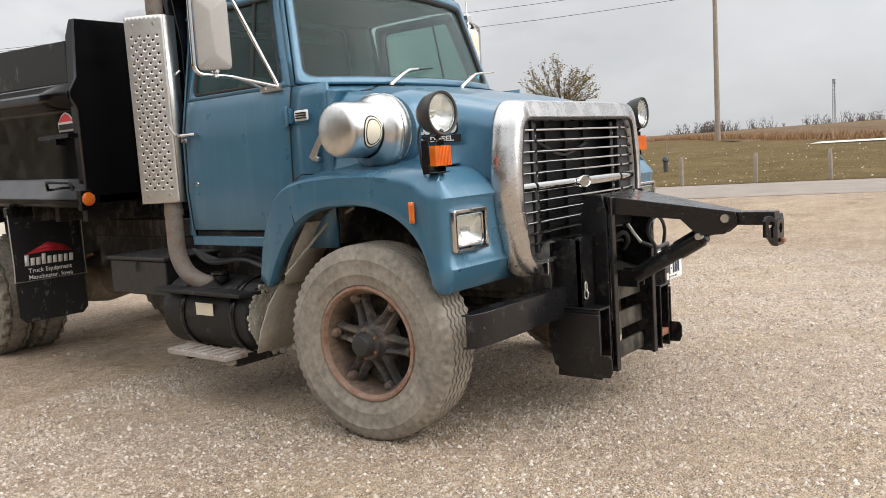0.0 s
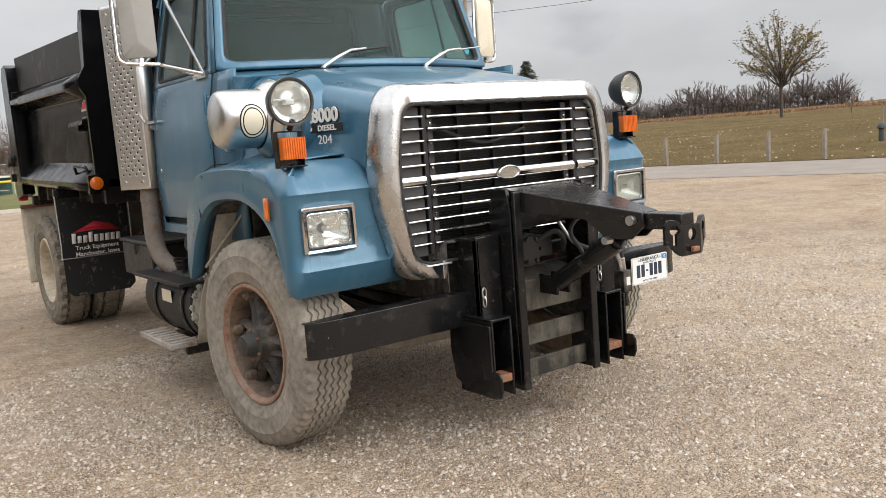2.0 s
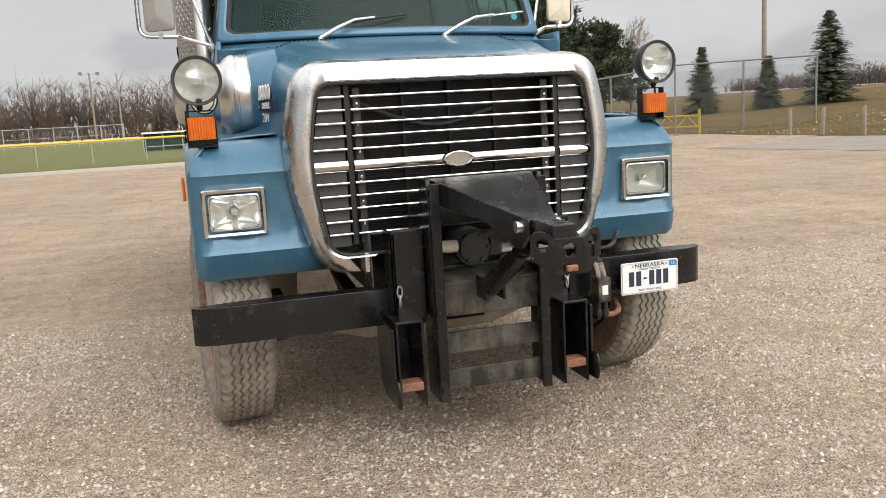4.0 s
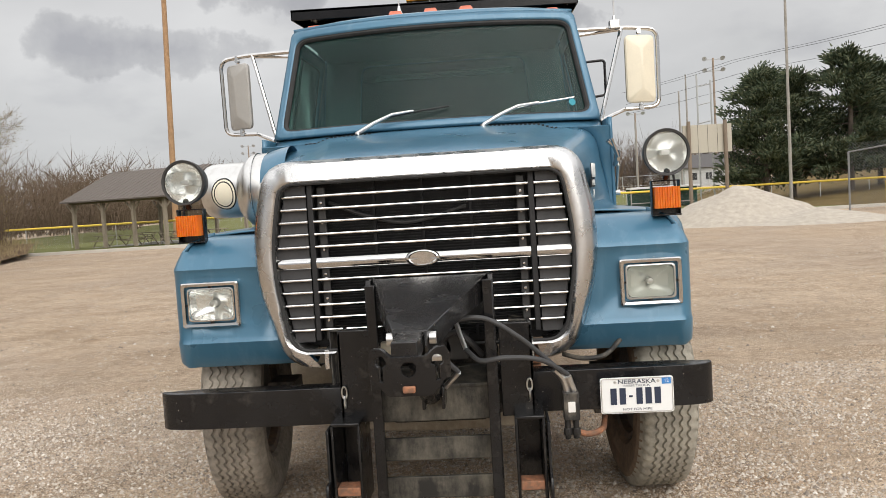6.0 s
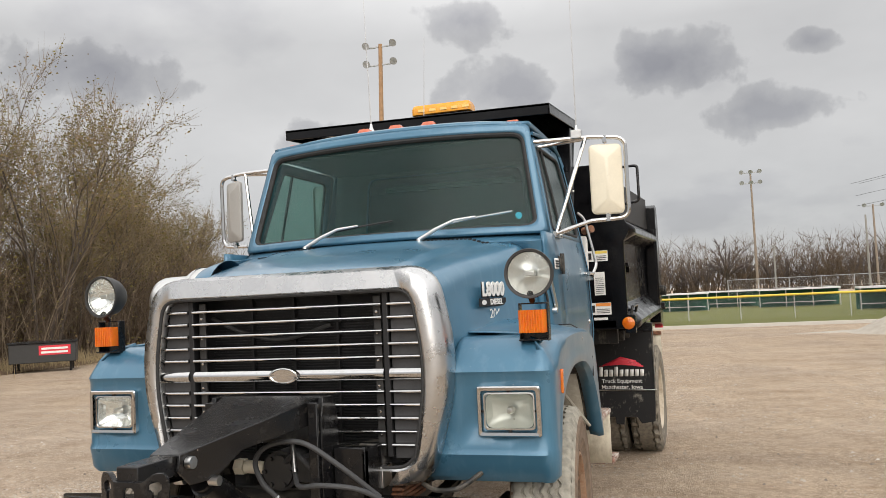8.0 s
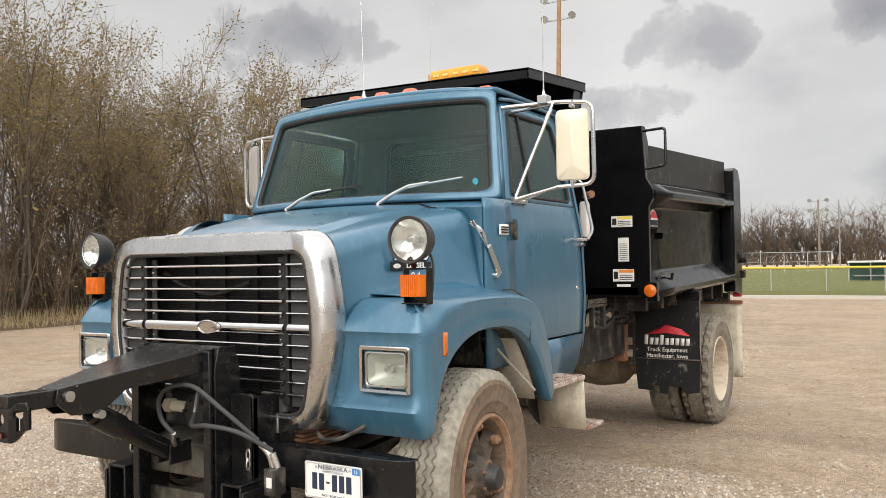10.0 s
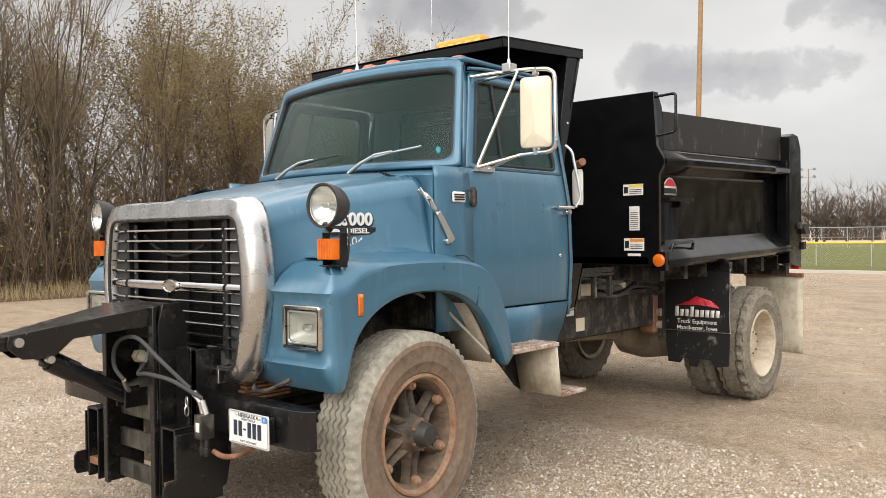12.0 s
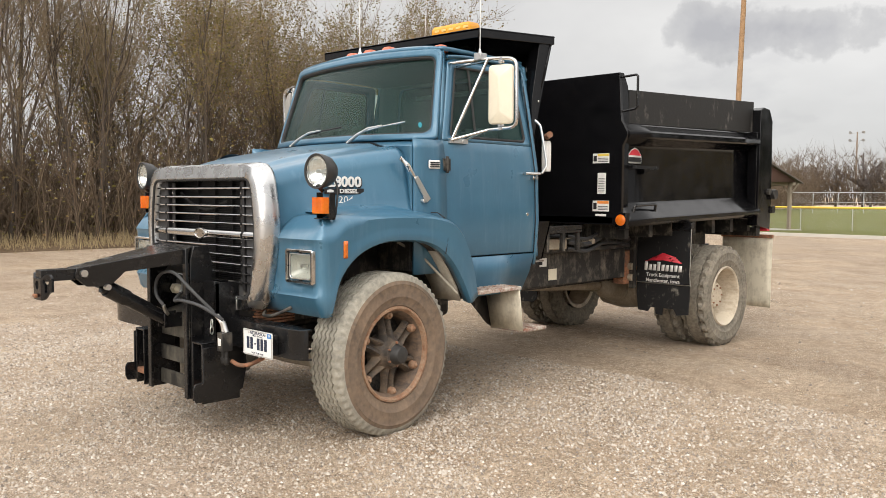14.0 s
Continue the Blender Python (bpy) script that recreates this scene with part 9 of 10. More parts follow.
    tagged(part("wood_floor", bm, M_BRUSH, None, "dry grass and leaf litter along the wood", smooth=60), category="ground", kind="structure")
    w = Wood()
    for _ in range(9000):
        i = rng.randrange(len(edge) - 1)
        (ax, ay), (bx, by) = edge[i], edge[i + 1]
        t = rng.random()
        ln = math.hypot(bx - ax, by - ay)
        nx, ny = -(by - ay) / ln, (bx - ax) / ln
        back = rng.gauss(-0.3, 0.9)
        p = Vector((ax + (bx - ax) * t + nx * back, ay + (by - ay) * t + ny * back, 0.0))
        w.limb(p, p + Vector((rng.gauss(0, 0.09), rng.gauss(0, 0.09), rng.uniform(0.10, 0.5))), 0.012, 0.002, 3)
    g = new("dry_grass")
    tagged(g, "tufts of dry straw-coloured grass along the wood", "grass", kind="stuff")
    w.link("blades", simple("straw_grass", (0.34, 0.26, 0.14), 0.9, var=0.3), g)


make_west_wood()


def make_far_trees():
    rng = random.Random(31)
    used = set(TREES)
    far = [
        round_tree("far_tree", "distant leafless tree with a rounded crown", 41, 8.5, 7.0, 24, M_TWIG_FAR, 0, 0.30, 0.085, 0.06, "far trees", 5),
        round_tree("far_tree", "distant broad bare tree", 42, 8.0, 8.0, 26, M_TWIG_FAR, 0, 0.24, 0.08, 0.06, "far trees", 5),
        round_tree("far_tree", "distant slim bare tree", 43, 9.0, 5.6, 22, M_TWIG_FAR, 0, 0.32, 0.085, 0.06, "far trees", 5),
    ]
    # beyond the ball field
    for row in range(1):
        x = -95.0
        while x < 75:
            y = 165 + row * 9 + rng.uniform(-3, 3) + 0.05 * abs(x)
            plant(rng.choice(far), used, x, y, 0, rng.uniform(0.85, 1.15))
            x += rng.uniform(2.4, 4.2)
    thicket("far_thicket", "brown thicket beyond the ball field", 8, [(-95 + 2.4 * k, 163 + rng.uniform(-2, 12), 2.8) for k in range(72)], 9.5, 42, M_TWIG_RED, 0, 0.085)
    # along the rise: bare trees in a loose row, and far woods
    for az0, az1, dist, step, lo, hi in ((43, 53, 165, 0.36, 0.3, 0.52), (53, 63.5, 165, 0.4, 0.5, 0.9), (36, 56, 420, 0.8, 0.5, 0.85), (64, 82, 400, 2.2, 0.25, 0.45)):
        a = az0
        while a < az1:
            dd = dist * rng.uniform(0.95, 1.08)
            x, y = dd * math.sin(radians(a)), dd * math.cos(radians(a))
            d = x - edge_x(y)
            z = lawn_height(min(d, 62)) + lerp_table([(62, 0.0), (72, 0.2), (95, 0.35), (150, 0.6), (260, 1.3), (420, 3.2)], d)[0]
            plant(rng.choice(far), used, x, y, z - 0.3, rng.uniform(lo, hi))
            a += step * rng.uniform(0.6, 1.4)
    for k, proto in enumerate(far):
        if proto not in used:
            plant(proto, used, 60.0 + 4.0 * k, 172.0)
    brush = []
    for k in range(44):
        a, dd = radians(43 + 0.47 * k), rng.uniform(168, 178)
        brush.append((dd * math.sin(a), dd * math.cos(a), 2.2))
    copse = thicket("row_thicket", "dim grey brush under the far row of trees", 29, brush, 3.4, 26, M_TWIG_FAR, 0, 0.07)
    copse.matrix_basis = pose(0, 0, lawn_height(62) + 0.6)
    band = []
    for k in range(70):
        a = radians(rng.uniform(36, 57) if k < 54 else rng.uniform(57, 82))
        dd = rng.uniform(395, 425)
        band.append((dd * math.sin(a), dd * math.cos(a), 7.0))
    hedge = thicket("ridge_wood", "low dark brown wood along the far ridge", 19, band, 5.2, 30, M_TWIG_FAR, 0, 0.2)
    hedge.matrix_basis = pose(0, 0, 3.2)
    lone = round_tree("lawn_tree", "lone round-crowned tree with sparse olive leaves on the lawn", 51, 6.9, 5.4, 46, M_BARK, 3, 0.31, 0.042, 0.014)
    lone.matrix_basis = pose(52.5, 29.8, lawn_height(52.5 - edge_x(29.8), 29.8))
    sap = bare_tree("lawn_sapling", "thin young bare tree on the lawn", 52, 1.6, 0.4, 80, 0, 1)
    sap.matrix_basis = pose(49.8, 23.4, lawn_height(49.8 - edge_x(23.4), 23.4))
    for k, (x, y, z, h, w) in enumerate(((38.0, 40.4, 0, 5.9, 2.5), (31.5, 44.5, 0, 4.4, 1.5), (34.4, 41.6, 0, 3.4, 1.2))):
        spruce("spruce", "dark green spruce on the lawn", 60 + k, h, w).matrix_basis = pose(x, y, lawn_height(x - edge_x(y), y))
    for k, (x, y, h, w) in enumerate(((19.8, 58.0, 9.8, 3.7), (22.9, 61.5, 9.6, 3.9), (26.2, 59.0, 10.4, 4.0), (29.6, 62.0, 9.2, 3.8), (32.4, 60.0, 7.4, 3.2))):
        pine("pine", "big dark green conifer by the ball field", 70 + k, h, w).matrix_basis = pose(x, y, lawn_height(x - edge_x(y), y) - 0.1)
    tr = bare_tree("field_tree", "bare tree beside the spruces", 55, 7.5, 0.7, 900, 0, 1, twig_r=0.014)
    tr.matrix_basis = pose(36.0, 62.0, 0.3)


make_far_trees()


# ---- poles, field and buildings ----
def pole_thing(name, label, x, y, height, lean=0.0, heads=0, wood=(0.30, 0.19, 0.11), r=0.16, z=0.0, arms=True):
    p = thing(name, label, "pole", at=pose(x, y, z))
    bm = bmesh.new()
    sweep(bm, [(0, 0, -0.5), (lean * 0.5, 0, height * 0.5), (lean, 0, height)], [r, r * 0.85, r * 0.68], 14)
    part("shaft", bm, simple("pole_wood", wood, 0.9, var=0.25, scale=3.0), p)
    if heads:
        metal = simple("lamp_grey", (0.42, 0.43, 0.44), 0.5)
        for row in range(1 if heads <= 2 else 2):
            zz = height - 0.3 - row * 1.7
            bm = bmesh.new()
            span(bm, (lean - 1.5, -0.06, zz), (lean + 1.5, 0.06, zz + 0.12))
            part("cross_arm", bm, metal, p)
            n = max(2, heads // (1 if heads <= 2 else 2))
            for k in range(n):
                x0 = lean - 1.35 + 2.7 * k / (n - 1)
                bm = bmesh.new()
                m = Matrix.Translation((x0, -0.2, zz + 0.25)) @ Matrix.Rotation(radians(118 + (k % 2) * 8), 4, "X")
                lathe(bm, [(0.0, -0.36), (0.12, -0.34), (0.16, -0.2), (0.34, 0.12), (0.36, 0.16), (0.0, 0.13)], m, 18)
                part("floodlight", bm, metal, p)
    return p


pole_thing("floodlight_pole", "tall wooden pole with floodlights on top", -27.8, 66.3, 26.4, 0.75, 4, (0.36, 0.22, 0.12), 0.27, -1.0)
for x, y, h, n in ((6.5, 136, 19.5, 6), (-16.6, 150, 11.1, 4), (25.7, 150, 14.0, 2), (33.5, 125, 19.4, 4), (-58, 190, 15.7, 4)):
    pole_thing("field_light_pole", "ball-field light pole with two rows of floodlights", x, y, h, 0.0, n, (0.28, 0.22, 0.17), 0.2)
for x, y, h in ((14.5, 82, 7.6), (19.4, 84, 10.6), (20.6, 86, 12.5), (-10, 118, 9), (7.3, 100, 6.1), (19.0, 50.5, 12.4)):
    pole_thing("field_pole", "plain slim grey pole beside the ball field", x, y, h, 0.0, 0, (0.30, 0.28, 0.25), 0.11)


def make_power_line():
    a, b = Vector((52.4, 17.6, lawn_height(33.1))), Vector((38.2, 46.9, lawn_height(38.2 - edge_x(46.9), 46.9)))
    pole_thing("utility_pole", "weathered wooden utility pole", a.x, a.y, 12.5, 0.15, 0, (0.30, 0.25, 0.20), 0.19, a.z)
    pole_thing("utility_pole", "weathered wooden utility pole", b.x, b.y, 12.0, -0.1, 0, (0.30, 0.25, 0.20), 0.19, b.z)
    dirn = (b - a).normalized()
    for k, (dz, off) in enumerate(((12.2, -0.5), (12.2, 0.5), (10.9, 0.0), (9.8, 0.0))):
        bm = bmesh.new()
        side = Vector((dirn.y, -dirn.x, 0)) * off
        pts = []
        for i in range(31):
            t = -1.6 + 4.2 * i / 30
            f = (t % 1.0)
            pts.append(a + (b - a) * t + side + Vector((0, 0, dz - 0.9 * 4 * f * (1 - f) * 0.5)))
        sweep(bm, pts, 0.016, 5)
        tagged(part("power_line", bm, M_PLASTIC, None), "thin black overhead wire between poles", "cable", "overhead wires")


make_power_line()


def make_tower():
    t = thing("lattice_tower", "thin grey lattice radio tower on the ridge", "tower", at=pose(385, 88, 4.4))
    steel = simple("tower_steel", (0.30, 0.31, 0.33), 0.6)
    for k in range(3):
        a = 2 * math.pi * k / 3
        bm = bmesh.new()
        sweep(bm, [(0.9 * math.cos(a), 0.9 * math.sin(a), 0), (0.45 * math.cos(a), 0.45 * math.sin(a), 18)], 0.13, 6)
        part("leg", bm, steel, t)
    bm = bmesh.new()
    for j in range(12):
        z0, z1 = j * 1.5, j * 1.5 + 1.5
        r0, r1 = 0.9 - 0.025 * z0, 0.9 - 0.025 * z1
        for k in range(3):
            a, b = 2 * math.pi * k / 3, 2 * math.pi * (k + 1) / 3
            sweep(bm, [(r0 * math.cos(a), r0 * math.sin(a), z0), (r1 * math.cos(b), r1 * math.sin(b), z1)], 0.06, 4)
    part("bracing", bm, steel, t)
    bm = bmesh.new()
    span(bm, (-1.5, -0.2, 17.2), (1.5, 0.2, 17.5))
    for x in (-1.4, 0, 1.4):
        span(bm, (x - 0.2, -0.3, 16.6), (x + 0.2, 0.3, 18.8))
    part("aerials", bm, steel, t)


make_tower()


def chain_link(bm, a, b, z0, z1, step=0.12, r=0.004):
    """Crossing wires between two ground points."""
    a, b = Vector(a), Vector(b)
    ln, h = (b - a).length, z1 - z0
    d = (b - a) / ln
    k = -h
    while k < ln:
        for s in (1, -1):
            s0, s1 = max(0.0, k), min(ln, k + h)
            if s1 > s0:
                za, zb = (z0 + (s0 - k), z0 + (s1 - k)) if s > 0 else (z1 - (s0 - k), z1 - (s1 - k))
                p, q = a + d * s0, a + d * s1
                n = Vector((-d.y, d.x, 0)) * r
                put(bm, [Vector((p.x, p.y, za)) - n, Vector((q.x, q.y, zb)) - n, Vector((q.x, q.y, zb)) + n + Vector((0, 0, r)), Vector((p.x, p.y, za)) + n + Vector((0, 0, r))], [(0, 1, 2, 3)])
        k += step


def make_ballfield():
    # grass with a concrete edging strip
    bm = bmesh.new()
    grid(bm, [[Vector((x, y + 0.03 * x, fall(y) + z)) for x in (-60, -30, -14.5, -8, 0, 8, 14, edge_x(y) + 0.2)] for y, z in ((38.3, 0.06), (44, 0.05), (56, 0.06), (65, 0.06), (110, 0.05), (160, 0.3))])
    tagged(part("ballfield_grass", bm, M_FIELD, None, "green-brown ball-field grass"), category="lawn", kind="structure")
    bm = bmesh.new()
    grid(bm, [[Vector((x, 38.0 + d + 0.03 * x, fall(38 + 0.03 * x) + z)) for d, z in ((0.0, -0.05), (0.0, 0.15), (0.35, 0.15), (0.35, 0.02))] for x in (-30, -14.5, -7, 0, 8, 16, 24)])
    tagged(part("kerb", bm, simple("pale_kerb", (0.50, 0.47, 0.42), 0.9), None, "pale concrete edging along the ball field"), category="kerb", kind="structure")
    steel = simple("galvanised_pipe", (0.42, 0.42, 0.41), 0.55)
    yellow = simple("yellow_rail_cap", (0.72, 0.52, 0.06), 0.55)
    for (ax, ay), (bx, by), h in (((-52.0, 55.0), (30.0, 57.0), 1.6),):
        fe = thing("low_fence", "low chain-link fence with a yellow top cap", "fence")
        n = 24
        for k in range(n + 1):
            x, y = ax + (bx - ax) * k / n, ay + (by - ay) * k / n
            bm = bmesh.new()
            cyl(bm, (x, y, -1.0), (x, y, h + fall(56)), 0.03, 8)
            part("post", bm, steel, fe)
        bm = bmesh.new()
        sweep(bm, [(ax, ay, h + fall(56)), ((ax + bx) / 2, (ay + by) / 2, h + fall(56)), (bx, by, h + fall(56))], 0.075, 8)
        part("top_cap", bm, yellow, fe, "yellow plastic fence cap")
        bm = bmesh.new()
        chain_link(bm, (ax, ay, 0), (bx, by, 0), fall(56) + 0.02, fall(56) + h, 0.16, 0.004)
        part("mesh", bm, steel, fe)
    # taller fence and backstop further off
    for (ax, ay), (bx, by), h, nm in (((-30.0, 84.0), (-8.0, 92.0), 2.0, "tall grey chain-link field fence"), ((2.0, 96.0), (34.0, 92.0), 2.2, "tall grey chain-link field fence")):
        fe = thing("field_fence", nm, "fence")
        n = 10
        for k in range(n + 1):
            x, y = ax + (bx - ax) * k / n, ay + (by - ay) * k / n
            bm = bmesh.new()
            cyl(bm, (x, y, -0.1), (x, y, h), 0.04, 6)
            part("post", bm, steel, fe)
        bm = bmesh.new()
        sweep(bm, [(ax, ay, h), (bx, by, h)], 0.035, 6)
        sweep(bm, [(ax, ay, h * 0.5), (bx, by, h * 0.5)], 0.02, 6)
        part("rail", bm, steel, fe)
        bm = bmesh.new()
        chain_link(bm, (ax, ay, 0), (bx, by, 0), 0.02, h, 0.35, 0.01)
        part("mesh", bm, steel, fe)
    # dugouts and benches
    white = simple("white_metal", (0.72, 0.72, 0.70), 0.5)
    green = simple("green_windscreen", (0.03, 0.10, 0.075), 0.8)
    for x, y, w in ((9.0, 92, 8.0), (-3.0, 88, 6.0), (15.5, 74, 6.5), (1.8, 99, 7.0)):
        du = thing("dugout", "low dugout with a white flat roof", "shelter", at=pose(x, y, -0.9))
        one_box("roof", (-w / 2, -1.2, 1.75), (w / 2, 1.2, 1.92), white, du)
        one_box("back_wall", (-w / 2, 0.9, 0), (w / 2, 1.05, 1.75), green, du)
        for k in range(4):
            bm = bmesh.new()
            cyl(bm, (-w / 2 + 0.1 + (w - 0.2) * k / 3, -1.1, 0), (-w / 2 + 0.1 + (w - 0.2) * k / 3, -1.1, 1.76), 0.05, 8)
            part("post", bm, steel, du)
        one_box("bench", (-w / 2 + 0.4, 0.3, 0.4), (w / 2 - 0.4, 0.7, 0.46), white, du)
    # scoreboard seen from behind
    sb = thing("scoreboard", "pale scoreboard back on two wooden posts", "scoreboard", at=pose(14.7, 54.0, 0, 0, 0, 8))
    one_box("panel", (-1.7, -0.12, 3.25), (1.7, 0.12, 5.15), simple("pale_panel", (0.46, 0.42, 0.35), 0.7, var=0.08), sb, "pale tan panel")
    for k in range(5):
        one_box("panel_joint", (-1.36 + 0.68 * k, -0.13, 3.25), (-1.34 + 0.68 * k, -0.12, 5.15), M_PLASTIC, sb, bevel=0)
    for x in (-1.35, 1.2):
        bm = bmesh.new()
        cyl(bm, (x, -0.25, -1.2), (x, -0.25, 5.4), 0.13, 10)
        part("post", bm, simple("scoreboard_post", (0.22, 0.17, 0.13), 0.9), sb)
    # steel ladder-like frame behind
    fr = thing("sign_frame", "tall thin steel frame with rungs", "frame", at=pose(17.0, 66, 0))
    for x in (0.0, 1.1):
        bm = bmesh.new()
        cyl(bm, (x, 0, 0), (x, 0, 9.5 if x else 10.0), 0.07, 8)
        part("upright", bm, steel, fr)
    for z in (6.0, 7.5, 9.0):
        bm = bmesh.new()
        cyl(bm, (0, 0, z), (1.1, 0, z + 0.2), 0.05, 6)
        part("rung", bm, steel, fr)
    # far house
    ho = thing("house", "small grey house beyond the field", "house", at=pose(29.0, 118, 0.4, 0, 0, 12))
    wall = simple("grey_siding", (0.42, 0.42, 0.41), 0.8)
    one_box("wall", (-3.2, -2.5, 0), (3.2, 2.5, 2.7), wall, ho)
    bm = bmesh.new()
    put(bm, [(-3.5, -2.9, 2.6), (3.5, -2.9, 2.6), (3.5, 2.9, 2.6), (-3.5, 2.9, 2.6), (-3.5, 0, 4.5), (3.5, 0, 4.5)], [(0, 1, 5, 4), (2, 3, 4, 5), (0, 4, 3), (1, 2, 5), (3, 2, 1, 0)])
    part("roof", bm, simple("dark_shingle", (0.09, 0.085, 0.085), 0.9), ho)
    for x in (-1.8, 0.4, 2.0):
        one_box("window", (x - 0.45, -2.54, 0.9), (x + 0.45, -2.48, 1.9), M_INK, ho)
    # gravel heap
    rng = random.Random(9)
    bm = bmesh.new()
    rows = []
    for i in range(41):
        row = []
        for j in range(31):
            u, v = -1 + 2 * i / 40, -1 + 2 * j / 30
            x, y = u * 5.2, v * 3.6
            r1 = math.hypot((x + 1.2) / 3.3, y / 3.1)
            r2 = math.hypot((x - 2.2) / 2.8, (y + 0.3) / 2.8)
            h = max(1.45 * min(0.93, max(0, 1 - r1) ** 0.9), 0.55 * max(0, 1 - r2))
            h += 0.10 * noise.noise(Vector((x * 0.9, y * 0.9, 4))) * min(1, h * 2) + 0.04 * noise.noise(Vector((x * 3, y * 3, 1))) * min(1, h * 3)
            row.append(Vector((x, y, h - 0.03)))
        rows.append(row)
    grid(bm, rows)
    heap = part("heap", bm, simple("pale_crushed_stone", (0.37, 0.33, 0.275), 0.95, var=0.25, scale=5.0, bump=0.7, bscale=30), None, smooth=50)
    heap.matrix_basis = pose(9.5, 24.6, -0.12, 0, 0, -54)
    tagged(heap, "heap of pale crushed stone on the lot", "gravel heap")
    # yellow pipe gate and the tall netted cage
    gt = thing("pipe_gate", "yellow steel pipe gate", "gate", at=pose(17.2, 33.2, -0.3, 0, 0, -38))
    for z in (0.45, 0.95):
        bm = bmesh.new()
        cyl(bm, (0, 0, z), (5.5, 0, z + 0.0), 0.045, 8)
        part("rail", bm, yellow, gt)
    for x in (0.0, 5.5):
        bm = bmesh.new()
        cyl(bm, (x, 0, -0.2), (x, 0, 1.25), 0.07, 10)
        part("post", bm, yellow, gt)
    bm = bmesh.new()
    for k in range(6):
        sweep(bm, [(0.9 * k, 0, 0.45), (0.9 * k + 0.45, 0, 0.95), (0.9 * k + 0.9, 0, 0.45)], 0.03, 6)
    part("bracing", bm, yellow, gt)
    bm = bmesh.new()
    lathe(bm, [(0, 0.012), (0.2, 0.012), (0.2, 0.0)], Matrix.Translation((2.9, -0.06, 0.72)) @ FRONT, 20)
    part("round_sign", bm, white, gt)
    cg = thing("batting_cage", "tall dark chain-link cage on steel posts", "fence", at=pose(16.0, 34.2, -0.3, 0, 0, -40))
    cage_steel = simple("weathered_pipe", (0.20, 0.20, 0.195), 0.6)
    dark = simple("dark_netting", (0.10, 0.105, 0.105), 0.8)
    for k in range(5):
        bm = bmesh.new()
        cyl(bm, (3.0 * k, 0, -0.2), (3.0 * k, 0, 2.6 + 0.35 * min(k, 2)), 0.045, 8)
        part("post", bm, cage_steel, cg)
    bm = bmesh.new()
    sweep(bm, [(0, 0, 2.6), (3, 0, 2.95), (6, 0, 3.3), (12, 0, 3.3)], 0.035, 8)
    part("top_rail", bm, cage_steel, cg)
    bm = bmesh.new()
    chain_link(bm, (0, 0, 0), (12, 0, 0), 0.05, 3.0, 0.13, 0.010)
    part("netting", bm, dark, cg)
    for k, x in enumerate((1.6, 2.6)):
        one_box("equipment_box", (x, 1.2, 0), (x + 0.7, 1.9, 1.3), simple("grey_cabinet", (0.16, 0.17, 0.17), 0.7), cg)


make_ballfield()


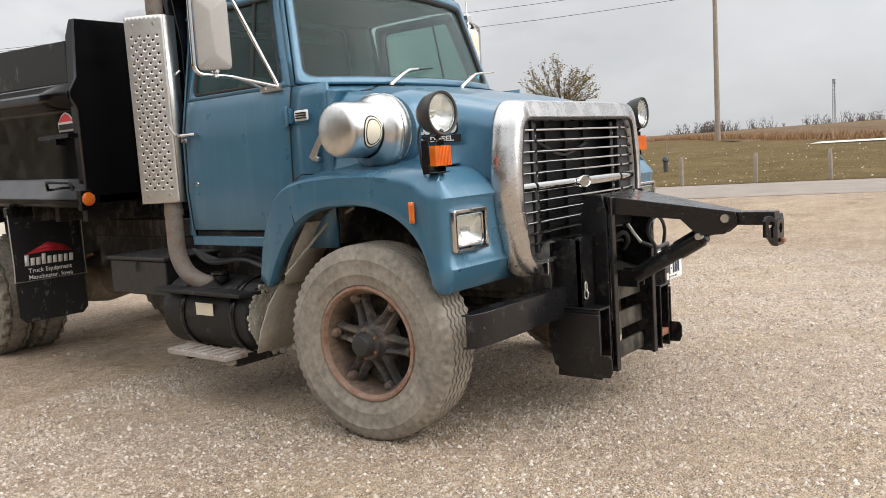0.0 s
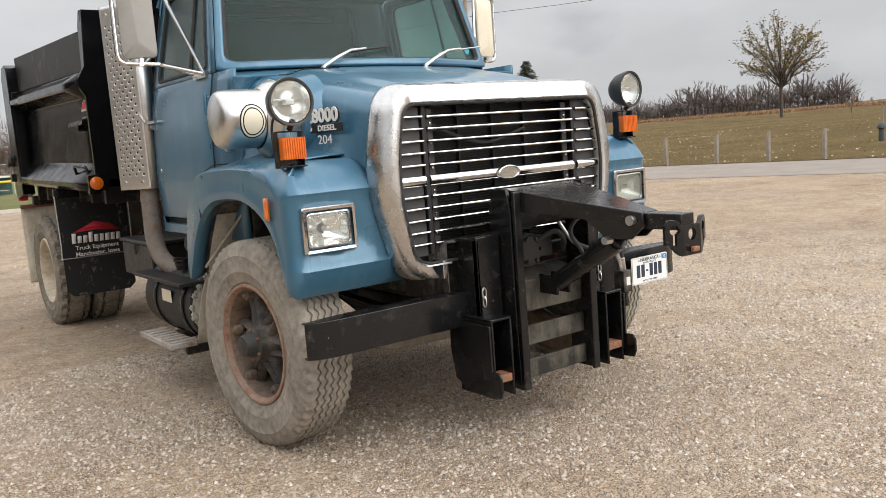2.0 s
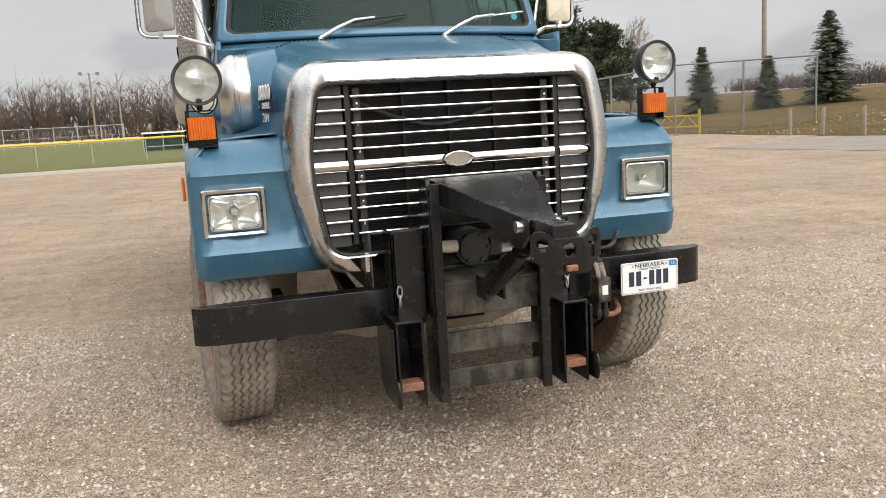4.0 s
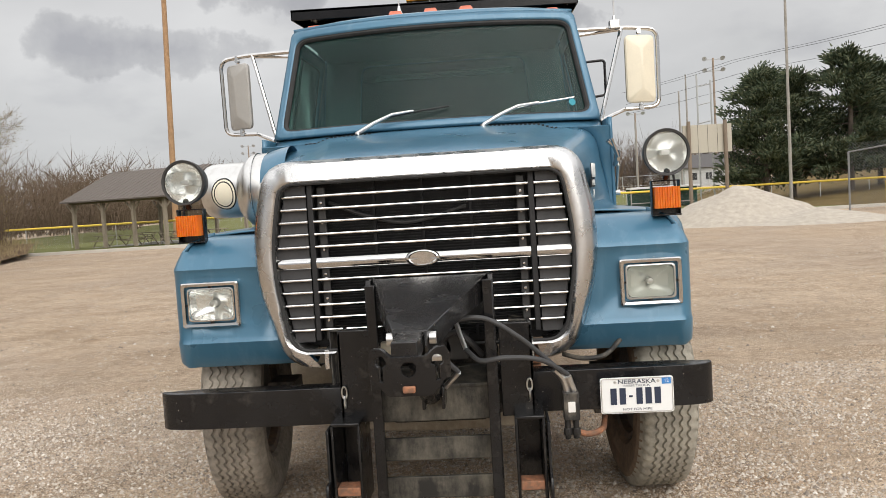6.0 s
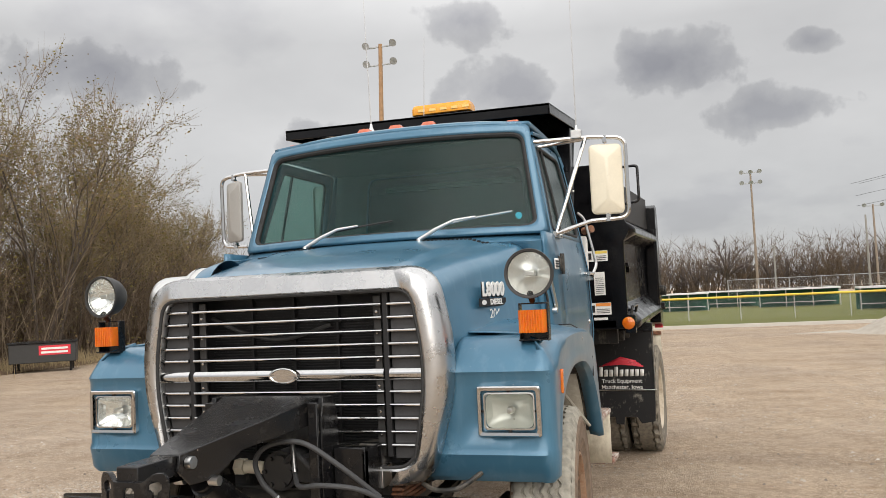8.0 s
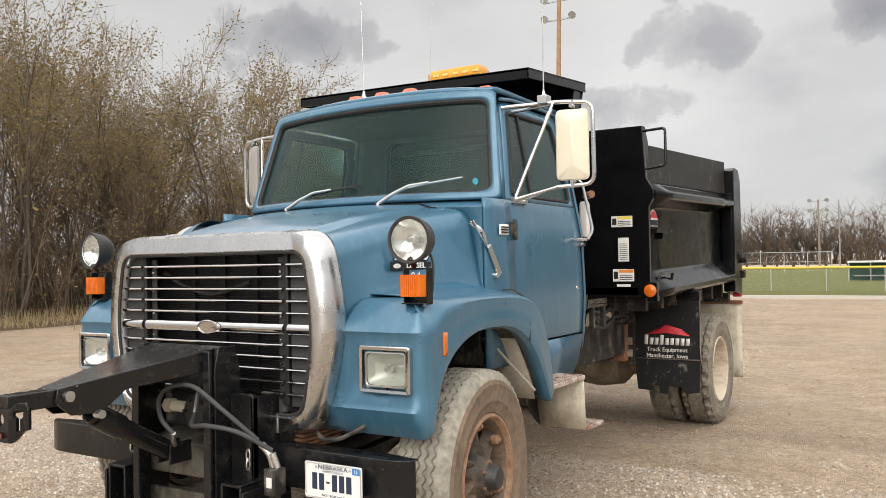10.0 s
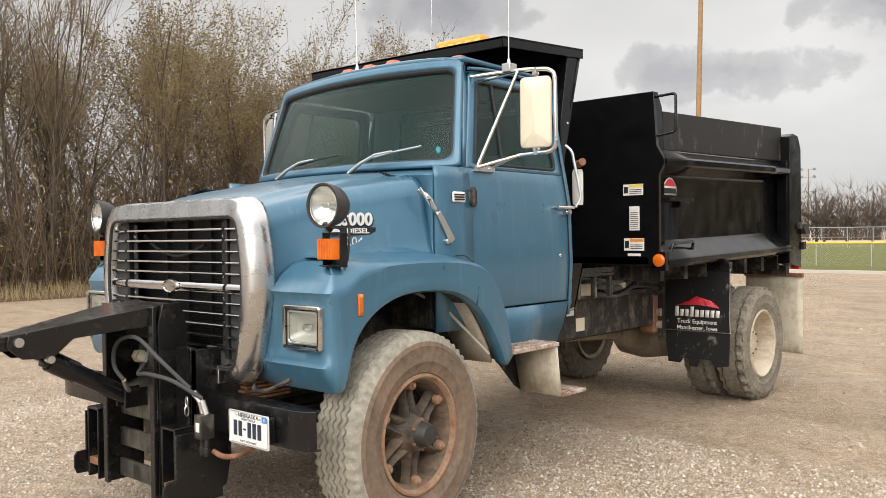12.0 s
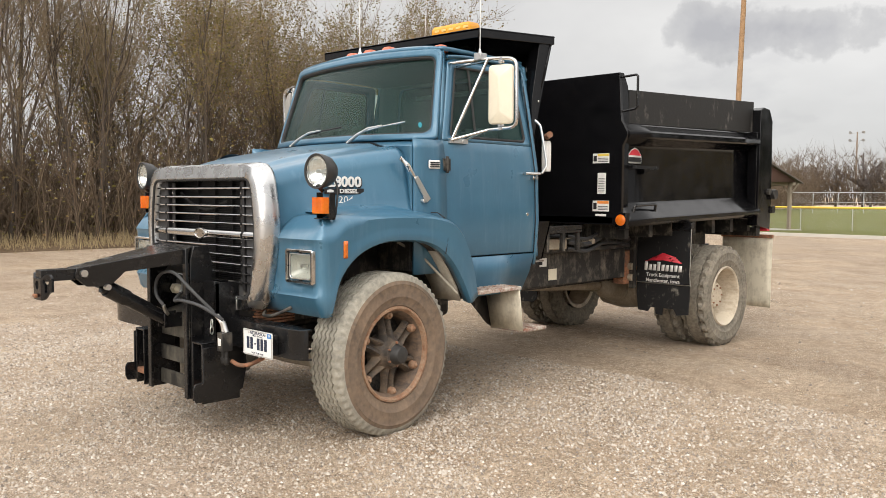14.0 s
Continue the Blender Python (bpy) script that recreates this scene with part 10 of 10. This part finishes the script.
def make_shelter():
    sh = thing("picnic_shelter", "open picnic shelter with brown metal roof on timber posts", "shelter", at=pose(-22.1, 49.9, -0.66, 0, 0, -22))
    timber = simple("grey_timber", (0.26, 0.22, 0.17), 0.9, bump=0.3)
    roof_m = simple("brown_metal_roof", (0.125, 0.066, 0.052), 0.55, var=0.08)
    shingle = simple("grey_brown_shingle", (0.115, 0.098, 0.085), 0.85, var=0.2, scale=9.0)
    hx, hy, ez, rz = 4.5, 4.3, 3.15, 5.05
    for s in (-1, 1):
        bm = bmesh.new()
        put(bm, [(-hx, s * hy, ez), (hx, s * hy, ez), (hx, 0, rz), (-hx, 0, rz), (-hx, s * hy, ez - 0.08), (hx, s * hy, ez - 0.08), (hx, 0, rz - 0.08), (-hx, 0, rz - 0.08)], [(0, 1, 2, 3), (7, 6, 5, 4), (0, 4, 5, 1), (1, 5, 6, 2), (3, 7, 4, 0)])
        bmesh.ops.recalc_face_normals(bm, faces=bm.faces)
        part("roof_plane", bm, shingle, sh)
        for k in range(20):
            bm = bmesh.new()
            x = -hx + 0.3 + k * (2 * hx - 0.6) / 19
            sweep(bm, [(x, s * hy, ez + 0.01), (x, 0, rz + 0.01)], 0.02, 4)
            part("roof_seam", bm, shingle, sh)
        bm = bmesh.new()
        put(bm, [(s * (hx - 0.25), -hy + 0.3, ez), (s * (hx - 0.25), hy - 0.3, ez), (s * (hx - 0.25), 0, rz - 0.09)], [(0, 1, 2)])
        part("gable", bm, roof_m, sh, thick=0.05)
        one_box("eave_beam", (-hx + 0.2, s * (hy - 0.55) - 0.08, ez - 0.2), (hx - 0.2, s * (hy - 0.55) + 0.08, ez), timber, sh)
        for x in (-3.9, -1.3, 1.3, 3.9):
            one_box("post", (x - 0.1, s * (hy - 0.55) - 0.1, 0), (x + 0.1, s * (hy - 0.55) + 0.1, ez - 0.1), timber, sh)
            for d in (-1, 1):
                bm = bmesh.new()
                sweep(bm, [(x, s * (hy - 0.55), ez - 0.85), (x + d * 0.7, s * (hy - 0.55), ez - 0.1)], 0.06, 4)
                part("brace", bm, timber, sh)
    one_box("tie_beam", (hx - 0.9, -hy + 0.5, ez - 0.2), (hx - 0.7, hy - 0.5, ez), timber, sh)
    slab = one_box("slab", (-hx, -hy, 0), (hx, hy, 0.05), simple("shelter_slab", (0.4, 0.38, 0.34), 0.9), sh)
    # picnic tables
    bm = bmesh.new()
    first = thing("picnic_table", "dark wooden picnic table with benches", "table", "tables under the shelter")
    for y in (-0.3, -0.1, 0.1, 0.3):
        one_box("top_board", (-1.0, y - 0.09, 0.72), (1.0, y + 0.09, 0.76), timber, first)
    for s in (-1, 1):
        one_box("bench_board", (-1.0, s * 0.75 - 0.13, 0.42), (1.0, s * 0.75 + 0.13, 0.46), timber, first)
        for x in (-0.75, 0.75):
            b2 = bmesh.new()
            sweep(b2, [(x, s * 0.7, 0.0), (x, s * 0.15, 0.72)], 0.045, 4)
            part("leg", b2, timber, first)
    base = sh.matrix_basis
    spots = [(-2.9, -2.0), (-2.9, 1.5), (0.0, -2.0), (0.2, 1.6), (2.9, -2.0), (2.9, 1.6)]
    first.matrix_basis = base @ pose(*spots[0], 0.05)
    for x, y in spots[1:]:
        copy_thing(first, base @ pose(x, y, 0.05, 0, 0, random.uniform(-8, 8)))


make_shelter()


def make_bin():
    b = thing("waste_trailer", "small dark trailer bin with a red and white sign", "bin", at=pose(-17.6, 15.9, 0, 0, 0, 40))
    one_box("bin_body", (-0.9, -0.6, 0.28), (0.9, 0.6, 0.85), M_PLASTIC, b, bevel=0.02)
    one_box("bin_rim", (-0.95, -0.65, 0.85), (0.95, 0.65, 0.90), M_BLACK, b)
    one_box("red_sign", (-0.1, -0.615, 0.50), (0.75, -0.601, 0.78), M_RED, b, bevel=0)
    for k in range(2):
        one_box("sign_bar", (-0.03, -0.625, 0.55 + k * 0.11), (0.68, -0.616, 0.61 + k * 0.11), M_WHITE, b, bevel=0)
    for x in (-0.75, 0.75):
        for y in (-0.5, 0.5):
            bm = bmesh.new()
            cyl(bm, (x, y, 0.0), (x, y, 0.3), 0.04, 8)
            part("leg", bm, M_BLACK, b)


make_bin()
